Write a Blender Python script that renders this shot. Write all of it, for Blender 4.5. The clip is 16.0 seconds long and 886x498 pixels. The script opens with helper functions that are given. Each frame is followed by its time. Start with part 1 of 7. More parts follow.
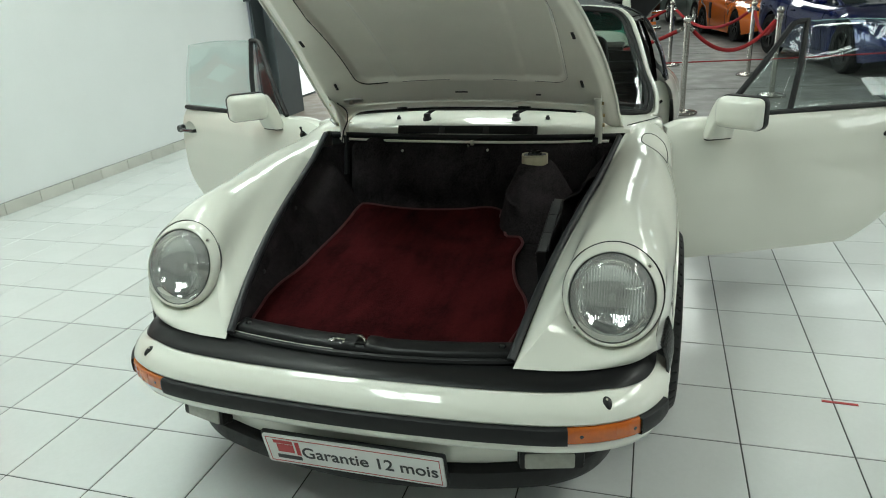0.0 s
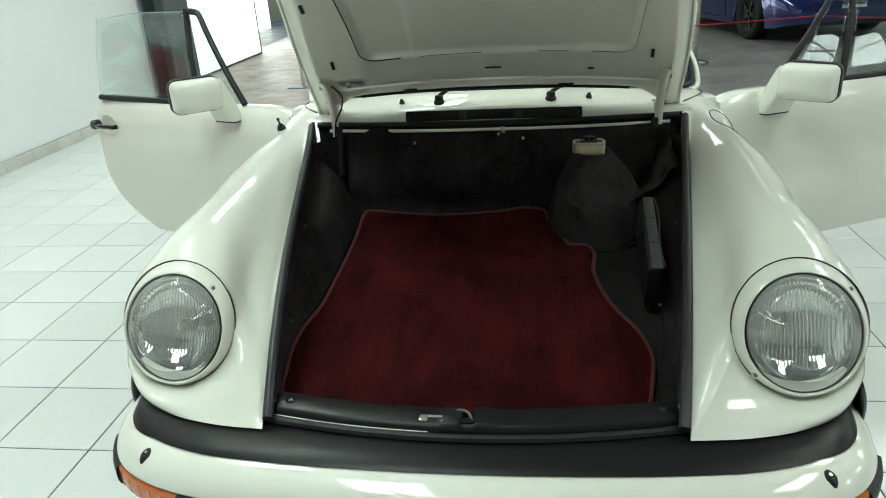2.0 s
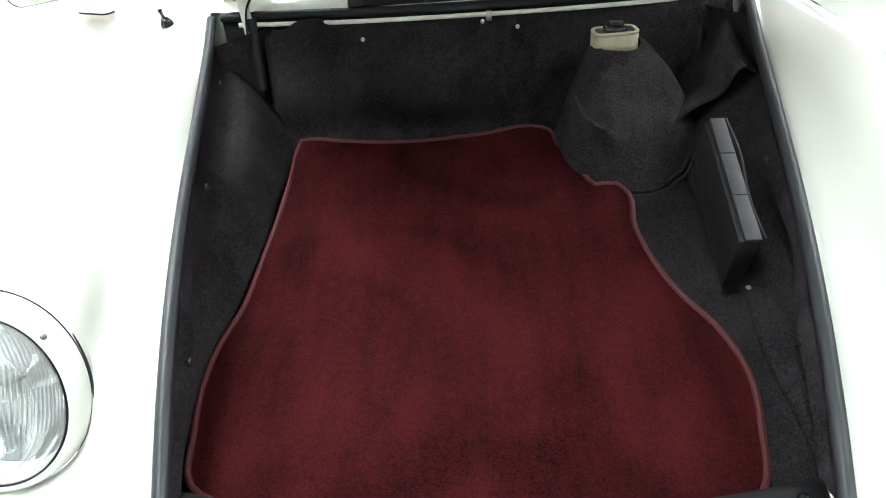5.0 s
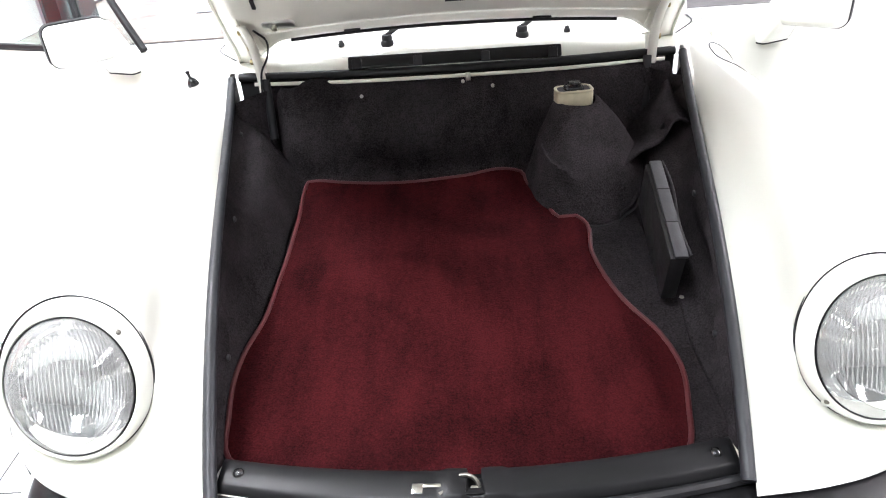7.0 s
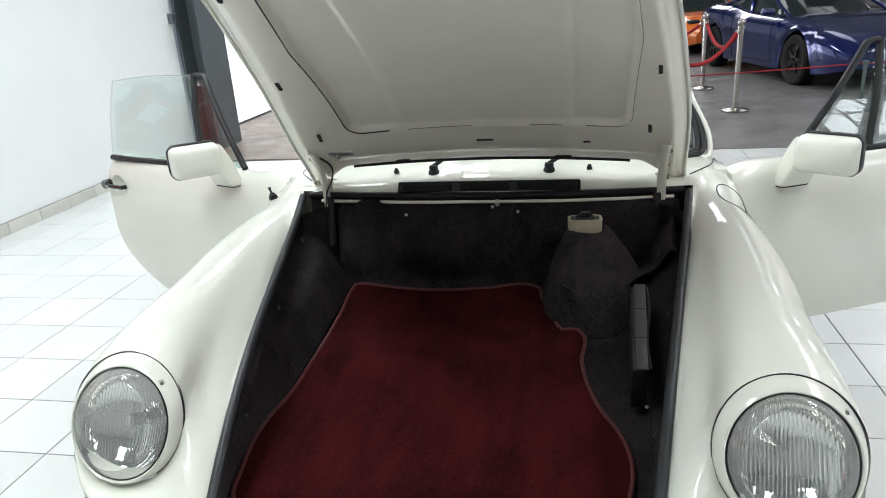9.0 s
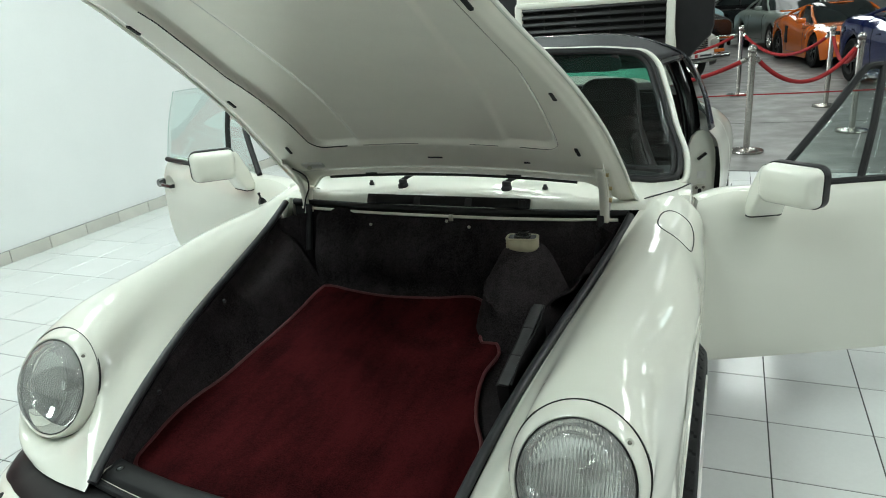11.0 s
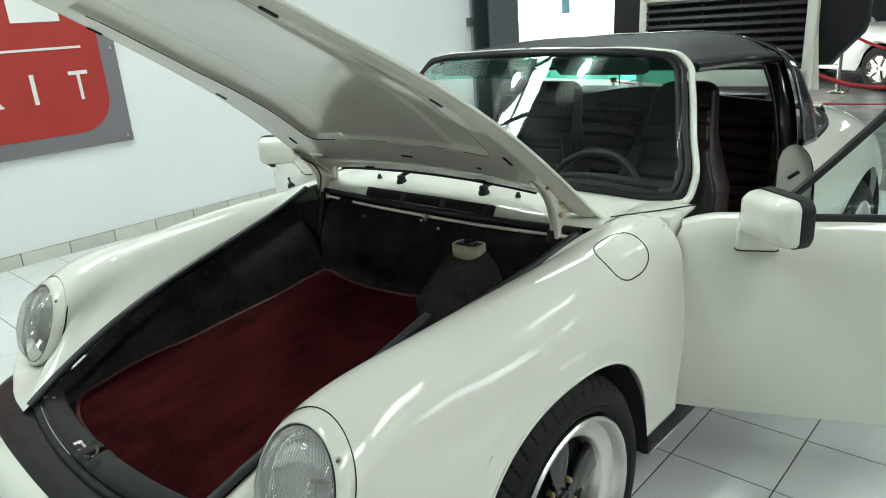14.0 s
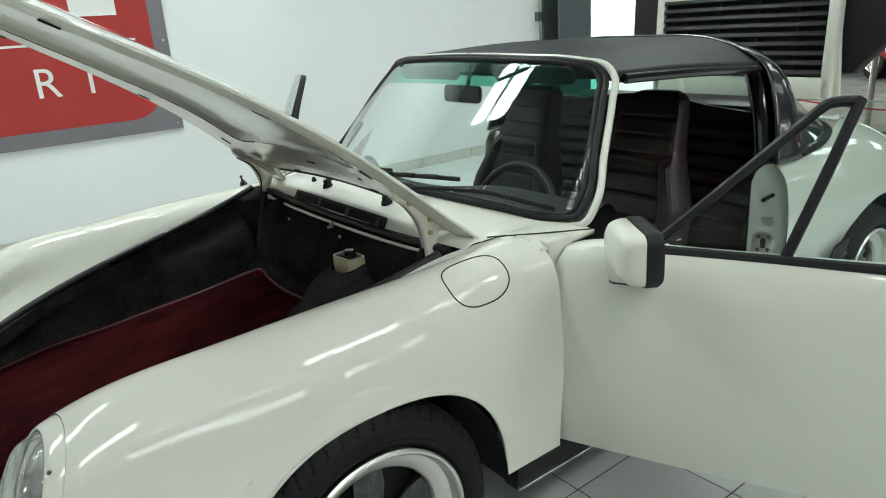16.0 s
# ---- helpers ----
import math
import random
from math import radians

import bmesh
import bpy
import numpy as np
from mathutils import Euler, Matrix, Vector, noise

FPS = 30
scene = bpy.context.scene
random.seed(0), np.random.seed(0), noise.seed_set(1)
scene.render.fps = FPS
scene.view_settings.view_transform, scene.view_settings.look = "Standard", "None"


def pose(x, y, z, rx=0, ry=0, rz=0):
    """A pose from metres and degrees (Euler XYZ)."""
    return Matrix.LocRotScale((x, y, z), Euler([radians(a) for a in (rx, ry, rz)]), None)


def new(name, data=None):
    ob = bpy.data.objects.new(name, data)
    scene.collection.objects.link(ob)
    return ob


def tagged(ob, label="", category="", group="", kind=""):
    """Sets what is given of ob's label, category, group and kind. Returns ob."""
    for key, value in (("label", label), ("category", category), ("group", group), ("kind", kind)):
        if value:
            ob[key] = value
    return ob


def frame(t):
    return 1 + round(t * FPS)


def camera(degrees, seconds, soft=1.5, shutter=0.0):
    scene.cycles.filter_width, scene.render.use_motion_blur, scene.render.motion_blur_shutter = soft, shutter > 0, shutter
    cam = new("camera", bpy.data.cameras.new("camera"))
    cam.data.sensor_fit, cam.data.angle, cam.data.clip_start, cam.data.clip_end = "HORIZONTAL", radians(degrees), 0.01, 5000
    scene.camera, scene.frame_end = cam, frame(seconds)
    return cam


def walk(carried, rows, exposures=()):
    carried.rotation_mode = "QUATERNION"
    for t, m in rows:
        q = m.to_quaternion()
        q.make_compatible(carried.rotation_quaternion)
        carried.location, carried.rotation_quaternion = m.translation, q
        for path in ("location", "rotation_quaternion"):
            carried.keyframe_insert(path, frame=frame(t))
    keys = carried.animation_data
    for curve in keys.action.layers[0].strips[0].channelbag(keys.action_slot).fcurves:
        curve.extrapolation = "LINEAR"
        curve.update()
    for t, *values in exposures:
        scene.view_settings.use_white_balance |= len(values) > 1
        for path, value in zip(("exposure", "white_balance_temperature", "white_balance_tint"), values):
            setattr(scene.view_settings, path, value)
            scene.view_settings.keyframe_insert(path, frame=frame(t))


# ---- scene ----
from mathutils.bvhtree import BVHTree

cam = camera(64.9, 16.0, soft=1.05)
PATH = [
    (0.0, 0.7365, -1.3759, 1.4657, 69.003, 3.035, 16.431),
    (0.5, 0.5516, -1.3090, 1.4368, 68.099, 2.657, 13.029),
    (1.0, 0.3848, -1.1924, 1.4339, 67.298, 2.663, 10.468),
    (1.5, 0.2705, -1.0974, 1.4245, 67.046, 2.659, 8.580),
    (2.0, 0.1274, -0.9562, 1.4155, 66.588, 3.241, 6.544),
    (2.5, 0.0222, -0.8317, 1.4019, 65.966, 3.351, 3.370),
    (3.0, -0.0498, -0.6493, 1.3673, 64.589, 2.574, 1.070),
    (3.5, -0.0436, -0.4591, 1.3271, 61.604, 3.201, 2.207),
    (4.0, -0.0054, -0.3160, 1.3083, 55.963, 4.075, 2.551),
    (6.5, 0.0068, -0.4283, 1.3835, 55.651, 3.914, -0.494),
    (7.0, 0.0072, -0.5658, 1.4161, 59.456, 3.707, 0.131),
    (7.5, 0.0257, -0.6813, 1.4345, 62.458, 3.551, 1.108),
    (8.0, 0.0653, -0.8016, 1.4608, 65.693, 3.433, 3.000),
    (8.5, 0.1318, -0.8060, 1.4741, 68.798, 3.404, 5.820),
    (9.0, 0.2898, -0.7941, 1.4853, 69.815, 3.766, 10.446),
    (9.5, 0.4457, -0.8020, 1.4969, 70.460, 3.931, 13.499),
    (12.0, 1.1493, -0.6723, 1.4894, 71.636, 4.105, 28.074),
    (12.5, 1.2803, -0.6418, 1.4738, 71.910, 4.058, 31.224),
    (13.0, 1.4072, -0.5498, 1.4910, 72.018, 3.918, 34.904),
    (13.5, 1.5014, -0.3902, 1.4876, 71.869, 4.282, 38.715),
    (14.0, 1.6034, -0.2646, 1.4675, 71.798, 4.124, 42.394),
    (14.5, 1.7086, -0.1878, 1.4587, 71.643, 4.366, 45.449),
    (15.0, 1.8313, -0.0665, 1.4729, 71.497, 4.186, 48.376),
    (15.5, 1.9073, 0.1012, 1.4665, 71.594, 4.288, 50.232),
    (16.0, 2.0051, 0.2836, 1.4670, 71.713, 3.709, 52.224),
]

EXPOSURES = [(0.0, -0.6, 6350, -4), (2.5, -0.32, 6200, -6), (3.5, 0.05, 6050, -6), (4.2, 0.52, 5950, -2), (6.3, 1.31, 6150, 18), (7.0, 1.08, 6180, 19), (8.0, 0.43, 6150, 16), (9.0, -0.13, 6180, 11), (9.7, -0.3, 6150, -3), (12.0, -0.37, 6200, -1), (14.0, -0.46, 6180, -2), (16.0, -0.60, 6220, -1)]
walk(cam, [(t, pose(x, y, z, rx, ry, rz)) for t, x, y, z, rx, ry, rz in PATH], EXPOSURES)

# ---------------------------------------------------------------- world and light
world = bpy.data.worlds.new("world")
scene.world = world
world.use_nodes = True
wn = world.node_tree.nodes
sky = wn.new("ShaderNodeTexSky")
sky.sky_type, sky.sun_disc = "NISHITA", False
sky.sun_elevation, sky.sun_rotation = radians(50), radians(200)
world.node_tree.links.new(sky.outputs[0], wn["Background"].inputs[0])
wn["Background"].inputs[1].default_value = 0.1

ROOF_Z = 5.2
SKYLIGHTS = [(4.6, 2.9, 1.0, 2.3), (-2.4, 1.9, 0.9, 2.6), (4.2, -0.6, 1.0, 2.3), (-1.3, -1.6, 0.9, 2.2), (4.6, 6.4, 1.0, 2.3), (-1.3, 7.0, 0.9, 2.2),
             (1.0, 13.0, 1.6, 4.0), (5.2, 13.0, 1.6, 4.0), (2.0, 22.0, 2.4, 6.0),
             (7.6, -0.8, 0.7, 1.8), (7.6, 1.8, 0.7, 1.8), (7.6, 4.4, 0.7, 1.8), (7.6, 7.0, 0.7, 1.8)]
SKYLIGHT_POWER = [225, 235, 190, 205, 100, 245, 150, 45, 420]


def area_lamp(name, where, size, power, colour=(1.0, 0.98, 0.95)):
    lamp = bpy.data.lights.new(name, "AREA")
    lamp.shape, lamp.size, lamp.size_y = "RECTANGLE", size[0], size[1]
    lamp.energy, lamp.color = power, colour
    ob = new(name, lamp)
    ob.matrix_basis = where
    return ob


for (lx, ly, sx, sy), power in zip(SKYLIGHTS, SKYLIGHT_POWER):
    # the panes over the wall side are faintly green, the others faintly cream
    area_lamp("skylight_lamp", pose(lx, ly, ROOF_Z + 0.12), (sx, sy), power, (0.95, 1.0, 0.97) if lx < 0 else (1.0, 0.975, 0.935))
# daylight through the wide doorway in the side wall
area_lamp("doorway_lamp", pose(-4.6, 10.5, 1.8, 0, -90, 0), (3.4, 5.5), 255)


# ---------------------------------------------------------------- materials
def material(name, colour, rough=0.5, metal=0.0, coat=0.0, vary=0.08, scale=6.0, fine=0.0, fine_scale=300.0,
             bump=0.0, bump_scale=200.0, bump_dist=0.002, spec=0.5, sheen=0.0, rough_vary=0.0, emit=0.0, coat_rough=0.015, island=0.0):
    m = bpy.data.materials.new(name)
    m.use_nodes = True
    nt = m.node_tree
    n, l = nt.nodes, nt.links
    b = n["Principled BSDF"]
    b.inputs["Base Color"].default_value = (*colour, 1)
    b.inputs["Roughness"].default_value = rough
    b.inputs["Metallic"].default_value = metal
    b.inputs["Coat Weight"].default_value = coat
    b.inputs["Coat Roughness"].default_value = coat_rough
    b.inputs["Specular IOR Level"].default_value = spec
    b.inputs["Sheen Weight"].default_value = sheen
    tc = n.new("ShaderNodeTexCoord")
    if emit:
        b.inputs["Emission Color"].default_value = (*colour, 1)
        b.inputs["Emission Strength"].default_value = emit
    out = None

    def noise_at(s, detail=4.0, r=0.55):
        t = n.new("ShaderNodeTexNoise")
        t.inputs["Scale"].default_value = s
        t.inputs["Detail"].default_value = detail
        t.inputs["Roughness"].default_value = r
        l.new(tc.outputs["Object"], t.inputs["Vector"])
        return t

    def scaled(prev, fac_socket, amount):
        mr = n.new("ShaderNodeMapRange")
        mr.inputs["From Min"].default_value, mr.inputs["From Max"].default_value = 0.25, 0.75
        mr.inputs["To Min"].default_value, mr.inputs["To Max"].default_value = 1 - amount, 1 + amount
        l.new(fac_socket, mr.inputs["Value"])
        mul = n.new("ShaderNodeVectorMath")
        mul.operation = "SCALE"
        if prev is None:
            mul.inputs[0].default_value = colour
        else:
            l.new(prev, mul.inputs[0])
        l.new(mr.outputs[0], mul.inputs["Scale"])
        return mul.outputs[0]

    if vary:
        out = scaled(out, noise_at(scale).outputs["Fac"], vary)
    if fine:
        out = scaled(out, noise_at(fine_scale, 2.0, 0.7).outputs["Fac"], fine)
    if island:
        oi = n.new("ShaderNodeObjectInfo")
        out = scaled(out, oi.outputs["Random"], island)
    if out is not None:
        l.new(out, b.inputs["Base Color"])
    if rough_vary:
        mr = n.new("ShaderNodeMapRange")
        mr.inputs["From Min"].default_value, mr.inputs["From Max"].default_value = 0.3, 0.7
        mr.inputs["To Min"].default_value, mr.inputs["To Max"].default_value = max(0.0, rough - rough_vary), min(1.0, rough + rough_vary)
        l.new(noise_at(scale * 2.3).outputs["Fac"], mr.inputs["Value"])
        l.new(mr.outputs[0], b.inputs["Roughness"])
    if bump:
        bp = n.new("ShaderNodeBump")
        bp.inputs["Strength"].default_value, bp.inputs["Distance"].default_value = bump, bump_dist
        l.new(noise_at(bump_scale, 3.0, 0.65).outputs["Fac"], bp.inputs["Height"])
        l.new(bp.outputs[0], b.inputs["Normal"])
    return m


def glass(name, colour=(1, 1, 1), rough=0.0, ribs=0.0, thin=True, tint_mix=0.0):
    """Thin clear pane: mostly see-through, with a Fresnel gloss."""
    m = bpy.data.materials.new(name)
    m.use_nodes = True
    n, l = m.node_tree.nodes, m.node_tree.links
    n.remove(n["Principled BSDF"])
    tr = n.new("ShaderNodeBsdfTransparent")
    tr.inputs[0].default_value = (*colour, 1)
    gl = n.new("ShaderNodeBsdfGlossy")
    gl.inputs["Roughness"].default_value = rough
    lw = n.new("ShaderNodeLayerWeight")
    lw.inputs["Blend"].default_value = 0.5
    pw = n.new("ShaderNodeMath")
    pw.operation, pw.inputs[1].default_value = "POWER", 4.0
    l.new(lw.outputs["Facing"], pw.inputs[0])
    fr = n.new("ShaderNodeMapRange")
    fr.inputs["To Min"].default_value, fr.inputs["To Max"].default_value = 0.045, 1.0
    l.new(pw.outputs[0], fr.inputs["Value"])
    mx = n.new("ShaderNodeMixShader")
    l.new(fr.outputs[0], mx.inputs[0])
    l.new(tr.outputs[0], mx.inputs[1])
    l.new(gl.outputs[0], mx.inputs[2])
    l.new(mx.outputs[0], n["Material Output"].inputs[0])
    return m


PAINT = material("white_paint", (0.735, 0.737, 0.660), 0.4, coat=1.0, spec=0.15, vary=0.012, scale=3.0, bump=0.02, bump_scale=900, bump_dist=0.0004)
PAINT_DULL = material("white_underpaint", (0.83, 0.80, 0.71), 0.32, coat=1.0, vary=0.03, scale=9.0, bump=0.05, bump_scale=60, bump_dist=0.001, coat_rough=0.07)
RUBBER = material("black_rubber", (0.013, 0.013, 0.014), 0.5, spec=0.28, vary=0.15, scale=14, bump=0.12, bump_scale=500, rough_vary=0.08)
PLASTIC = material("black_plastic", (0.011, 0.0105, 0.011), 0.45, spec=0.28, vary=0.12, scale=18, bump=0.15, bump_scale=900, rough_vary=0.06)
VINYL = material("black_vinyl_roof", (0.014, 0.0145, 0.017), 0.5, spec=0.3, vary=0.1, scale=25, bump=0.35, bump_scale=1100, bump_dist=0.001)
SEAL = material("grey_black_seal", (0.020, 0.021, 0.024), 0.42, spec=0.4, vary=0.2, scale=20, bump=0.1, bump_scale=400, rough_vary=0.1)
FILLER = material("black_filler_strip", (0.008, 0.008, 0.0085), 0.36, spec=0.22, vary=0.12, scale=14, bump=0.08, bump_scale=700, rough_vary=0.06)
SATIN = material("satin_black_metal", (0.012, 0.012, 0.016), 0.22, coat=0.7, vary=0.05)


def pile(name, dark, light, patch_size, streak, grain, grain_size=330.0, patches=1.0):
    """Carpet pile: brushed patches, nap streaks and single tufts."""
    m = bpy.data.materials.new(name)
    m.use_nodes = True
    n, l = m.node_tree.nodes, m.node_tree.links
    b = n["Principled BSDF"]
    b.inputs["Roughness"].default_value = 1.0
    b.inputs["Specular IOR Level"].default_value = 0.03
    tc = n.new("ShaderNodeTexCoord")
    total = None
    for size, weight, stretch, detail in ((patch_size, patches, (1, 1, 1), 2.5), (7.0, streak, (2.6, 0.55, 1), 4.0), (grain_size, grain, (1, 1, 1), 3.0), (70.0, grain * 0.3, (1, 1, 1), 3.0)):
        mp = n.new("ShaderNodeMapping")
        mp.inputs["Scale"].default_value = stretch
        l.new(tc.outputs["Object"], mp.inputs["Vector"])
        t = n.new("ShaderNodeTexNoise")
        t.inputs["Scale"].default_value, t.inputs["Detail"].default_value, t.inputs["Roughness"].default_value = size, detail, 0.62
        if size == patch_size:
            t.inputs["Distortion"].default_value = 0.8
        l.new(mp.outputs[0], t.inputs["Vector"])
        mr = n.new("ShaderNodeMapRange")
        mr.inputs["From Min"].default_value, mr.inputs["From Max"].default_value = 0.3, 0.7
        mr.inputs["To Min"].default_value, mr.inputs["To Max"].default_value = -weight, weight
        mr.clamp = False
        l.new(t.outputs["Fac"], mr.inputs["Value"])
        if total is None:
            total = mr.outputs[0]
        else:
            ad = n.new("ShaderNodeMath")
            l.new(total, ad.inputs[0])
            l.new(mr.outputs[0], ad.inputs[1])
            total = ad.outputs[0]
        if size == grain_size:
            bp = n.new("ShaderNodeBump")
            bp.inputs["Strength"].default_value, bp.inputs["Distance"].default_value = 0.9, 0.004
            l.new(t.outputs["Fac"], bp.inputs["Height"])
            l.new(bp.outputs[0], b.inputs["Normal"])
    mr = n.new("ShaderNodeMapRange")
    mr.inputs["From Min"].default_value, mr.inputs["From Max"].default_value = -1.5, 1.7
    l.new(total, mr.inputs["Value"])
    mx = n.new("ShaderNodeMix")
    mx.data_type = "RGBA"
    l.new(mr.outputs[0], mx.inputs["Factor"])
    mx.inputs["A"].default_value, mx.inputs["B"].default_value = (*dark, 1), (*light, 1)
    l.new([o for o in mx.outputs if o.type == "RGBA"][0], b.inputs["Base Color"])
    for s in mx.inputs:
        if s.type == "RGBA":
            s.default_value = (*(dark if s.identifier.startswith("A") else light), 1)
    return m


CARPET = pile("charcoal_carpet", (0.0070, 0.0060, 0.0063), (0.0505, 0.0440, 0.0468), 6.0, 0.35, 1.2, 260.0, 0.7)
RED_CARPET = pile("burgundy_carpet", (0.0046, 0.0011, 0.0014), (0.055, 0.0083, 0.0098), 2.2, 0.55, 0.95, 270.0, 1.2)
RED_PIPING = material("burgundy_piping", (0.070, 0.0105, 0.0125), 0.5, vary=0.1, scale=30, bump=0.3, bump_scale=400)
CHROME = material("chrome", (0.82, 0.82, 0.80), 0.07, metal=1.0, vary=0.03)
POST_STEEL = material("brushed_post_steel", (0.50, 0.48, 0.45), 0.24, metal=1.0, vary=0.06, scale=30)
STEEL = material("zinc_steel", (0.62, 0.60, 0.52), 0.32, metal=1.0, vary=0.12, scale=40)
BRASS = material("yellow_zinc", (0.52, 0.42, 0.22), 0.35, metal=1.0, vary=0.15, scale=60)
ALLOY = material("polished_alloy", (0.72, 0.71, 0.68), 0.3, metal=1.0, vary=0.05, scale=30)
SCREW = material("dull_screw", (0.16, 0.15, 0.13), 0.45, metal=1.0, vary=0.2, scale=200)
GLOSS_BLACK = material("gloss_black", (0.006, 0.006, 0.0065), 0.14, spec=0.5, coat=0.5, vary=0.05)
AMBER = material("amber_lens", (0.52, 0.12, 0.012), 0.22, coat=0.8, vary=0.08, scale=60, bump=0.25, bump_scale=160, bump_dist=0.002)
FOG_LENS = material("fog_lens", (0.34, 0.34, 0.30), 0.18, coat=0.8, vary=0.1, scale=50, bump=0.4, bump_scale=140, bump_dist=0.003)
RESERVOIR = material("yellowed_plastic", (0.42, 0.38, 0.26), 0.45, vary=0.12, scale=40)
LEATHER = material("dark_brown_leather", (0.0175, 0.0105, 0.0098), 0.34, spec=0.42, vary=0.15, scale=20, bump=0.3, bump_scale=450)
DASH = material("dash_black", (0.012, 0.012, 0.013), 0.6, vary=0.1, bump=0.3, bump_scale=700)
TYRE = material("tyre_rubber", (0.0049, 0.0049, 0.0052), 0.6, spec=0.25, vary=0.15, scale=25, bump=0.15, bump_scale=300)
REFLECTOR = material("lamp_reflector", (0.84, 0.84, 0.83), 0.07, metal=1.0, vary=0.02)
TILE = material("white_floor_tile", (0.635, 0.65, 0.638), 0.13, spec=0.6, coat=0.0, vary=0.03, scale=2.0, fine=0.02, fine_scale=60, rough_vary=0.05, island=0.03, bump=0.03, bump_scale=8, bump_dist=0.002)
GROUT = material("dark_grout", (0.05, 0.05, 0.048), 0.9, vary=0.3, scale=20)
CONCRETE = material("polished_concrete", (0.145, 0.140, 0.133), 0.42, vary=0.22, scale=1.3, fine=0.08, fine_scale=40, rough_vary=0.14, bump=0.05, bump_scale=30)
APRON = material("stained_concrete", (0.235, 0.190, 0.160), 0.5, vary=0.30, scale=2.2, fine=0.12, fine_scale=30, rough_vary=0.14, bump=0.08, bump_scale=30)
JOINT = material("slab_joint", (0.05, 0.05, 0.05), 0.8, vary=0.2)
WALL = material("white_wall_paint", (0.80, 0.815, 0.81), 0.6, vary=0.03, scale=1.2, fine=0.01, fine_scale=90, bump=0.15, bump_scale=35, bump_dist=0.003)
BARE_WALL = material("grey_render", (0.52, 0.52, 0.50), 0.8, vary=0.08, scale=1.5, bump=0.2, bump_scale=40)
# grey chosen to hold down bounce from the unseen front wall
DIM_WALL = material("dim_unseen_wall", (0.33, 0.33, 0.32), 0.8, vary=0.08, scale=1.5, bump=0.2, bump_scale=40)
DISH = material("white_enamel", (0.80, 0.80, 0.78), 0.35, vary=0.02)
BULB = material("lit_bulb", (1.0, 0.97, 0.92), 0.5, emit=420.0, vary=0.0)
SKIRT = material("beige_skirting_tile", (0.56, 0.55, 0.50), 0.3, vary=0.06, scale=6, island=0.06)
COLUMN = material("grey_steel_paint", (0.085, 0.098, 0.105), 0.45, vary=0.1, scale=4, bump=0.1, bump_scale=80)
CEILING = material("ceiling_sheet", (0.24, 0.25, 0.25), 0.7, vary=0.06, scale=1.5, bump=0.1, bump_scale=20)
SIGN_GREY = material("sign_grey", (0.195, 0.18, 0.20), 0.35, vary=0.03)
SIGN_RED = material("sign_red", (0.37, 0.031, 0.027), 0.35, vary=0.04, scale=3)
SIGN_WHITE = material("sign_white", (0.78, 0.78, 0.76), 0.4, vary=0.02)
ROPE = material("red_velvet", (0.27, 0.004, 0.007), 0.8, vary=0.15, scale=30, bump=0.3, bump_scale=300)
TAPE = material("red_tape", (0.35, 0.03, 0.03), 0.5, vary=0.2, scale=60)
PLATE_WHITE = material("plate_white", (0.74, 0.74, 0.72), 0.35, vary=0.02)
PLATE_INK = material("plate_ink", (0.035, 0.035, 0.038), 0.5, vary=0.05)
PLATE_RED = material("plate_red", (0.45, 0.04, 0.045), 0.45, vary=0.05)
DARK = material("interior_dark", (0.008, 0.008, 0.008), 0.9, vary=0.1)
BLUE_PAINT = material("blue_paint", (0.004, 0.012, 0.100), 0.2, metal=0.5, coat=1.0, vary=0.04)
ORANGE_PAINT = material("orange_paint", (0.62, 0.14, 0.015), 0.25, coat=1.0, vary=0.04)
GREEN_PAINT = material("grey_green_paint", (0.20, 0.24, 0.215), 0.3, coat=0.8, vary=0.05)
OLD_WHITE = material("old_white_paint", (0.72, 0.71, 0.66), 0.3, coat=0.8, vary=0.03)
BLACK_PAINT = material("black_paint", (0.01, 0.01, 0.011), 0.2, coat=1.0, vary=0.05)
SKY_PAINT = material("pale_blue_paint", (0.36, 0.52, 0.56), 0.3, coat=0.8, vary=0.05)
CAR_GLASS_DARK = material("dark_car_glass", (0.02, 0.026, 0.026), 0.08, spec=0.35, vary=0.05)
POSTER_BLUE = material("pale_blue_poster", (0.35, 0.60, 0.75), 0.5, vary=0.1)
DAYLIGHT = material("daylight_panel", (1.0, 1.0, 1.0), 0.9, vary=0.0, emit=2.6)
WINDOW_LIGHT = material("frosted_window", (1.0, 1.0, 1.0), 0.6, vary=0.02, emit=9.0)
# emission stands in for strong daylight on a plain white door
GLOWING_DOOR = material("glowing_white_door", (0.85, 0.86, 0.86), 0.5, vary=0.02, emit=1.5)
TINTED = glass("green_tinted_glass", (0.92, 0.975, 0.955))
SHADE_GLASS = glass("green_shade_band", (0.22, 0.70, 0.56))
SIDE_GLASS = glass("side_glass", (0.915, 0.975, 0.96))


def lamp_glass(name, rough, scatter, grey):
    """Pressed lamp glass: clear, with a share of its light scattered."""
    m = glass(name, (0.93, 0.94, 0.93), rough)
    n, l = m.node_tree.nodes, m.node_tree.links
    df = n.new("ShaderNodeBsdfDiffuse")
    df.inputs[0].default_value = (grey, grey, grey * 0.98, 1)
    mx2 = n.new("ShaderNodeMixShader")
    mx2.inputs[0].default_value = scatter
    first = [x for x in n if x.type == "MIX_SHADER" and x != mx2][0]
    l.new(first.outputs[0], mx2.inputs[1])
    l.new(df.outputs[0], mx2.inputs[2])
    l.new(mx2.outputs[0], n["Material Output"].inputs[0])
    return m


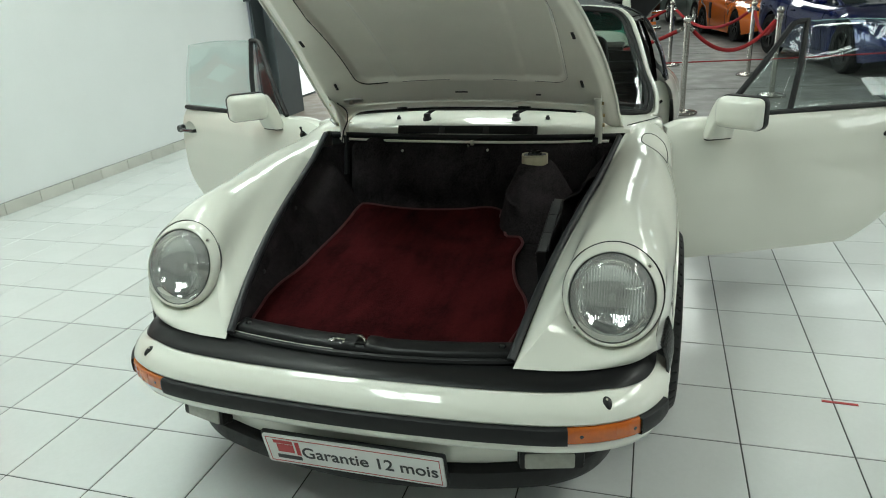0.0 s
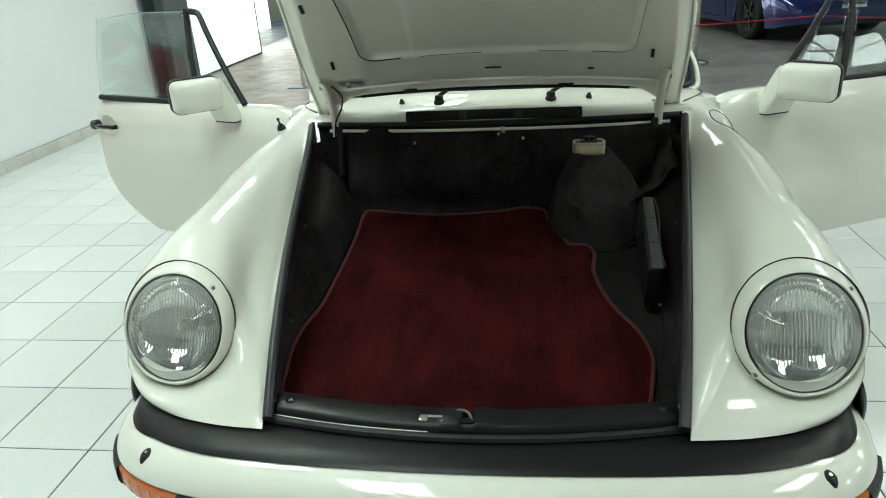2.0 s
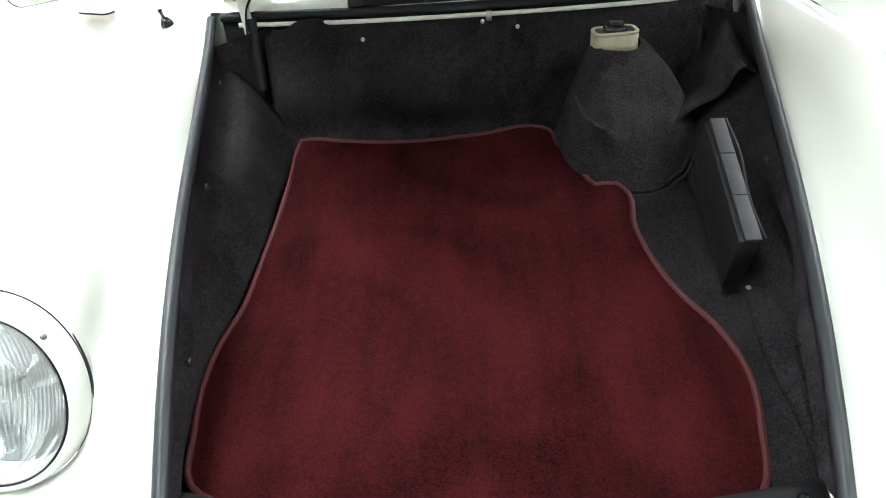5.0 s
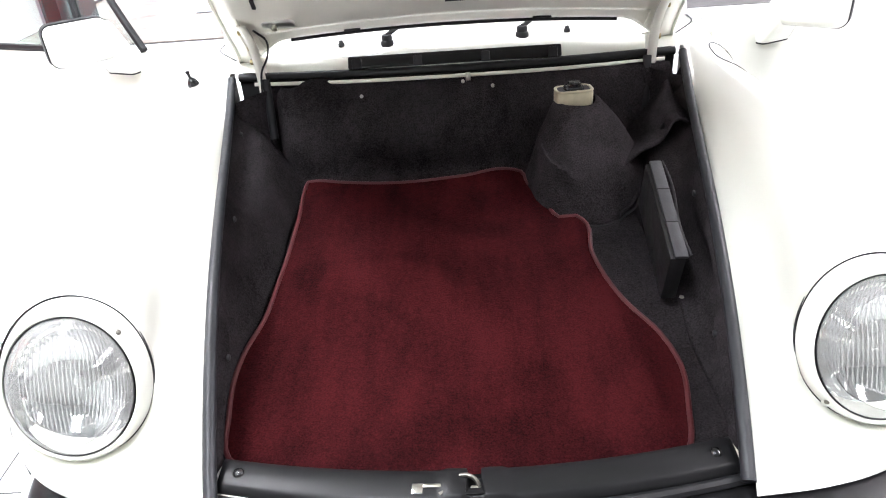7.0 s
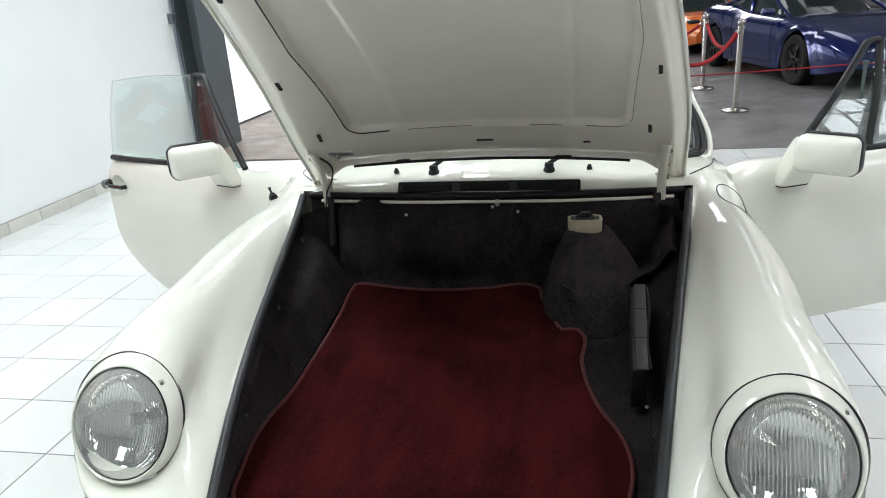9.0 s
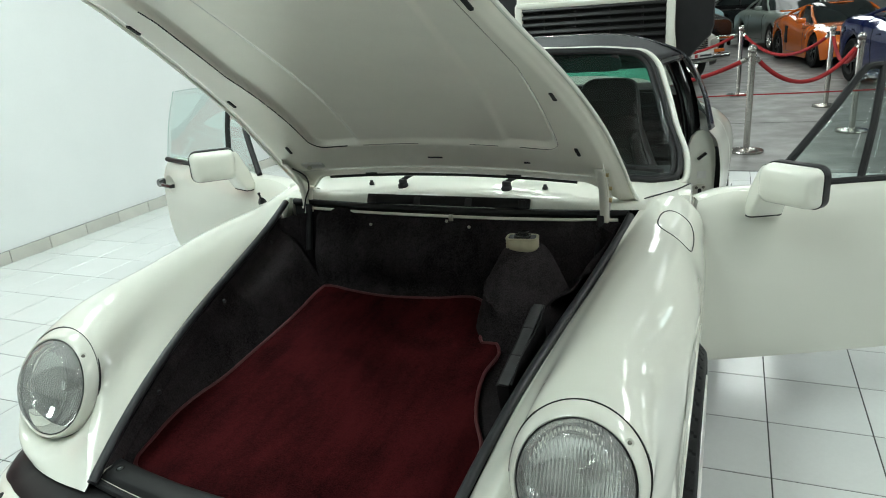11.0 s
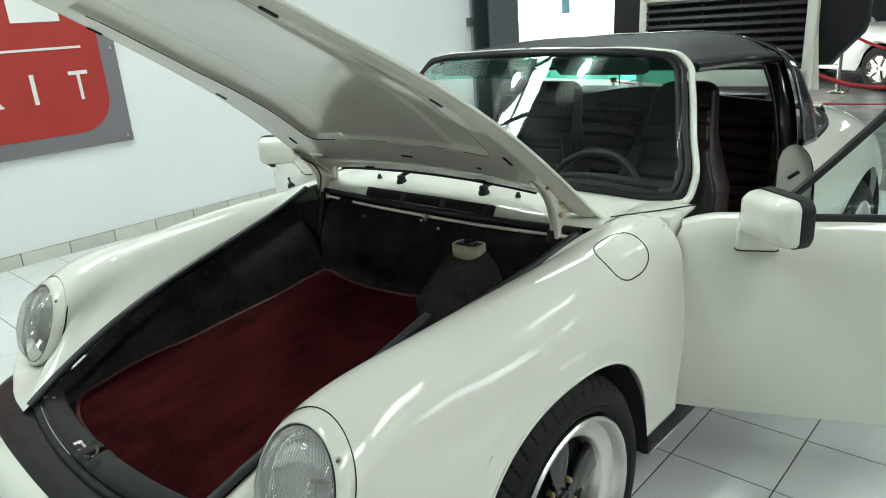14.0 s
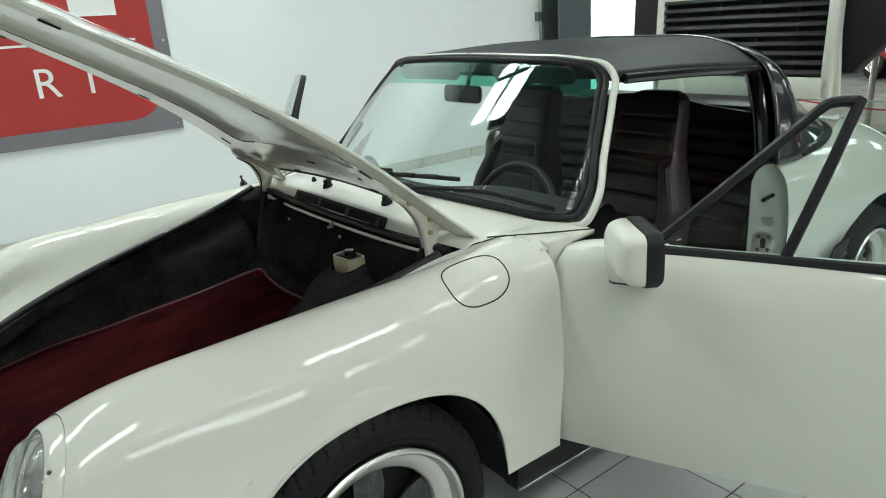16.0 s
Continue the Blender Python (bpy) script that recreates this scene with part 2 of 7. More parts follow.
GLASS_EDGE = material("ground_glass_edge", (0.22, 0.36, 0.33), 0.3, vary=0.1)
LAMP_GLASS = lamp_glass("headlamp_glass", 0.03, 0.09, 0.5)
RIB_GLASS = lamp_glass("headlamp_ribs", 0.06, 0.26, 0.85)
LENS_BORDER = lamp_glass("frosted_glass_border", 0.12, 0.45, 0.33)


# ---------------------------------------------------------------- mesh helpers
def spline(points, n, closed=False):
    """n points evenly along a smooth curve through the points."""
    p = np.array(points, float)
    if closed:
        p = np.vstack([p[-1], p, p[0], p[1]])
    else:
        p = np.vstack([2 * p[0] - p[1], p, 2 * p[-1] - p[-2]])
    fine = []
    for i in range(1, len(p) - 2):
        a, b, c, d = p[i - 1], p[i], p[i + 1], p[i + 2]
        for t in np.linspace(0, 1, 16, endpoint=False):
            l1, l2, l0 = np.linalg.norm(c - b) + 1e-9, np.linalg.norm(d - c) + 1e-9, np.linalg.norm(b - a) + 1e-9
            m1 = (c - b) / l1 * l1 / (l0 + l1) * l0 / l1 + (b - a) / l0 * l1 / (l0 + l1)
            m2 = (c - b) / l1 * l2 / (l1 + l2) + (d - c) / l2 * l1 / (l1 + l2)
            m1 = ((c - b) / l1 * l0 + (b - a) / l0 * l1) / (l0 + l1)
            m1, m2 = m1 * l1, m2 * l1
            t2, t3 = t * t, t * t * t
            fine.append((2 * t3 - 3 * t2 + 1) * b + (t3 - 2 * t2 + t) * m1 + (-2 * t3 + 3 * t2) * c + (t3 - t2) * m2)
    fine.append(p[-2])
    fine = np.array(fine)
    s = np.concatenate([[0], np.cumsum(np.linalg.norm(np.diff(fine, axis=0), axis=1))])
    want = np.linspace(0, s[-1], n + 1)[:-1] if closed else np.linspace(0, s[-1], n)
    return np.stack([np.interp(want, s, fine[:, k]) for k in range(fine.shape[1])], 1)


def patch(sections, nu, nv):
    """A smooth grid of nu x nv points through sections of control points."""
    rows = np.array([spline(s, nv) for s in sections])
    if len(rows) == 2:
        return np.array([rows[0] * (1 - t) + rows[1] * t for t in np.linspace(0, 1, nu)])
    return np.stack([spline(rows[:, j], nu) for j in range(nv)], 1)


def grid_bm(p, flip=False, close_u=False, close_v=False, bm=None):
    bm = bm or bmesh.new()
    p = np.asarray(p)
    nu, nv = p.shape[:2]
    v = [[bm.verts.new(p[i, j]) for j in range(nv)] for i in range(nu)]
    for i in range(nu if close_u else nu - 1):
        for j in range(nv if close_v else nv - 1):
            a, b, c, d = v[i][j], v[(i + 1) % nu][j], v[(i + 1) % nu][(j + 1) % nv], v[i][(j + 1) % nv]
            try:
                bm.faces.new((d, c, b, a) if flip else (a, b, c, d))
            except ValueError:
                pass
    return bm


def tube_bm(path, r, n=10, closed=False, bm=None, flat=1.0, up=(0, 0, 1)):
    """A round (or flattened) bar along a path; r may be a number or one for each point."""
    p = np.asarray(path, float)
    k = len(p)
    rr = np.full(k, r) if np.isscalar(r) else np.asarray(r)
    tan = np.roll(p, -1, 0) - np.roll(p, 1, 0)
    if not closed:
        tan[0], tan[-1] = p[1] - p[0], p[-1] - p[-2]
    tan /= np.linalg.norm(tan, axis=1)[:, None] + 1e-12
    rows, ref = [], np.array(up, float)
    for i in range(k):
        side = np.cross(tan[i], ref)
        if np.linalg.norm(side) < 1e-3:
            side = np.cross(tan[i], (1, 0.2, 0))
        side /= np.linalg.norm(side)
        u = np.cross(side, tan[i])
        a = np.arange(n) * 2 * np.pi / n
        rows.append(p[i] + rr[i] * (np.cos(a)[:, None] * side * flat + np.sin(a)[:, None] * u))
    bm = grid_bm(np.array(rows), close_u=closed, close_v=True, bm=bm)
    if not closed:
        bm.verts.ensure_lookup_table()
        base = len(bm.verts) - k * n
        bm.faces.new([bm.verts[base + j] for j in range(n)])
        bm.faces.new([bm.verts[base + (k - 1) * n + j] for j in reversed(range(n))])
    return bm


def box_bm(size, where=None, bevel=0.004, bm=None, seg=2):
    own = bmesh.new()
    bmesh.ops.create_cube(own, size=1.0, matrix=Matrix.Diagonal((*size, 1)))
    if bevel:
        bmesh.ops.bevel(own, geom=own.edges[:], offset=min(bevel, min(size) * 0.45), segments=seg, affect="EDGES", profile=0.5)
    if where is not None:
        bmesh.ops.transform(own, matrix=where, verts=own.verts[:])
    return join_bm(own, bm)


def join_bm(own, bm):
    if bm is None:
        return own
    me = bpy.data.meshes.new("tmp")
    own.to_mesh(me)
    own.free()
    bm.from_mesh(me)
    bpy.data.meshes.remove(me)
    return bm


def lathe_bm(profile, n=48, where=None, bm=None, closed=False):
    """Turns (radius, height) pairs round local z."""
    a = np.arange(n) * 2 * np.pi / n
    p = np.array([[(r * math.cos(t), r * math.sin(t), h) for t in a] for r, h in profile])
    own = grid_bm(p, close_v=True, flip=True, close_u=closed)
    bmesh.ops.remove_doubles(own, verts=own.verts[:], dist=1e-6)
    if where is not None:
        bmesh.ops.transform(own, matrix=where, verts=own.verts[:])
    return join_bm(own, bm)


def slab_bm(outline, thick, where=None, bm=None, bevel=0.0):
    """A flat plate: outline in local x, y, thickness up local z."""
    own = bmesh.new()
    f = own.faces.new([own.verts.new((x, y, 0)) for x, y in outline])
    if f.normal.z < 0:
        f.normal_flip()
    own.normal_update()
    top = bmesh.ops.extrude_face_region(own, geom=[f])
    bmesh.ops.translate(own, vec=(0, 0, thick), verts=[v for v in top["geom"] if isinstance(v, bmesh.types.BMVert)])
    bmesh.ops.recalc_face_normals(own, faces=own.faces[:])
    if bevel:
        bmesh.ops.bevel(own, geom=[e for e in own.edges if abs((e.verts[0].co - e.verts[1].co).z) < 1e-6], offset=bevel, segments=2, affect="EDGES", profile=0.5)
    if where is not None:
        bmesh.ops.transform(own, matrix=where, verts=own.verts[:])
    return join_bm(own, bm)


def part(name, bm, mat, parent=None, label="", smooth=True, thick=0.0, angle=40, local=False):
    """Links a bmesh as one mesh object under a thing or a part."""
    me = bpy.data.meshes.new(name)
    bm.normal_update()
    bm.to_mesh(me)
    bm.free()
    me.materials.append(mat)
    if smooth:
        me.shade_smooth()
        me.set_sharp_from_angle(angle=radians(angle))
    ob = new(name, me)
    if parent is not None:
        ob.parent = parent
        if parent.type == "EMPTY" and not local:
            ob.matrix_parent_inverse = parent.matrix_basis.inverted()
    if thick:
        so = ob.modifiers.new("thickness", "SOLIDIFY")
        so.thickness, so.offset = abs(thick), -1 if thick > 0 else 1
    if label:
        ob["label"] = label
    return ob


def thing(name, where, label, category, group=""):
    ob = new(name)
    ob.empty_display_size = 0.1
    ob.matrix_basis = where if isinstance(where, Matrix) else pose(*where)
    return tagged(ob, label, category, group)


def structure(name, bm, mat, label, smooth=False, category=""):
    ob = part(name, bm, mat, None, label, smooth)
    return tagged(ob, label, category or name.split("_")[0], kind="structure")


def arc(cx, cy, r, a0, a1, n):
    return [(cx + r * math.cos(radians(a)), cy + r * math.sin(radians(a))) for a in np.linspace(a0, a1, n)]


def rounded(w, h, r, n=6, cx=0.0, cy=0.0):
    x, y = w / 2 - r, h / 2 - r
    return (arc(cx + x, cy + y, r, 0, 90, n) + arc(cx - x, cy + y, r, 90, 180, n) + arc(cx - x, cy - y, r, 180, 270, n) + arc(cx + x, cy - y, r, 270, 360, n))


def basis(origin, xa, ya, za):
    m = Matrix.Identity(4)
    for i, a in enumerate((xa, ya, za)):
        m.col[i][:3] = Vector(a).normalized()
    m.col[3][:3] = origin
    return m


# ---------------------------------------------------------------- setting
WALL_X = -3.92
TILE_END = 5.78
floor = structure("floor", box_bm((11.0, 10.3, 0.1), pose(1.48, 0.63, -0.0518), 0), GROUT, "white glossy square floor tiles with thin dark joints", category="floor")
hall_floor = structure("floor_hall", box_bm((24.0, 30.0, 0.1), pose(6.0, TILE_END + 15.0, -0.053), 0), CONCRETE, "smooth grey polished concrete hall floor", category="floor")
for i in range(5):
    part("slab_joint", box_bm((24.0, 0.012, 0.004), pose(6.0, 8.8 + i * 4.2, -0.0035, 0, 0, 6), 0), JOINT, hall_floor, smooth=False)
for i in range(5):
    part("slab_joint", box_bm((0.012, 29.0, 0.004), pose(-2.2 + i * 4.2, 21.0, -0.0032, 0, 0, 6), 0), JOINT, hall_floor, smooth=False)

structure("floor_apron", box_bm((3.1, 5.6, 0.05), pose(-2.65, TILE_END + 2.80, -0.0205), 0), APRON, "brownish stained worn concrete inside the doorway", category="floor")

# side wall with the doorway behind the steel column
wall_left = structure("wall_left", box_bm((0.25, 12.0, ROOF_Z), pose(WALL_X - 0.125, 0.25, ROOF_Z / 2), 0), WALL, "white painted plaster wall")
structure("wall_left_far", box_bm((0.25, 1.2, ROOF_Z), pose(-4.43, 13.9, ROOF_Z / 2), 0), WALL, "white painted plaster wall beside the doorway")
structure("wall_left_back", box_bm((0.25, 22.0, ROOF_Z), pose(-4.43, 25.5, ROOF_Z / 2), 0), WALL, "white painted plaster wall of the hall")
structure("wall_lintel", box_bm((0.25, 7.0, ROOF_Z - 3.4), pose(-4.43, 9.9, (ROOF_Z + 3.4) / 2), 0), WALL, "white wall above the doorway")
structure("wall_return", box_bm((0.5, 0.2, ROOF_Z), pose(-4.17, 6.95, ROOF_Z / 2), 0), WALL, "white painted wall return beside the column")
# added out of view; its dim grey keeps bounced light off doors and nose
structure("wall_front", box_bm((18.0, 0.25, ROOF_Z), pose(3.0, -4.6, ROOF_Z / 2), 0), DIM_WALL, "unseen dim grey wall added behind the camera to limit bounced light")
structure("wall_right", box_bm((0.25, 42.0, ROOF_Z), pose(11.0, 16.0, ROOF_Z / 2), 0), BARE_WALL, "unseen dim grey wall added behind the camera to limit bounced light of the hall")
WINDOWS = [-1.4, 1.6, 4.6, 7.6, 11.6, 15.6, 19.6]
for wy in WINDOWS:
    win = structure("window", box_bm((0.03, 1.5, 1.3), pose(10.86, wy, 3.75), 0), WINDOW_LIGHT, "high frosted window lit by daylight", category="window")
    fr = bmesh.new()
    for k in range(4):
        box_bm((0.05, 0.05, 1.3), pose(10.83, wy - 0.75 + 0.5 * k, 3.75), 0, fr)
    for k in range(3):
        box_bm((0.045, 1.55, 0.05), pose(10.83, wy, 3.1 + 0.65 * k), 0, fr)
    part("window_frame", fr, COLUMN, win, "dark steel glazing bars")
structure("wall_far", box_bm((18.0, 0.25, ROOF_Z), pose(4.0, 35.5, ROOF_Z / 2), 0), WALL, "plain white painted far wall of the hall")
backdrop = structure("backdrop_daylight", box_bm((0.05, 6.0, 4.0), pose(-5.6, 11.6, 1.9), 0), DAYLIGHT, "bright overexposed daylight outside the doorway", category="backdrop")
# the panel is no lamp; its added glow makes it read as overexposed
panel = structure("door_1", box_bm((0.05, 3.3, 3.4), pose(-4.24, 8.63, 1.72), 0.004), GLOWING_DOOR, "white sliding door, given a glow for the strong daylight on it", category="door")
part("door_edge", box_bm((0.06, 0.025, 3.4), pose(-4.235, 10.29, 1.72), 0.003), COLUMN, panel, "dark door edge")
part("bottom_rail", box_bm((0.07, 3.3, 0.03), pose(-4.235, 8.63, 0.015), 0.003), COLUMN, panel, "dark bottom rail")
part("poster", box_bm((0.006, 0.20, 0.26), pose(-4.21, 8.72, 1.56), 0.001), POSTER_BLUE, panel, "small pale blue poster")
structure("ground_outside", box_bm((1.6, 6.0, 0.08), pose(-5.3, 11.6, -0.052), 0), CONCRETE, "grey concrete ground outside", category="ground")

col = bmesh.new()
box_bm((0.03, 0.52, ROOF_Z), pose(WALL_X + 0.27, 6.55, ROOF_Z / 2), 0.004, col)
box_bm((0.03, 0.52, ROOF_Z), pose(WALL_X + 0.02, 6.55, ROOF_Z / 2), 0.004, col)
box_bm((0.22, 0.02, ROOF_Z), pose(WALL_X + 0.145, 6.55, ROOF_Z / 2), 0.0, col)
structure("column", col, COLUMN, "dark grey painted steel column against the wall")


def ceiling():
    bm = bmesh.new()
    xs = sorted({-4.6, 11.2, *[v for x, y, a, b in SKYLIGHTS for v in (x - a / 2, x + a / 2)]})
    ys = sorted({-4.8, 35.7, *[v for x, y, a, b in SKYLIGHTS for v in (y - b / 2, y + b / 2)]})
    for x0, x1 in zip(xs[:-1], xs[1:]):
        for y0, y1 in zip(ys[:-1], ys[1:]):
            cx, cy = (x0 + x1) / 2, (y0 + y1) / 2
            if any(abs(cx - x) < a / 2 and abs(cy - y) < b / 2 for x, y, a, b in SKYLIGHTS):
                continue
            box_bm((x1 - x0, y1 - y0, 0.08), pose(cx, cy, ROOF_Z + 0.04), 0, bm)
    for x, y, a, b in SKYLIGHTS:
        for k in range(1, 4):
            box_bm((a, 0.06, 0.05), pose(x, y - b / 2 + b * k / 4, ROOF_Z + 0.02), 0, bm)
        box_bm((0.06, b, 0.05), pose(x, y, ROOF_Z + 0.02), 0, bm)
    return bm


for lx, ly, sx, sy in SKYLIGHTS[9:]:
    structure("skylight", box_bm((sx, sy, 0.02), pose(lx, ly, ROOF_Z + 0.10), 0), WINDOW_LIGHT, "bright frosted rooflight pane", category="skylight")
structure("ceiling", ceiling(), CEILING, "light grey ceiling with glazed rooflights", category="ceiling")


def pendant_lamp(x, y, z):
    """Enamelled dish with a bulb, hung on a rod from the ceiling."""
    lamp = thing("pendant_lamp", (x, y, z), "lit white enamelled dish lamp hanging on a black rod", "lamp", group="pendant lamps")
    m = pose(x, y, z)
    part("dish", lathe_bm([(0.055, 0.13), (0.07, 0.10), (0.17, 0.055), (0.29, 0.012), (0.325, 0.0), (0.321, 0.0), (0.285, 0.008), (0.165, 0.048), (0.065, 0.092), (0.050, 0.125)], 40, m), DISH, lamp, "white enamelled dish")
    part("bulb", lathe_bm([(0.0, 0.018), (0.045, 0.022), (0.062, 0.045), (0.050, 0.080), (0.030, 0.11)], 24, m), BULB, lamp, "glowing bulb")
    part("holder", lathe_bm([(0.0, 0.27), (0.035, 0.265), (0.042, 0.24), (0.055, 0.14), (0.055, 0.12), (0.0, 0.12)], 20, m), PLASTIC, lamp, "black lamp holder")
    part("rod", tube_bm([(x, y, z + 0.26), (x, y, ROOF_Z + 0.01)], 0.008, 8), PLASTIC, lamp)


pendant_lamp(-1.92, 1.85, 3.95)
pendant_lamp(-0.80, 1.64, 4.30)


# ---------------------------------------------------------------- the white car
car = thing("sports_car", (0, 2.1, 0), "white open-lidded sports coupe with black removable roof and burgundy boot mat", "car")
YC, ZC, RA = 0.957, 0.276, 0.380


def edge(y):
    """The luggage compartment's edge, half its width and its height."""
    s = (y - 0.153) / 1.207
    return 0.422 + 0.207 * s + 0.012 * s * (1 - s), 0.522 + 0.378 * s + 0.424 * s * (1 - s) - 0.516 * s * s * (1 - s) + 0.014 * max(0.0, 1 - s) ** 6


RING_C = np.array((0.653, 0.3225, 0.6835))
RING_UP = np.array((0.0, 0.412, 0.911))
RING_N = np.array((0.0, -0.911, 0.412))
RING_R = 0.1302
RING_SX, RING_SY = 1.0, 1.06


def ring_point(deg, r=RING_R, off=0.0):
    a = radians(deg)
    return RING_C + r * RING_SX * math.cos(a) * np.array((1.0, 0, 0)) + r * RING_SY * math.sin(a) * RING_UP + off * RING_N


def mirror(p, side):
    q = np.array(p, float)
    q[..., 0] *= side
    return q


def soft_max(p, q, k):
    return (p + q + math.sqrt((p - q) ** 2 + k * k)) / 2 - k * 0.12


def wing_front():
    """Front border of the wing: up from the lid opening, round the lamp ring, down to the bumper."""
    lead = spline([(0.422, 0.148, 0.535), (0.455, 0.192, 0.566), (0.490, 0.238, 0.606), ring_point(200)], 13)
    rim = np.array([ring_point(v) for v in np.linspace(200, -20, 40)[1:]])
    tail = spline([ring_point(-20), (0.768, 0.276, 0.605), (0.774, 0.300, 0.545)], 13)
    return lead, rim, tail


def fender(side):
    """Front wing: inner edge, over the crest, down to the arch."""
    sec = []
    sec.append([(0.422, 0.148, 0.535), ring_point(200), ring_point(145), ring_point(90), ring_point(35), ring_point(-20), (0.774, 0.300, 0.545)])
    for y, mid in ((0.47, [(0.535, 0.735), (0.580, 0.800), (0.655, 0.838), (0.742, 0.795), (0.795, 0.68)]),
                   (0.75, [(0.572, 0.800), (0.615, 0.842), (0.675, 0.860), (0.757, 0.815), (0.812, 0.70)]),
                   (1.045, [(0.607, 0.846), (0.640, 0.867), (0.690, 0.876), (0.768, 0.835), (0.823, 0.715)]),
                   (1.30, [(0.638, 0.878), (0.665, 0.888), (0.703, 0.887), (0.775, 0.845), (0.819, 0.715)]),
                   (1.545, [(0.668, 0.897), (0.692, 0.896), (0.725, 0.888), (0.785, 0.840), (0.815, 0.70)])):
        e = edge(min(y, 1.36))
        first = (e[0], y, e[1]) if y < 1.4 else (0.650, y, 0.897)
        sec.append([first] + [(x, y, z) for x, z in mid] + [(0.808 if y < 0.6 else 0.82, y, 0.40)])
    sec = np.array([np.array(s, float) for s in sec])
    # dense sections along the wing
    us = np.concatenate([np.linspace(0, 1.5, 18, endpoint=False), np.linspace(1.5, 5, 64)])
    ctrl = [spline(sec[:, j], 401) for j in range(sec.shape[1])]
    key = np.linspace(0, 1, 401)
    stations = np.concatenate([np.linspace(0, 0.16, 26, endpoint=False), np.linspace(0.16, 1, 84)])
    lead, rim, tail = wing_front()
    first = np.vstack([lead, rim, tail[1:]])
    nose_fit = first - spline(sec[0], 64)
    rows = []
    for t in stations:
        s = np.array([[np.interp(t, key, c[:, k]) for k in range(3)] for c in ctrl])
        y = s[5, 1]
        d = abs(y - YC)
        if d < RA:
            zb = ZC + RA * (1 - (d / RA) ** 2.4) ** (1 / 2.4)
        elif y > YC:
            zb = 0.285
        else:
            zb = np.interp(y, (0.29, 0.40, 0.60, YC - RA), (0.545, 0.50, 0.40, 0.34))
        s[6, 2] = zb
        s[6, 0] = np.interp(zb, (0.28, 0.40, 0.65), (0.802, 0.815, 0.826)) if y > 0.5 else s[6, 0]
        s[6, 1] = y
        s[5, 2] = soft_max(s[5, 2], zb + 0.06, 0.06)
        s[4, 2] = soft_max(s[4, 2], s[5, 2] + 0.07, 0.03)
        row = spline(s, 64) + nose_fit * max(0.0, 1 - t / 0.32) ** 2.5
        lip = row[-1] + (-0.022, 0, 0.004)
        rows.append(np.vstack([row, row[-1] + (-0.004, 0, -0.004), lip]))
    rows = np.array(rows)
    # ease the hollow between lamp and lid opening
    weight = 0.5 * np.exp(-((np.arange(1, 65) - 12) / 8.0) ** 2)[None, :, None] * np.clip(1 - np.arange(1, 60) / 60.0, 0, 1)[:, None, None]
    weight[:, -10:] = 0
    for _ in range(60):
        mean = (rows[:59, 1:65] + rows[2:61, 1:65] + rows[1:60, :64] + rows[1:60, 2:66]) / 4
        rows[1:60, 1:65] += weight * (mean - rows[1:60, 1:65])
    # fair the wing along its length
    ease = 0.5 * np.clip((np.arange(1, len(rows) - 1) - 4) / 14.0, 0, 1)[:, None, None]
    for _ in range(120):
        rows[1:-1, 2:56] += ease * ((rows[:-2, 2:56] + rows[2:, 2:56]) / 2 - rows[1:-1, 2:56])
    return mirror(rows, side)


def nose_cap(side):
    """The face under a headlamp, down to the bumper gasket."""
    low = spline([(0.422, 0.148, 0.535), (0.53, 0.160, 0.534), (0.640, 0.190, 0.535), (0.722, 0.236, 0.539), (0.774, 0.300, 0.545)], 25)
    high = np.array([ring_point(v) for v in np.linspace(200, 340, 25)])
    lead, _, tail = wing_front()
    tail = tail[::-1]
    u = np.linspace(0, 1, 25)[:, None]
    rows = []
    for k, t in enumerate(np.linspace(0, 1, 13)):
        r = low * (1 - t) + high * t
        r = r + (1 - u) * (lead[k] - r[0]) + u * (tail[k] - r[-1])
        r[:, 1] -= 0.013 * math.sin(math.pi * t) * np.sin(np.linspace(0, np.pi, 25))
        rows.append(r)
    return mirror(rows, side)


for side in (1, -1):
    shell = grid_bm(fender(side), flip=side > 0)
    grid_bm(nose_cap(side), flip=side > 0, bm=shell)
    bmesh.ops.remove_doubles(shell, verts=shell.verts[:], dist=0.0002)
    lead = mirror(wing_front()[0], side)
    near = [v for v in shell.verts if not v.is_boundary and min(np.linalg.norm(lead - np.array(v.co), axis=1)) < 0.13]
    for _ in range(260):
        bmesh.ops.smooth_vert(shell, verts=near, factor=0.5, use_axis_x=True, use_axis_y=True, use_axis_z=True)
    f = part("front_wing", shell, PAINT, car, "white front wing", angle=75)
    lip = [(side * float(np.interp(z, (0.28, 0.40, 0.65), (0.801, 0.814, 0.825))), YC + d, z) for d, z in [(d, ZC + RA * (1 - (abs(d) / RA) ** 2.4) ** (1 / 2.4)) for d in RA * np.sin(np.linspace(-1.45, 1.5, 60))]]
    part("arch_lip", tube_bm(lip, 0.0050, 8), PAINT, f, "rolled white wheel arch lip")
    # inner wheel arch
    arch = [[(side * x, YC - 0.010 + 0.385 * math.cos(a), ZC + 0.415 * math.sin(a)) for x in (0.818, 0.76, 0.68, 0.60)] for a in np.linspace(0.0, math.pi, 24)]
    part("wheel_arch", grid_bm(np.array(arch), flip=side < 0), DARK, f, "black wheel arch liner")


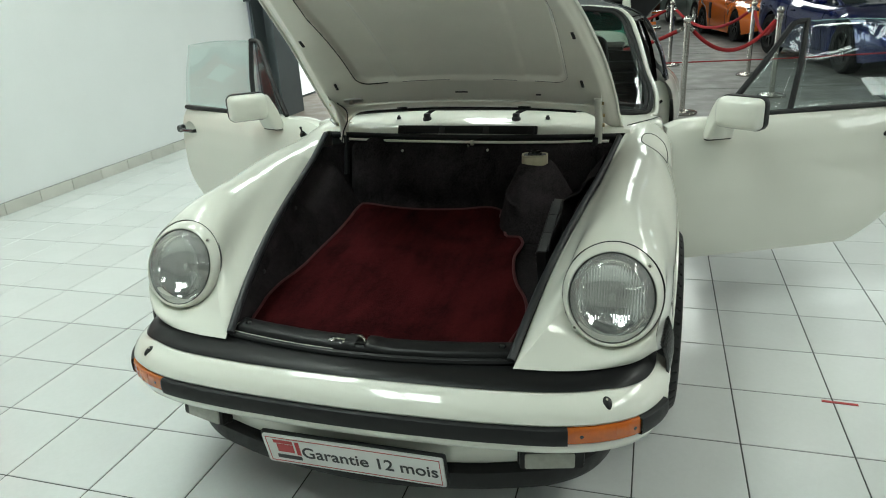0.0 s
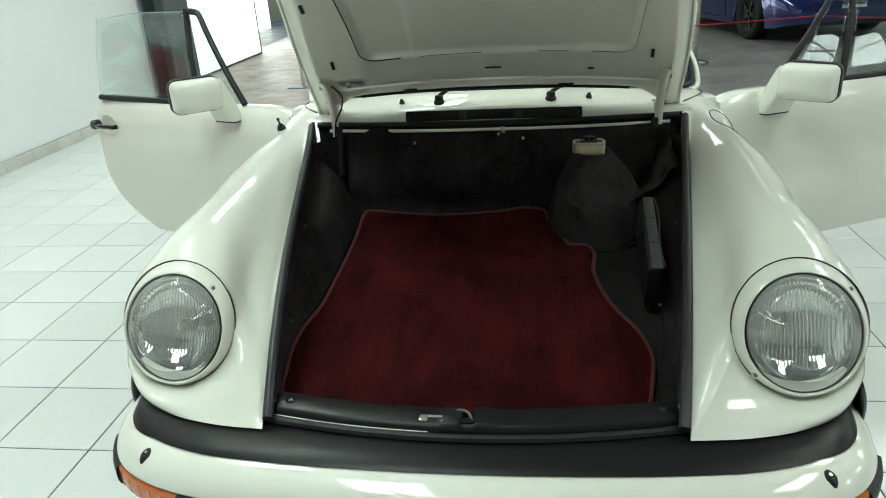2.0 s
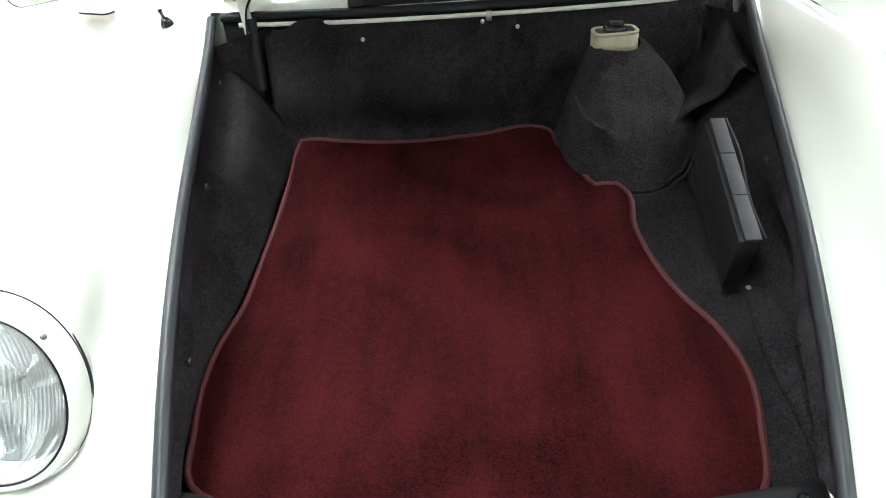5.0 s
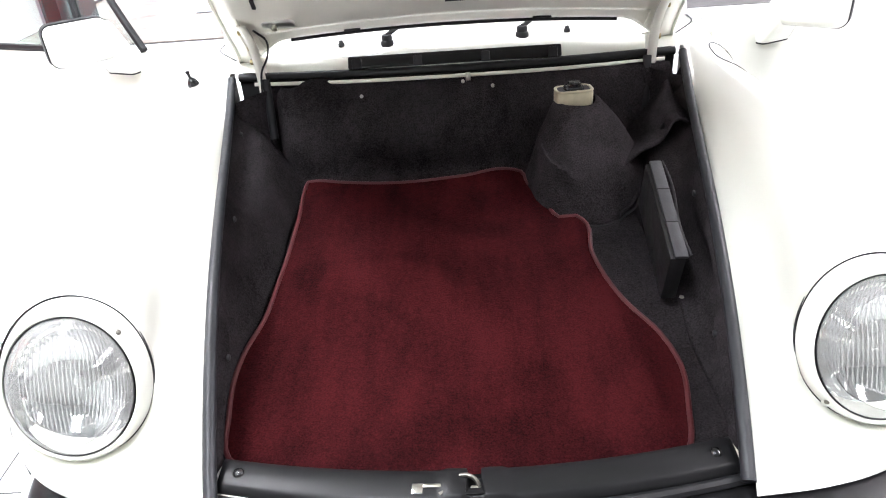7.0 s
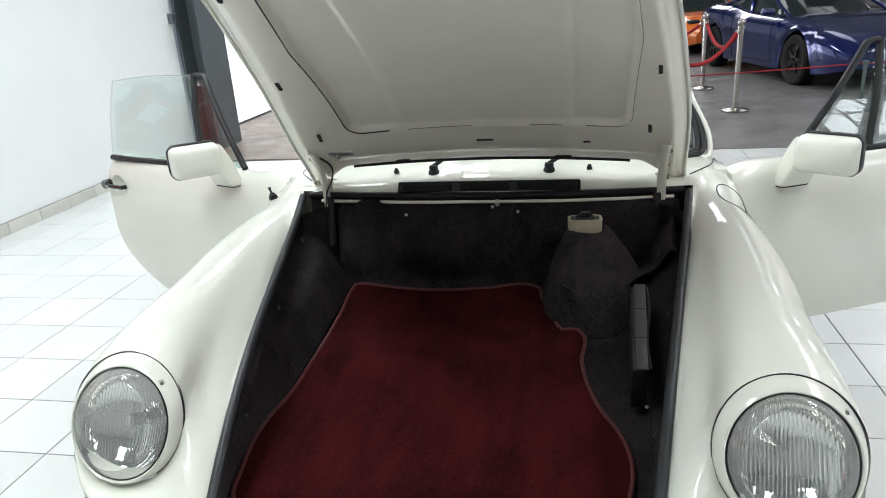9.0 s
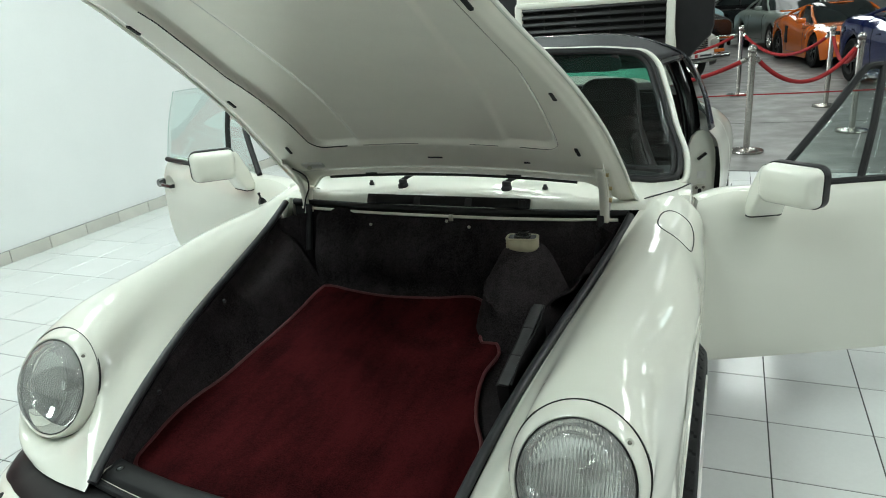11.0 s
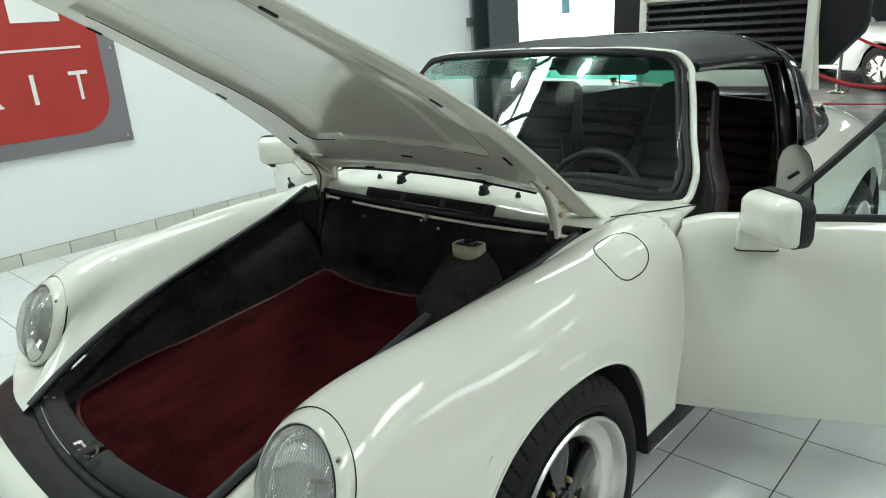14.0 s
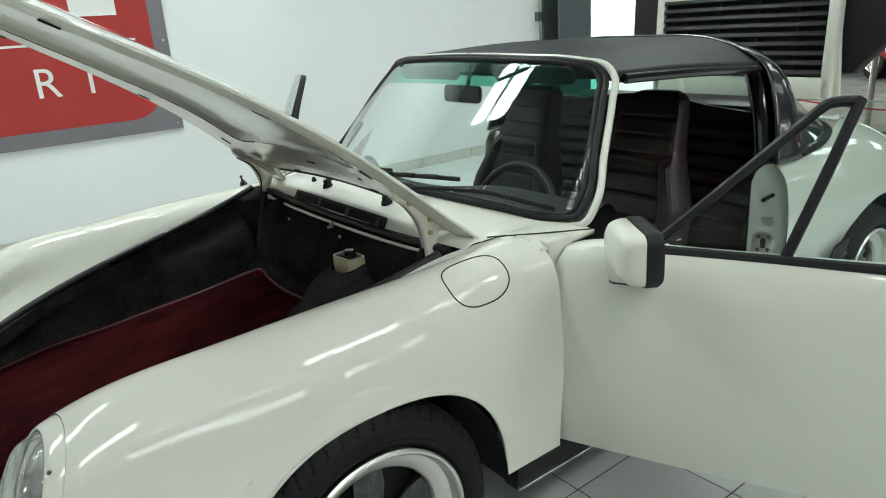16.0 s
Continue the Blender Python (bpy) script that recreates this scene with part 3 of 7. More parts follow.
def headlamp(side):
    """Collar, domed glass with a frosted border and vertical flutes, bright reflector behind."""
    lean = Matrix.Identity(4)
    lean[1][2] = -0.36
    m = basis((side * RING_C[0], RING_C[1], RING_C[2]), (1, 0, 0), RING_UP, RING_N) @ Matrix.Diagonal((RING_SX, RING_SY, 1, 1)) @ lean
    g = basis((side * RING_C[0], RING_C[1], RING_C[2]), (1, 0, 0), RING_UP, RING_N) @ Matrix.Diagonal((0.985, 1.06, 1, 1)) @ pose(0, -0.0088, 0)
    ring = part("headlamp", lathe_bm([(0.1285, -0.014), (0.1290, -0.003), (0.1278, 0.004), (0.1245, 0.013), (0.1200, 0.021), (0.1165, 0.0255), (0.1135, 0.0270), (0.1112, 0.0255), (0.1100, 0.020), (0.1095, -0.02)], 72, m), PAINT, car, "round headlamp in a white painted ring")
    gap = lathe_bm([(0.1300, -0.0060), (0.1306, -0.0015), (0.1284, -0.0005), (0.1276, -0.0060)], 72, m, closed=True)
    bmesh.ops.delete(gap, geom=[v for v in gap.verts if (m.inverted() @ v.co).y < -0.055], context="VERTS")
    part("gap_seal", gap, RUBBER, ring, "thin black gap round the lamp ring")
    part("gasket", lathe_bm([(0.1108, 0.005), (0.1106, 0.0240), (0.1098, 0.0262), (0.1086, 0.0250), (0.1084, 0.005)], 72, g), RUBBER, ring, "dark lens gasket")
    dome = [(r, 0.0475 + 0.0150 * math.sqrt(max(0.0, 1 - (r / 0.0895) ** 2))) for r in 0.0880 * np.sin(np.linspace(math.pi / 2, 0, 14))]
    lens = part("lens", lathe_bm(dome, 64, g), LAMP_GLASS, ring, "fluted clear glass lens")
    lens.visible_shadow = False
    border = part("lens_border", lathe_bm([(0.1088, 0.0235), (0.1070, 0.0285), (0.1010, 0.0362), (0.0935, 0.0440), (0.0895, 0.0480), (0.0868, 0.0505)], 96, g), LENS_BORDER, ring, "frosted grey border of the lens")
    border.visible_shadow = False
    step = 0.0012
    fluted = bmesh.new()
    grid = {}
    for i in range(-90, 91):
        for j in range(-30, 31):
            x, y = i * step, j * 0.0036
            r = math.hypot(x, y)
            if r > 0.1095:
                continue
            z = 0.018 - 0.072 * math.sqrt(max(0.0, 1 - (r / 0.1098) ** 1.7))
            if r < 0.104 and y > -0.058 - 0.010 * math.cos(x * 40):
                z += 0.00022 * math.cos(x * 2 * math.pi / 0.0072)
            grid[i, j] = fluted.verts.new(g @ Vector((x, y, z)))
    for (i, j), v in grid.items():
        if (i + 1, j) in grid and (i, j + 1) in grid and (i + 1, j + 1) in grid:
            fluted.faces.new((v, grid[i + 1, j], grid[i + 1, j + 1], grid[i, j + 1]))
    part("reflector", fluted, REFLECTOR, ring, "bright fluted lamp reflector")
    part("reflector_rim", lathe_bm([(0.1085, 0.020), (0.1082, 0.012), (0.1040, -0.004), (0.0985, -0.012)], 72, g), REFLECTOR, ring)
    part("bulb_cap", lathe_bm([(0.0, -0.006), (0.011, -0.008), (0.015, -0.018), (0.012, -0.053)], 24, g), CHROME, ring)
    for k in range(-12, 13):
        rx = k * 0.0069
        span = math.sqrt(max(0.0, 0.0850 ** 2 - rx * rx))
        low_y = max(-span, -0.050 - 0.010 * math.cos(rx * 40))
        pts = []
        for t in np.linspace(0, 1, 12):
            yy = low_y + (span - low_y) * t
            rr = min(1.0, math.hypot(rx, yy) / 0.0895)
            pts.append(tuple(g @ Vector((rx, yy, 0.0470 + 0.0150 * math.sqrt(1 - rr * rr)))))
        rib = part("lens_rib", tube_bm(pts, 0.0010, 6, flat=0.8), RIB_GLASS, ring)
        rib.visible_shadow = False
    cut_line = []
    for a in np.linspace(-0.078, 0.078, 24):
        yy = -0.050 - 0.010 * math.cos(a * 40) - 0.002
        rr = min(1.0, math.hypot(a, yy) / 0.0895)
        cut_line.append(tuple(g @ Vector((a, yy, 0.0472 + 0.0150 * math.sqrt(max(0.0, 1 - rr * rr))))))
    part("lens_band", tube_bm(cut_line[3:-3], 0.0012, 6), RIB_GLASS, ring).visible_shadow = False
    for a in ((42, 222) if side > 0 else (42,)):
        r = 0.1205
        c = m @ Vector((r * math.cos(radians(a)), r * math.sin(radians(a)), 0.0215))
        tilt = (Vector(RING_N) * 0.75 + (c - Vector((side * RING_C[0], RING_C[1], RING_C[2]))).normalized() * 0.6).normalized()
        sm = tilt.to_track_quat("Z", "Y").to_matrix().to_4x4()
        sm.translation = c
        dimple = part("screw_dimple", lathe_bm([(0.0085, 0.0010), (0.0070, 0.0006), (0.0050, -0.0014), (0.0, -0.0018)], 18, sm), PAINT, ring)
        part("screw", lathe_bm([(0.0, 0.0012), (0.0030, 0.0012), (0.0042, 0.0004), (0.0042, -0.004)], 14, sm), SCREW, dimple)


headlamp(1)
headlamp(-1)

# ---- bumper: a profile drawn along the plan of the nose
NOSE = [(0.0, 0.0), (0.2, 0.004), (0.4, 0.016), (0.577, 0.042), (0.66, 0.071), (0.734, 0.120), (0.783, 0.19), (0.806, 0.27), (0.812, 0.36)]
nose_line = spline([(-x, y, 0) for x, y in reversed(NOSE[1:])] + [(x, y, 0) for x, y in NOSE], 121)
tang = np.gradient(nose_line, axis=0)
tang /= np.linalg.norm(tang, axis=1)[:, None]
inward = np.stack([-tang[:, 1], tang[:, 0], 0 * tang[:, 0]], 1)


def sweep(profile, i0=0, i1=121):
    """Rows of points along the nose: profile of (distance inward, height)."""
    return np.array([[nose_line[i] + inward[i] * d + (0, 0, z) for d, z in profile] for i in range(i0, i1)])


def near_index(x):
    return int(np.argmin(np.abs(nose_line[:, 0] - x) + (nose_line[:, 1] > 0.5)))


bumper = part("bumper", grid_bm(sweep([(0.13, 0.520), (0.082, 0.516), (0.05, 0.508), (0.022, 0.492), (0.006, 0.474), (0.0, 0.459), (0.004, 0.452), (0.012, 0.450), (0.012, 0.404), (0.002, 0.402), (0.001, 0.392), (0.010, 0.372), (0.035, 0.356), (0.08, 0.350), (0.12, 0.352)])), PAINT, car, "white painted impact bumper")
GASKET = [(0.060, 0.5135), (0.070, 0.5205), (0.095, 0.5260), (0.125, 0.5285), (0.150, 0.5285), (0.172, 0.524)]
strip = []
for i in range(121):
    # towards its ends the strip widens outwards and rises beside the wing
    g = float(np.clip((abs(nose_line[i, 0]) - 0.68) / 0.13, 0, 1))
    ds = [d - 0.022 * g * (1 - k / 5) for k, (d, _) in enumerate(GASKET)]
    zs = [z + 0.016 * g * k / 5 if k else float(np.interp(ds[0], (0.006, 0.022, 0.05, 0.082), (0.474, 0.492, 0.508, 0.516))) + 0.003 for k, (_, z) in enumerate(GASKET)]
    strip.append([nose_line[i] + inward[i] * d + (0, 0, z) for d, z in zip(ds, zs)])
part("gasket", grid_bm(np.array(strip)), FILLER, bumper, "matt black filler strip above the bumper")
ia, ib = near_index(-0.577), near_index(0.577)
STRIP = [(0.012, 0.4525), (-0.004, 0.4520), (-0.010, 0.449), (-0.013, 0.438), (-0.013, 0.418), (-0.010, 0.406), (-0.002, 0.4025), (0.012, 0.402)]
strip = part("rubbing_strip", grid_bm(sweep(STRIP, ia, ib + 1)), RUBBER, bumper, "black rubber rubbing strip")
for side in (1, -1):
    a, b = sorted((near_index(side * 0.580), near_index(side * 0.737)))
    a0, b0 = a, b
    part("indicator", grid_bm(sweep([(0.012, 0.452), (-0.002, 0.4515), (-0.006, 0.447), (-0.007, 0.43), (-0.006, 0.410), (-0.001, 0.4055), (0.012, 0.405)], a, b + 1)), AMBER, bumper, "amber turn signal lens")
    a, b = sorted((near_index(side * 0.741), near_index(side * 0.795)))
    part("corner_strip", grid_bm(sweep(STRIP, a, b + 1)), RUBBER, bumper, "black rubber end strip")
    for i in range(a0 + 1, b0, 2):
        c = nose_line[i] - inward[i] * 0.0068
        part("lens_rib", tube_bm([tuple(c + (0, 0, 0.412)), tuple(c + (0, 0, 0.447))], 0.0009, 6), AMBER, bumper)
    # screws of the indicator
    for x in (0.60, 0.72):
        i = near_index(side * x)
        c = nose_line[i] - inward[i] * 0.006 + (0, 0, 0.429)
        part("screw", lathe_bm([(0.0, 0.002), (0.005, 0.001), (0.005, -0.003)], 12, basis(c, tang[i], (0, 0, 1), -inward[i])), GLOSS_BLACK, bumper)
    # headlamp washer nozzle on top of the bumper
    base = Vector((side * 0.662, 0.107, 0.490))
    m = basis(base, (1, 0.35 * side, 0), (-0.3 * side, 0.8, 0.45), (0, -0.45, 0.85))
    drop = [(0.0125 * math.sin(q) * (1 - 0.30 * max(0.0, -math.cos(q))), 0.018 * math.cos(q)) for q in np.linspace(0, 2 * math.pi, 28, endpoint=False)]
    rows = [[tuple(m @ Vector((x * k, y * k - 0.002 * (1 - k), h))) for x, y in drop] for k, h in ((1.0, -0.004), (1.0, 0.003), (0.9, 0.0075), (0.6, 0.0105), (0.25, 0.0115), (0.02, 0.0117))]
    nz = grid_bm(np.array(rows), close_v=True, flip=True)
    nozzle = part("washer_nozzle", nz, PLASTIC, bumper, "black headlamp washer nozzle")
    part("jet", lathe_bm([(0.0, 0.0015), (0.0030, 0.0012), (0.0034, -0.001)], 12, m @ pose(0, 0.005, 0.0112)), STEEL, nozzle)
    # bellows between bumper end and wing
    rows = []
    for v in np.linspace(0, 8.5, 103):
        bulge = 0.0065 * abs(math.sin(math.pi * v))
        rows.append([(side * (0.806 + 0.0014 * v - 0.026 * (1 - t) ** 3 - 0.014 * t * t + bulge), 0.306 + 0.0108 * v, 0.556 + 0.004 * v + bulge * (1 - t) - (0.135 + 0.004 * v) * t) for t in np.linspace(0, 1, 12)])
    bl = grid_bm(np.array(rows), flip=side > 0)
    part("bellows", bl, GLOSS_BLACK, bumper, "black rubber bumper bellows", thick=0.003)

# lower valance and black chin spoiler
LOW = [(0.0, 0.066), (0.2, 0.082), (0.41, 0.127), (0.54, 0.178), (0.615, 0.245), (0.655, 0.32), (0.670, 0.40)]
low_line = spline([(-x, y, 0) for x, y in reversed(LOW[1:])] + [(x, y, 0) for x, y in LOW], 101)
low_t = np.gradient(low_line, axis=0)
low_t /= np.linalg.norm(low_t, axis=1)[:, None]
low_in = np.stack([-low_t[:, 1], low_t[:, 0], 0 * low_t[:, 0]], 1)


def low_sweep(profile):
    return np.array([[p + q * d + (0, 0, z) for d, z in profile] for p, q in zip(low_line, low_in)])


val = part("valance", grid_bm(low_sweep([(0.030, 0.375), (0.012, 0.350), (0.008, 0.300), (0.016, 0.250), (0.030, 0.235)])), PAINT, car, "white lower front valance")
part("chin_spoiler", grid_bm(low_sweep([(0.030, 0.244), (0.008, 0.240), (-0.004, 0.228), (-0.004, 0.186), (0.004, 0.170), (0.022, 0.166), (0.05, 0.20)])), RUBBER, val, "black rubber chin spoiler")
for side in (1, -1):
    fog = bmesh.new()
    c = Vector((side * 0.525, 0.125, 0.290))
    m = basis(c, (1, 0.25 * side, 0), (0, 0.12, 1), (0.25 * side, -1, 0.12))
    fh = part("fog_lamp", slab_bm(rounded(0.166, 0.050, 0.008), 0.035, m @ pose(0, 0, -0.028), None, 0.003), PLASTIC, car, "rectangular fog lamp in a black housing")
    part("lens", slab_bm(rounded(0.130, 0.042, 0.006), 0.008, m @ pose(-0.006 * side, 0, 0.004), None, 0.002), FOG_LENS, fh, "ribbed clear lens")
    part("surround", slab_bm(rounded(0.176, 0.056, 0.012), 0.012, m @ pose(0, 0, -0.03), None, 0.003), PLASTIC, fh)

# number plate with its message
plate_m = basis((0.004, 0.024, 0.282), (1, 0.0, 0.0), (0, -0.22, 1), (0, -1, -0.22))
plate = part("show_plate", slab_bm(rounded(0.520, 0.108, 0.006), 0.006, plate_m), PLATE_WHITE, car, "white show plate with dark lettering and a red emblem")
part("plate_holder", slab_bm(rounded(0.532, 0.120, 0.008), 0.010, plate_m @ pose(0, 0, -0.0105), None, 0.002), PLASTIC, plate, "black plate holder")
bar = bmesh.new()
for w, h, x, y in ((0.500, 0.0016, 0, 0.046), (0.500, 0.0016, 0, -0.046), (0.0016, 0.0936, 0.25, 0), (0.0016, 0.0936, -0.25, 0)):
    box_bm((w, h, 0.0012), plate_m @ pose(x, y, 0.0066), 0, bar)
part("border_line", bar, PLATE_RED, plate, smooth=False)
em = bmesh.new()
box_bm((0.058, 0.012, 0.0012), plate_m @ pose(-0.200, 0.032, 0.0066), 0, em)
box_bm((0.050, 0.030, 0.0012), plate_m @ pose(-0.196, 0.008, 0.0066), 0, em)
box_bm((0.012, 0.050, 0.0012), plate_m @ pose(-0.158, 0.012, 0.0066), 0, em)
part("emblem", em, PLATE_RED, plate, "plain red emblem blocks", smooth=False)
part("emblem_bar", box_bm((0.074, 0.014, 0.0012), plate_m @ pose(-0.190, -0.026, 0.0068), 0), PLATE_INK, plate, smooth=False)


def lettering(words, size, where, mat, parent, name="letter", weight=0.0):
    """Each letter of the words as a part of its own."""
    cu = bpy.data.curves.new("words", "FONT")
    cu.body, cu.size, cu.align_x, cu.align_y, cu.extrude, cu.offset = words, size, "LEFT", "BOTTOM_BASELINE", 0.0006, weight
    tmp = new("words", cu)
    me = bpy.data.meshes.new_from_object(tmp.evaluated_get(bpy.context.evaluated_depsgraph_get()))
    bpy.data.objects.remove(tmp)
    bm = bmesh.new()
    bm.from_mesh(me)
    bmesh.ops.remove_doubles(bm, verts=bm.verts[:], dist=1e-6)
    bpy.data.meshes.remove(me)
    islands, seen = [], set()
    for v in bm.verts:
        if v in seen:
            continue
        stack, own = [v], []
        seen.add(v)
        while stack:
            q = stack.pop()
            own.append(q)
            for e in q.link_edges:
                o = e.other_vert(q)
                if o not in seen:
                    seen.add(o)
                    stack.append(o)
        islands.append((min(q.co.x for q in own), max(q.co.x for q in own), own))
    islands.sort(key=lambda i: i[0])
    letters = []
    for a, b, own in islands:
        if letters and a < letters[-1][1] - 0.004 * size:
            letters[-1] = (letters[-1][0], max(b, letters[-1][1]), letters[-1][2] + own)
        else:
            letters.append((a, b, own))
    for a, b, own in letters:
        inside = set(own)
        one = bmesh.new()
        made = {q: one.verts.new(where @ q.co) for q in own}
        for f in bm.faces:
            if f.verts[0] in inside:
                one.faces.new([made[q] for q in f.verts])
        part(name, one, mat, parent, smooth=False, local=True)
    bm.free()


lettering("Garantie 12 mois", 0.058, plate_m @ pose(-0.149, -0.019, 0.0068) @ Matrix.Diagonal((0.968, 1, 1, 1)), PLATE_INK, plate, weight=0.0005)

# ---- luggage compartment
def floor_z(y):
    return 0.488 + (y - 0.25) * 0.11


def wob(p, amount, size):
    return np.array([[np.array(q) + amount * np.array(noise.noise_vector(Vector(q) * size)) for q in row] for row in p])


for side in (1, -1):
    rows = []
    for y in np.linspace(0.20, 1.30 if side > 0 else 1.245, 46):
        ex, ez = edge(y)
        fx = 0.475 if y < 0.7 else np.interp(y, (0.7, 1.3), (0.475, 0.46))
        bulge = 0.035 * math.exp(-((y - 1.02) / 0.16) ** 2)
        rows.append(spline([(side * (ex - 0.012), y, ez - 0.012), (side * (ex - 0.024), y, ez - 0.05), (side * ((ex + fx) / 2 + 0.005 - bulge), y, (ez + floor_z(y)) / 2 + 0.02), (side * (fx - bulge * 0.6), y, floor_z(y) + 0.03), (side * (fx - 0.03), y, floor_z(y))], 22))
    part("side_carpet", grid_bm(wob(rows, 0.012, 5.5), flip=side < 0), CARPET, car, "charcoal carpet lining the luggage compartment wall", thick=0.005)

rows = []
for x in np.linspace(-0.515, 0.585, 90):
    e = 0.02 * (x / 0.58) ** 2
    b = 0.03 * math.exp(-((x + 0.12) / 0.3) ** 2)
    lap = math.exp(-((x + 0.385) / 0.045) ** 4)
    curl = 0.060 * max(0.0, (-0.455 - x) / 0.06) ** 2
    corner = 0.030 * math.exp(-((x + 0.44) / 0.05) ** 2)
    rows.append(spline([(x, 1.322 - 0.012 * lap + curl, 0.853 + 0.020 * lap), (x, 1.310 - e - 0.006 * lap + curl, 0.838 + 0.014 * lap), (x, 1.285 - b - corner * 0.6 + curl, 0.78), (x, 1.262 - b - corner + curl, 0.68), (x, 1.245 - corner * 0.6 + curl, 0.61), (x, 1.21 + curl, 0.585)], 22))
part("rear_carpet", grid_bm(wob(rows, 0.013, 5.0), flip=True), CARPET, car, "charcoal carpet hung over the bulkhead")
for side in (1, -1):
    rows = [[(side * (0.585 - 0.10 * t), 1.215 + 0.130 * t, z) for t in np.linspace(0, 1, 12)] for z in np.linspace(0.55, 0.850, 12)]
    part("corner_carpet", grid_bm(wob(rows, 0.006, 9.0), flip=side > 0), CARPET, car, "charcoal carpet in the corner below the hinge")
part("bulkhead", box_bm((1.20, 0.012, 0.32), pose(0, 1.352, 0.715), 0), DARK, car, "dark bulkhead behind the carpet")
rows = [[(x, y, floor_z(y) - 0.004) for x in np.linspace(-0.49, 0.49, 40)] for y in np.linspace(0.17, 1.30, 44)]
part("floor_carpet", grid_bm(wob(rows, 0.006, 6.0), flip=True), CARPET, car, "charcoal carpet on the luggage compartment floor")
rows = [[(x, 0.205 + 0.12 * (x / 0.45) ** 2 * 0.3, z) for x in np.linspace(-0.46, 0.46, 20)] for z in np.linspace(0.46, 0.545, 4)]
part("front_panel", grid_bm(np.array(rows)), DARK, car)
# carpet draped over the fluid reservoir like a tent, its free edge lying on the carpet beside it
FOOT = [(0, 0.165), (40, 0.11), (90, 0.085), (140, 0.10), (180, 0.135), (215, 0.160), (245, 0.215), (275, 0.235), (300, 0.225), (325, 0.205), (345, 0.185), (360, 0.165)]


def tent(deg, t):
    """A point of the draped carpet: t runs from the reservoir down to the floor."""
    a = radians(deg)
    reach = float(np.interp(deg % 360, [q[0] for q in FOOT], [q[1] for q in FOOT]))
    r = 0.048 + (reach - 0.048) * t ** 0.72
    x, y = 0.312 + r * math.cos(a) * 1.0, 1.195 + r * math.sin(a)
    sag = 0.012 * math.sin(math.pi * t) * (1 + 0.6 * math.cos(2 * a + 0.6))
    ridge = 0.020 * math.exp(-((t - 0.60 - 0.10 * math.sin((deg - 232) / 26.0)) / 0.045) ** 2) * math.exp(-((deg - 236) / 26.0) ** 4)
    z = floor_z(y) + 0.222 * (1 - t ** 1.55) - sag + ridge
    if 290 < deg <= 360:
        z += 0.055 * t * math.sin(math.pi * min(1.0, (deg - 290) / 70.0))
    return np.array((x, min(y - ridge * 0.8, 1.29), z - 0.004))


rows = [[tent(a, t) for t in np.linspace(0, 1, 30)] for a in np.linspace(0, 360, 96, endpoint=False)]
part("reservoir_cover", grid_bm(wob(rows, 0.007, 14.0), close_u=True, flip=True), CARPET, car, "folded charcoal carpet draped over the fluid reservoir")
hem = np.array([tent(a, 1.0) + np.array((0, 0, 0.004)) for a in np.linspace(250, 355, 40)])
part("carpet_hem", tube_bm(wob([hem], 0.006, 22.0)[0], 0.0045, 8), CARPET, car, "thick cut edge of the draped carpet")
# dark cord below the hem draws the shade under the carpet's edge
part("hem_gap", tube_bm(wob([hem + np.array((0.006, -0.008, -0.006))], 0.006, 22.0)[0], 0.0040, 6), DARK, car, "dark strip standing for the shade under the cut edge")
# second flap rising from the tent to the wing
rows = []
for y in np.linspace(1.04, 1.29, 26):
    k = (y - 1.04) / 0.25
    rows.append(spline([(0.560, y, edge(y)[1] - 0.035), (0.530, y, 0.795 - 0.02 * k), (0.495, y - 0.01, 0.745 - 0.035 * math.sin(k * 2.2)), (0.455, y, 0.715 - 0.05 * k), (0.41, y, 0.66), (0.37, y, floor_z(y) + 0.02)], 20))
part("carpet_fold", grid_bm(wob(rows, 0.012, 8.0), flip=True), CARPET, car, "loose folded charcoal carpet", thick=0.006)
part("carpet_hole", lathe_bm([(0.0, 0.0), (0.010, 0.0006), (0.016, -0.002)], 16, basis((0.512, 1.075, 0.775), (0.6, 0.5, 0.3), (-0.4, 0.75, 0.2), (-0.7, -0.45, 0.7)) @ Matrix.Diagonal((1.5, 0.55, 1, 1))), DARK, car, "dark slit in the carpet")

res = part("fluid_reservoir", slab_bm(rounded(0.098, 0.058, 0.018), 0.058, pose(0.305, 1.203, 0.776, 0, 0, 6), None, 0.006), RESERVOIR, car, "yellowed plastic brake fluid reservoir with a black cap")
part("rim", tube_bm([tuple(pose(0.305, 1.203, 0.834, 0, 0, 6) @ Vector((x, y, 0))) for x, y in rounded(0.092, 0.052, 0.016)], 0.004, 8, closed=True), RESERVOIR, res)
part("well", slab_bm(rounded(0.082, 0.044, 0.012), 0.003, pose(0.305, 1.203, 0.8325, 0, 0, 6)), PLASTIC, res, "dark recess round the cap")
cap = bmesh.new()
slab_bm(rounded(0.052, 0.036, 0.012), 0.014, pose(0.305, 1.203, 0.829, 0, 0, 6), cap, 0.003)
lathe_bm([(0.017, 0), (0.017, 0.012), (0.014, 0.015), (0, 0.0155)], 20, pose(0.307, 1.206, 0.838), cap)
part("cap", cap, GLOSS_BLACK, res, "black reservoir cap")

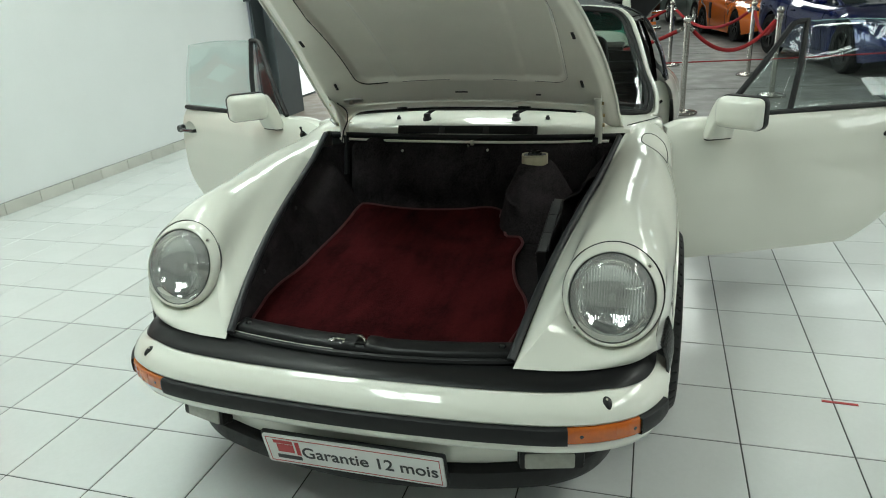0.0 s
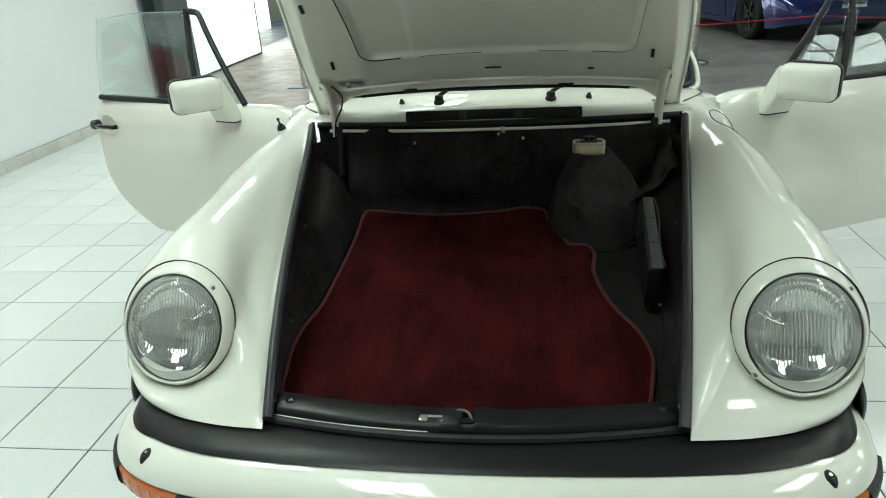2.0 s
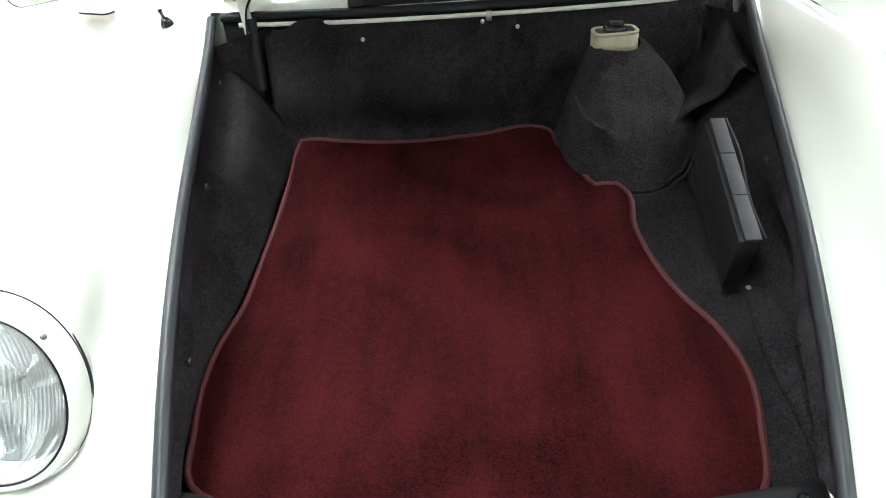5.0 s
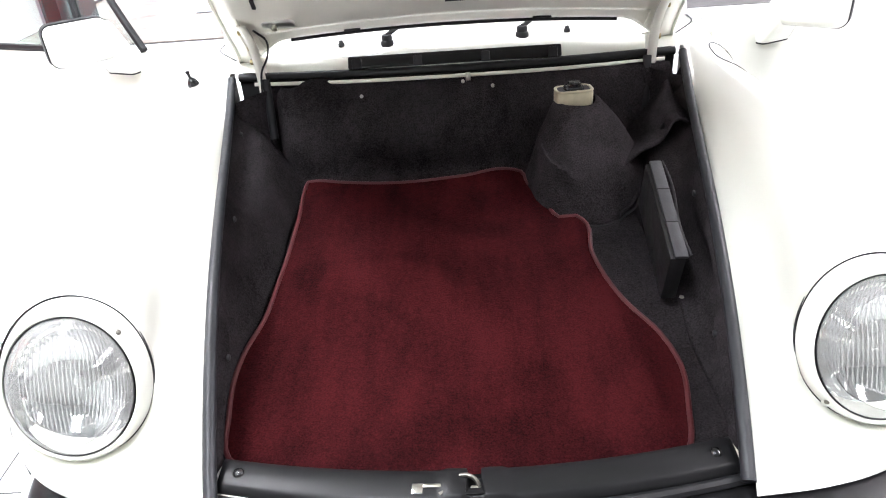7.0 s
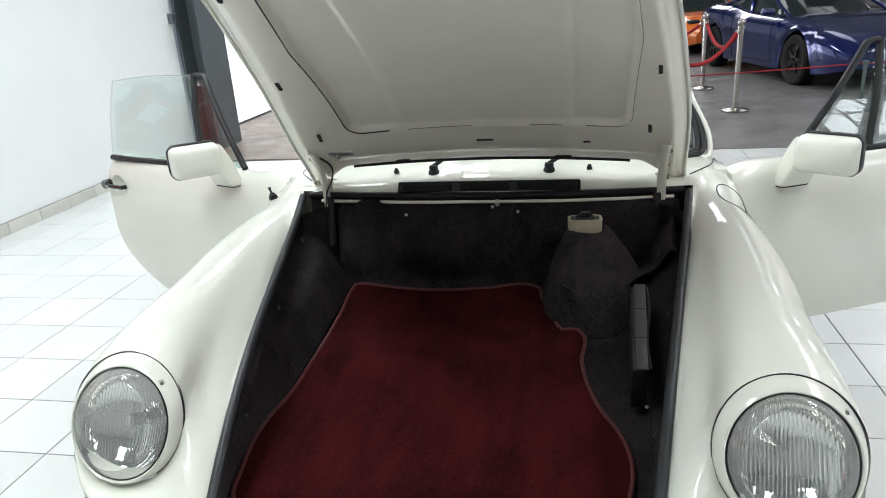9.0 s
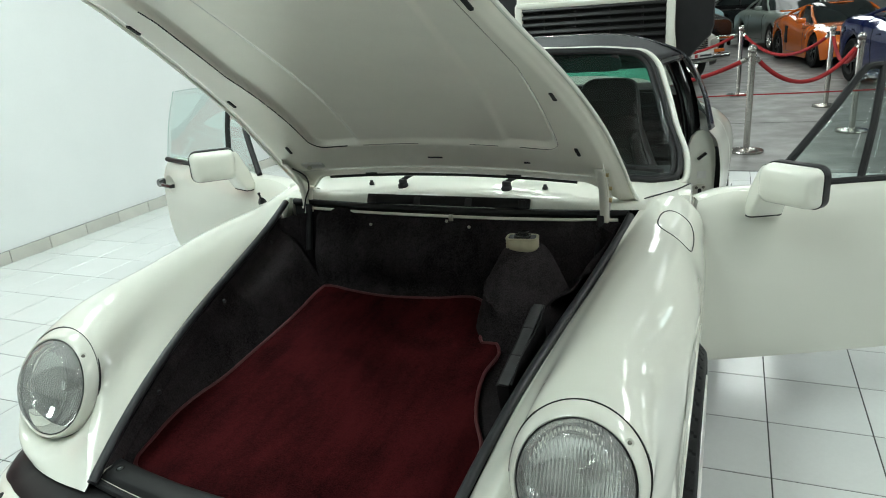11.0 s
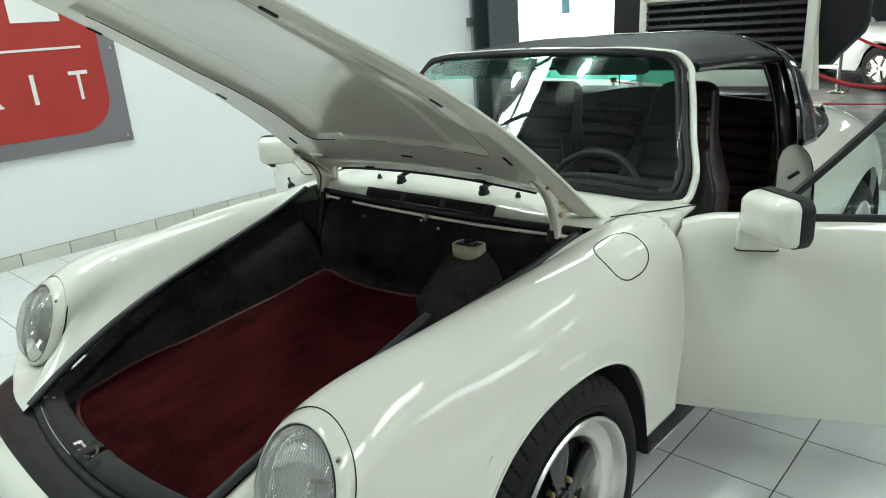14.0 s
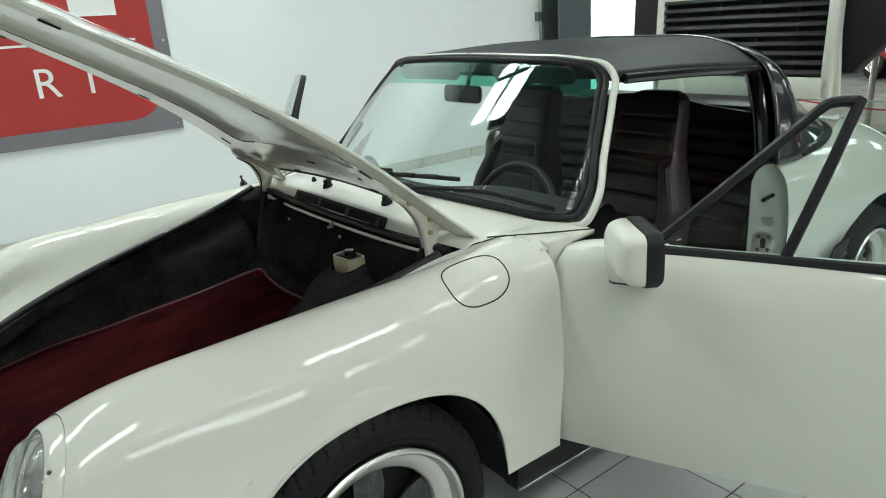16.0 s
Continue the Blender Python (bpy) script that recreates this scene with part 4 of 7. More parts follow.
boxm = basis((0.430, 0.742, 0.718), (1, -0.045, 0), (0.043, 0.958, 0.281), (0.0, -0.281, 0.958))
kit = part("side_cover", box_bm((0.032, 0.290, 0.125), boxm @ pose(-0.003, 0, -0.064), 0.004), PLASTIC, car, "narrow black plastic cover box with a grey top edge")
LEDGE = material("worn_grey_plastic", (0.030, 0.030, 0.032), 0.5, spec=0.4, vary=0.2, scale=30, bump=0.3)
ledge = part("top_ledge", box_bm((0.027, 0.292, 0.008), boxm @ pose(0.002, 0, 0.002), 0.0025), LEDGE, kit, "worn grey top edge")
for y in (-0.048, 0.052):
    part("ledge_step", box_bm((0.0275, 0.003, 0.004), boxm @ pose(0.002, y, 0.005), 0.001), PLASTIC, ledge)
part("ledge_lip", tube_bm([tuple(boxm @ Vector((0.019 + 0.004 * math.sin(y * 25), y, 0.004))) for y in np.linspace(-0.144, 0.144, 20)], 0.003, 6), PLASTIC, ledge)
part("cover_screw", lathe_bm([(0, 0.004), (0.004, 0.003), (0.005, 0)], 10, pose(0.440, 0.615, 0.575)), STEEL, kit)

# small fittings on the carpet
for x, y, z in ((-0.259, 1.285, 0.824), (0.02, 1.295, 0.845), (0.10, 1.29, 0.83)):
    part("carpet_stud", lathe_bm([(0, 0.003), (0.004, 0.002), (0.005, 0), (0.005, -0.004)], 14, basis((x, y, z), (1, 0, 0), (0, 0.5, 0.86), (0, -0.86, 0.5))), STEEL, car)
part("clip", box_bm((0.028, 0.014, 0.016), pose(-0.557, 1.279, 0.817, 20, 0, 15), 0.003), material("white_clip", (0.75, 0.75, 0.72), 0.4), car, "small white plastic clip")
part("catch_pin", box_bm((0.014, 0.010, 0.022), pose(0.035, 1.300, 0.856), 0.002), STEEL, car)

# black rubber seal along both edges and across the bulkhead
for side in (1, -1):
    ln = np.array([(side * (edge(y)[0] - 0.0105), y, edge(y)[1] + 0.005) for y in np.linspace(0.165, 1.305, 60)])
    part("edge_seal", tube_bm(ln, 0.0115, 10), SEAL, car, "black rubber seal along the lid opening")
    for y in (0.42, 0.78, 1.12):
        part("fixing", lathe_bm([(0, 0.003), (0.006, 0.002), (0.007, -0.002)], 12, basis((side * (edge(y)[0] - 0.035), y, edge(y)[1] - 0.03), (0, 1, 0), (0, 0, 1), (-side, 0, 0))), RUBBER, car)

part("bulkhead_seal", tube_bm(spline([(-0.60, 1.345, 0.878), (-0.3, 1.330, 0.874), (0, 1.326, 0.872), (0.3, 1.330, 0.874), (0.60, 1.345, 0.878)], 40), 0.011, 10), RUBBER, car, "black rubber seal across the bulkhead")
part("bulkhead_lip", tube_bm(spline([(-0.555, 1.328, 0.862), (-0.3, 1.316, 0.8575), (0, 1.313, 0.856), (0.3, 1.316, 0.8575), (0.57, 1.330, 0.862)], 40), 0.0055, 8), PAINT_DULL, car, "white painted lip under the seal")


# ---- lock panel at the front of the compartment
def lock_panel():
    rows = []
    for x in np.concatenate([np.linspace(-0.412, -0.0145, 40), np.linspace(-0.0140, 0.0120, 8), np.linspace(0.0125, 0.412, 40)]):
        y0, yb = 0.146 + 0.27 * x * x, 0.204 + 0.27 * x * x
        hump = 0.0045 * smooth_step((0.052 - abs(x + 0.002)) / 0.010)
        dip = 0.040 if -0.0143 < x < 0.0123 else 0.0
        rows.append([(x, y0, 0.528), (x, y0 + 0.003, 0.543), (x, y0 + 0.009, 0.5495 + hump), (x, y0 + 0.012, 0.5510 + hump), (x, yb - 0.008 - dip, 0.5545 + hump), (x, yb - 0.002 - dip, 0.5530 + hump), (x, yb - dip, 0.546), (x, yb + 0.001 - dip, 0.49)])
    return np.array(rows)


def smooth_step(v):
    v = min(1.0, max(0.0, v))
    return v * v * (3 - 2 * v)


lock = part("lock_panel", grid_bm(lock_panel(), flip=True), FILLER, car, "black plastic lock panel", thick=0.004)
part("front_seal", tube_bm([(x, 0.136 + 0.27 * x * x, 0.534) for x in np.linspace(-0.425, 0.425, 40)], 0.0095, 8), RUBBER, car)
part("seam", tube_bm([(x, 0.1445 + 0.27 * x * x, 0.541) for x in np.linspace(-0.415, -0.08, 30)], 0.0012, 6), PAINT_DULL, car, "thin pale gap in front of the lock panel")
for side in (1, -1):
    part("plug", lathe_bm([(0, 0.0075), (0.006, 0.007), (0.0095, 0.004), (0.0100, 0.001), (0.014, 0.0008), (0.0155, -0.003)], 20, pose(side * 0.381, 0.218, 0.5545)), GLOSS_BLACK, lock, "round black plug")
    part("panel_end", box_bm((0.006, 0.050, 0.012), pose(side * 0.414, 0.226, 0.548, 0, 0, 12 * side), 0.002), PAINT_DULL, lock, "pale metal edge at the end of the panel")
recess = part("latch_recess", box_bm((0.054, 0.028, 0.003), pose(-0.0745, 0.1710, 0.5538, 3, 0, -2), 0.001), DARK, lock, "dark opening in the lock panel")
part("latch_plate", box_bm((0.018, 0.020, 0.004), pose(-0.090, 0.1710, 0.5562, 0, 0, -2), 0.0015), CHROME, recess, "bright steel latch plate")
part("latch_bar", box_bm((0.030, 0.006, 0.003), pose(-0.068, 0.1760, 0.5562, 0, 0, -2), 0.001), STEEL, recess)
part("latch_pin", tube_bm([(-0.056, 0.160, 0.5555), (-0.050, 0.163, 0.5555)], 0.0030, 8), STEEL, recess)
well = part("lock_well", box_bm((0.026, 0.046, 0.006), pose(-0.001, 0.186, 0.532), 0), DARK, lock, "dark slot of the lock")
part("latch_hook", tube_bm(spline([(-0.024, 0.190, 0.560), (-0.012, 0.188, 0.563), (0.000, 0.182, 0.560), (0.006, 0.174, 0.552)], 12), 0.0036, 8), SCREW, well, "dull steel latch hook")
part("latch_jaw", box_bm((0.020, 0.012, 0.010), pose(0.002, 0.171, 0.549), 0.003), STEEL, well)
# ---- burgundy mat
MAT = [(-0.428, 1.210), (-0.412, 1.214), (-0.33, 1.203), (-0.181, 1.188), (0.007, 1.203), (0.140, 1.220), (0.166, 1.205), (0.180, 1.140), (0.213, 1.086), (0.222, 1.02), (0.240, 0.975), (0.283, 0.978), (0.298, 0.955),
       (0.296, 0.822), (0.338, 0.642), (0.381, 0.554), (0.400, 0.461), (0.387, 0.366), (0.355, 0.265), (0.22, 0.236), (0.0, 0.226), (-0.2, 0.232), (-0.36, 0.262), (-0.432, 0.300), (-0.452, 0.389),
       (-0.463, 0.473), (-0.459, 0.557), (-0.438, 0.647), (-0.429, 0.780), (-0.426, 1.045), (-0.430, 1.19)]
outline = spline([(x, y, 0) for x, y in MAT], 150, closed=True)


def mat_z(x, y):
    return floor_z(y) + 0.014 + 0.006 * noise.noise(Vector((x * 4, y * 4, 0.3)))


mat_thing = thing("boot_mat", (0, 0.7, floor_z(0.7)), "burgundy carpet boot mat with piped edge", "mat")
bm = bmesh.new()
cx, cy = -0.03, 0.70
rows = []
for t in np.linspace(0.0, 1.0, 26)[1:]:
    rows.append([(cx + (p[0] - cx) * t, cy + (p[1] - cy) * t, mat_z(cx + (p[0] - cx) * t, cy + (p[1] - cy) * t)) for p in outline])
rows.append([(p[0], p[1], floor_z(p[1]) - 0.002) for p in outline])
grid_bm(np.array(rows), close_v=True, bm=bm)
bm.verts.ensure_lookup_table()
bm.faces.new([bm.verts[j] for j in range(150)])
bmesh.ops.recalc_face_normals(bm, faces=bm.faces[:])
part("carpet", bm, RED_CARPET, mat_thing)
part("piping", tube_bm([(p[0], p[1], mat_z(p[0], p[1]) + 0.0005) for p in outline], 0.0052, 8, closed=True), RED_PIPING, mat_thing, "lighter burgundy stitched piping")

# ---- raised front lid
LID = [(1.452, 0.893, 0.616), (1.40, 0.938, 0.606), (1.28, 1.042, 0.593), (1.12, 1.176, 0.569), (0.97, 1.286, 0.538), (0.81, 1.386, 0.504), (0.66, 1.472, 0.469), (0.50, 1.562, 0.437), (0.40, 1.616, 0.415), (0.37, 1.632, 0.38)]
LN = 130
lid_line = spline([(w, y, z) for y, z, w in LID], LN)
lid_t = np.gradient(lid_line[:, 1:], axis=0)
lid_t /= np.linalg.norm(lid_t, axis=1)[:, None]
lid_n = np.stack([0 * lid_t[:, 0], lid_t[:, 1], -lid_t[:, 0]], 1)
lid_s = np.concatenate([[0], np.cumsum(np.linalg.norm(np.diff(lid_line[:, 1:], axis=0), axis=1))])


def smooth01(v):
    v = min(1.0, max(0.0, v))
    return v * v * (3 - 2 * v)


def rear_start(k):
    """How far the rear edge stands forward of the lid's corner tips; k is the place across, 0 to 1."""
    return 0.120 * (1 - smooth01((k - 0.76) / 0.24))


def along(i, k):
    return lid_s[i] + rear_start(k) * max(0.0, 1 - lid_s[i] / 0.70) ** 1.5


def lid_width(s):
    return float(np.interp(s, lid_s, lid_line[:, 0]))


def lid_at(s, x, off):
    w = lid_width(s)
    y, z = np.interp(s, lid_s, lid_line[:, 1]), np.interp(s, lid_s, lid_line[:, 2])
    nrm = np.array([np.interp(s, lid_s, lid_n[:, q]) for q in range(3)])
    crown = 0.055 * (1 - (x / w) ** 2) * min(1.0, 0.5 + s)
    return np.array((x, y, z)) + nrm * (crown + off - 0.007)


def panel_half(s):
    return float(np.interp(s, (0.35, 0.80, 1.10), (0.408, 0.402, 0.362)))


def under(s, x, start):
    """Depth of the inner pressing below the skin."""
    d_side, d_front = lid_width(s) - abs(x), lid_s[-1] - s
    d = min(d_side, s - start + 0.008, d_front)
    if d < 0.010:
        return -0.004
    if d < 0.024:
        return -0.004 - 0.012 * (d - 0.010) / 0.014
    if s < 0.195 and d_side > 0.07:
        return -0.015 - 0.011 * smooth01((s - 0.175) / 0.020)
    p, q = panel_half(s) - abs(x - 0.020), s - 0.330
    dd = min(p, q, d_front - 0.12)
    if p < 0.05 and q < 0.05:
        dd = 0.05 - math.hypot(0.05 - p, 0.05 - q)
    if dd < 0:
        return -0.016 - 0.010 * smooth01((d - 0.024) / 0.02)
    k = min(0.256 - abs(x - 0.020), s - 0.330)
    return -0.026 + 0.017 * smooth01(dd / 0.014) - 0.007 * smooth01(k / 0.016) * smooth01(dd / 0.014)


skin, inner = [], []
for i in range(LN):
    w = lid_line[i, 0]
    row, low = [], []
    for k in np.linspace(-1, 1, 181):
        s = along(i, abs(k))
        x = k * lid_width(s)
        row.append(lid_at(s, x, 0.002))
        low.append(lid_at(s, x, under(s, x, rear_start(abs(k)))))
    skin.append(row[::3])
    inner.append(low)
lid = part("front_lid", grid_bm(np.array(skin), flip=True), PAINT, car, "raised white front lid")
part("inner_frame", grid_bm(np.array(inner)), PAINT_DULL, lid, "dull white inner pressing of the lid", angle=60)


def lid_edge(i, side):
    return lid_at(lid_s[i], side * lid_line[i, 0], -0.002)


part("rolled_edge", tube_bm([lid_edge(i, -1) for i in range(LN)] + [lid_at(lid_s[-1], x, -0.002) for x in np.linspace(-0.36, 0.36, 12)] + [lid_edge(i, 1) for i in reversed(range(LN))], 0.0055, 8), PAINT, lid)
rear_line = [(rear_start(abs(k)), k) for k in np.linspace(-1, 1, 61)]
part("rear_edge", tube_bm([lid_at(s, k * lid_width(s), -0.002) for s, k in rear_line], 0.0055, 8), PAINT, lid)
part("rear_seal", tube_bm([lid_at(s, k * lid_width(s), -0.012) for s, k in rear_line[8:-8]], 0.0045, 8), RUBBER, lid, "thin black rubber seal under the rear edge")
# dark sealer round the pressed panel, worn away in places
corner = [(0.380 - 0.05 * math.sin(t), panel_half(0.40) - 0.05 + 0.05 * math.cos(t)) for t in np.linspace(0, math.pi / 2, 10)]
left = [(s, panel_half(s)) for s in np.linspace(1.15, 0.39, 40)] + corner + [(0.330, 0.33), (0.330, 0.285)]
part("sealer_line", tube_bm([lid_at(s, 0.018 - x, -0.0252) for s, x in left], 0.0020, 6), RUBBER, lid, "dark sealer line")
part("sealer_line", tube_bm([lid_at(s, x + 0.022, -0.0252) for s, x in left], 0.0010, 6), RUBBER, lid)
for x0, x1 in ((-0.21, -0.02), (0.15, 0.24)):
    part("sealer_line", tube_bm([lid_at(0.329, x, -0.0252) for x in np.linspace(x0, x1, 10)], 0.0009, 6), RUBBER, lid)


def lid_mount(s, x, off):
    p = lid_at(s, x, off)
    t = Vector((0, *[float(np.interp(s, lid_s, lid_t[:, q])) for q in range(2)]))
    nrm = Vector([float(np.interp(s, lid_s, lid_n[:, q])) for q in range(3)])
    return basis(p, nrm.cross(t) * -1, t, nrm)


for side in (1, -1):
    for s, x in ((0.338, 0.479), (0.656, 0.474), (1.095, 0.408)):
        part("slot", slab_bm(rounded(0.010, 0.042, 0.003), 0.004, lid_mount(s, side * x, -0.0285) @ Matrix.Rotation(radians(-6 * side), 4, "Z")), DARK, lid, "dark slot in the lid frame")
lamp = part("lamp_recess", slab_bm(rounded(0.085, 0.032, 0.012), 0.010, lid_mount(0.235, -0.445, -0.034), None, 0.003), ALLOY, lid, "small metal lamp holder")
part("bulb", lathe_bm([(0.0, 0.008), (0.006, 0.006), (0.008, 0.0), (0.008, -0.004)], 14, lid_mount(0.235, -0.455, -0.039)), STEEL, lamp)
for s, x, length in ((0.252, 0.01, 0.05), (0.245, 0.31, 0.02), (0.140, -0.27, 0.045), (0.140, 0.24, 0.05)):
    part("slot", slab_bm(rounded(length, 0.006, 0.002), 0.004, lid_mount(s, x, -0.0285 if s > 0.2 else -0.0185)), DARK, lid)
for side in (1, -1):
    web = [(1.318, 0.832), (1.341, 0.832), (1.347, 0.895), (1.358, 0.922), (1.402, 0.912), (1.315, 0.985), (1.215, 1.068), (1.221, 1.044), (1.272, 0.998), (1.302, 0.950), (1.314, 0.900)]
    arm = slab_bm([(y, z) for y, z in web], 0.004, basis((side * 0.540, 0, 0), (0, 1, 0), (0, 0, 1), (1, 0, 0)), None, 0.0012)
    h = part("hinge", arm, PAINT_DULL, car, "white painted lid hinge arm")
    rim_path = spline([(1.221, 1.044), (1.272, 0.998), (1.302, 0.950), (1.314, 0.900), (1.318, 0.832)], 24)
    part("flange", grid_bm(np.array([[(side * (0.542 + dx), y, z) for dx in (-0.024, -0.010, 0.0)] for y, z in rim_path]), flip=side > 0), PAINT_DULL, h, thick=0.003)
    part("flange", grid_bm(np.array([[(side * (0.542 + dx), y, z) for dx in (-0.022, -0.010, 0.0)] for y, z in spline([(1.341, 0.832), (1.347, 0.895), (1.358, 0.922), (1.402, 0.912)], 20)]), flip=side < 0), PAINT_DULL, h, thick=0.003)
    part("mount", slab_bm(rounded(0.150, 0.030, 0.010), 0.004, basis((side * 0.528, 1.302, 0.999), (0, -0.765, 0.644), (1, 0, 0), (0, -0.644, -0.765)), None, 0.001), PAINT_DULL, h)
    for p in ((0.548, 1.266, 1.018), (0.548, 1.328, 0.962), (0.548, 1.326, 0.925)):
        part("bolt", lathe_bm([(0.0075, -0.010), (0.0075, 0.004), (0.0, 0.005)], 6, basis((side * p[0] - (0.004 if side < 0 else 0) * -1, p[1], p[2]), (0, 1, 0), (0, 0, 1), (1, 0, 0))), BRASS, h, "yellow passivated bolt")
    part("gas_strut", tube_bm([(side * 0.515, 1.275, 0.72), (side * 0.520, 1.318, 0.878)], 0.0115, 12), RUBBER, car, "black gas strut")
part("wire", tube_bm(spline([(-0.50, 1.22, 1.03), (-0.485, 1.27, 0.99), (-0.50, 1.30, 0.94), (-0.525, 1.31, 0.90), (-0.53, 1.29, 0.84)], 20), 0.0028, 6), RUBBER, car, "thin black wire")

# ---- cowl, air inlet and small fittings
def base_line(x):
    k = (x / 0.66) ** 2
    return 1.50 + 0.20 * k, 0.957 - 0.061 * k


rows = []
for x in np.linspace(-0.645, 0.645, 61):
    k = min(1.0, (abs(x) / 0.62)) ** 2
    by, bz = base_line(x)
    mid = [(x, 1.335 + 0.03 * k, 0.882 + 0.004 * k), (x, 1.346 + 0.03 * k, 0.902 - 0.008 * k), (x, 1.354 + 0.03 * k, 0.910 - 0.014 * k), (x, 1.40 + 0.04 * k, 0.926 - 0.029 * k), (x, (1.44 + by) / 2 + 0.02 * k, (0.934 - 0.033 * k + bz) / 2), (x, by, bz)]
    rows.append(spline(mid, 22))
cowl = part("cowl", grid_bm(np.array(rows), flip=True), PAINT, car, "white cowl panel below the windscreen")
for side in (1, -1):
    tongue = patch([[(side * 0.630, 1.50, 0.8965), (side * 0.70, 1.52, 0.896), (side * 0.758, 1.53, 0.868)], [(side * 0.628, 1.60, 0.8985), (side * 0.715, 1.62, 0.8955), (side * 0.764, 1.63, 0.872)], [(side * 0.642, 1.715, 0.9025), (side * 0.72, 1.725, 0.890), (side * 0.757, 1.745, 0.876)]], 14, 12)
    part("cowl_corner", grid_bm(tongue, flip=side > 0), PAINT, cowl, thick=0.014)
    part("seam", tube_bm(spline([(side * 0.632, 1.452, 0.8985), (side * 0.66, 1.49, 0.8995), (side * 0.70, 1.55, 0.8985), (side * 0.752, 1.742, 0.8785)], 20), 0.0022, 6), RUBBER, cowl, "dark panel gap")
vent = part("air_inlet", box_bm((0.585, 0.014, 0.034), pose(0.0, 1.345, 0.899, -28, 0, 0), 0.005), PLASTIC, cowl, "black fresh air inlet")
part("opening", box_bm((0.545, 0.008, 0.024), pose(0.0, 1.3395, 0.898, -28, 0, 0), 0.003), DARK, vent)
for x in (-0.268, 0.268):
    part("end_piece", box_bm((0.026, 0.010, 0.029), pose(x, 1.3380, 0.898, -28, 0, 0), 0.004), PLASTIC, vent)
for x in (-0.10, 0.085):
    part("divider", box_bm((0.024, 0.010, 0.028), pose(x, 1.3375, 0.898, -28, 0, 0), 0.003), LEDGE, vent)
for x in (0.32, -0.318):
    nz = lathe_bm([(0.009, -0.003), (0.009, 0.004), (0.006, 0.008), (0.0055, 0.013), (0.0, 0.0145)], 16, pose(x, 1.432, 0.9285))
    part("washer_jet", nz, RUBBER, cowl, "black washer jet")
for x, y in ((0.193, 1.42), (-0.186, 1.418)):
    hub = lathe_bm([(0.019, -0.006), (0.018, 0.006), (0.0145, 0.010), (0.0150, 0.020), (0.012, 0.025), (0.0, 0.026)], 20, pose(x, y, 0.928))
    w = part("wiper", hub, RUBBER, car, "black windscreen wiper")
    if x > 0:
        a = spline([(x, y, 0.951), (0.25, 1.47, 0.972), (0.31, 1.525, 0.972), (0.46, 1.592, 0.978)], 16)
        c = spline([(0.37, 1.555, 0.972), (0.46, 1.588, 0.972), (0.56, 1.630, 0.956), (0.665, 1.682, 0.934)], 18)
    else:
        a = spline([(x, y, 0.950), (-0.12, 1.462, 0.985), (-0.04, 1.500, 0.994), (0.08, 1.522, 1.000)], 16)
        c = spline([(-0.05, 1.496, 0.984), (0.10, 1.512, 0.992), (0.24, 1.540, 0.998), (0.37, 1.576, 1.000)], 18)
    part("arm", tube_bm(a, 0.0075, 8, flat=0.6), RUBBER, w)
    part("blade", tube_bm(c, 0.0075, 8, flat=0.7), RUBBER, w)
    for k in (4, 8, 12):
        part("blade_bracket", tube_bm([c[k] + np.array((0, -0.006, 0.004)), c[k + 2] + np.array((0, -0.006, 0.004))], 0.007, 6), RUBBER, w)
ant = lathe_bm([(0.016, -0.004), (0.015, 0.004), (0.010, 0.012), (0.007, 0.016), (0.004, 0.018), (0.004, 0.030), (0.006, 0.032), (0.005, 0.037), (0, 0.038)], 16, pose(-0.721, 1.315, 0.879, 6, -12, 0))
part("aerial_base", ant, GLOSS_BLACK, car, "small black aerial base with a steel tip")

# fuel filler flap with its dark outline
wing_rows = fender(1)
wing_bm = grid_bm(wing_rows, flip=True)
wing_tree = BVHTree.FromBMesh(wing_bm)
wing_bm.free()
flap = Vector((0.772, 1.312, 0.89))
fn = Vector((0.52, 0.0, 0.85)).normalized()
ft = Vector((0, 1, 0))
fs = fn.cross(ft) * -1
gap = []
for k in range(48):
    a = k * 2 * math.pi / 48
    ca, sa = math.cos(a), math.sin(a)
    u, v = 0.090 * math.copysign(abs(ca) ** 0.72, ca), 0.064 * math.copysign(abs(sa) ** 0.72, sa)
    q = flap + ft * u + fs * v
    hit_p = wing_tree.ray_cast(q + fn * 0.1, -fn)[0]
    if hit_p is not None:
        gap.append(hit_p)
part("filler_flap_gap", tube_bm([tuple(g) for g in gap], 0.0020, 6, closed=True), RUBBER, car, "dark gap round the fuel filler flap")


# ---- windscreen
HALF = [(0, 1.50, 0.958), (0.30, 1.540, 0.950), (0.52, 1.612, 0.927), (0.645, 1.675, 0.905), (0.702, 1.724, 0.910), (0.706, 1.766, 0.956), (0.660, 1.852, 1.070), (0.608, 1.948, 1.205), (0.578, 1.993, 1.262), (0.545, 1.999, 1.292), (0.47, 1.980, 1.308), (0.25, 1.937, 1.322), (0, 1.922, 1.327)]
loop = spline(HALF + [(-x, y, z) for x, y, z in reversed(HALF[1:-1])], 180, closed=True)
centre = loop.mean(0)
frame_line = [tuple(centre + (p - centre) * np.array((1.043, 1.06, 1.06)) + np.array((0, 0.008, -0.006))) for p in np.roll(loop, 90, axis=0) if p[1] > 1.700]
screen = part("windscreen_frame", tube_bm(frame_line, 0.0115, 12), PAINT, car, "white windscreen frame")
part("screen_seal", tube_bm(centre + (loop - centre) * 1.010 + np.array((0, -0.003, 0.003)), 0.0105, 10, closed=True), RUBBER, screen, "black windscreen seal")
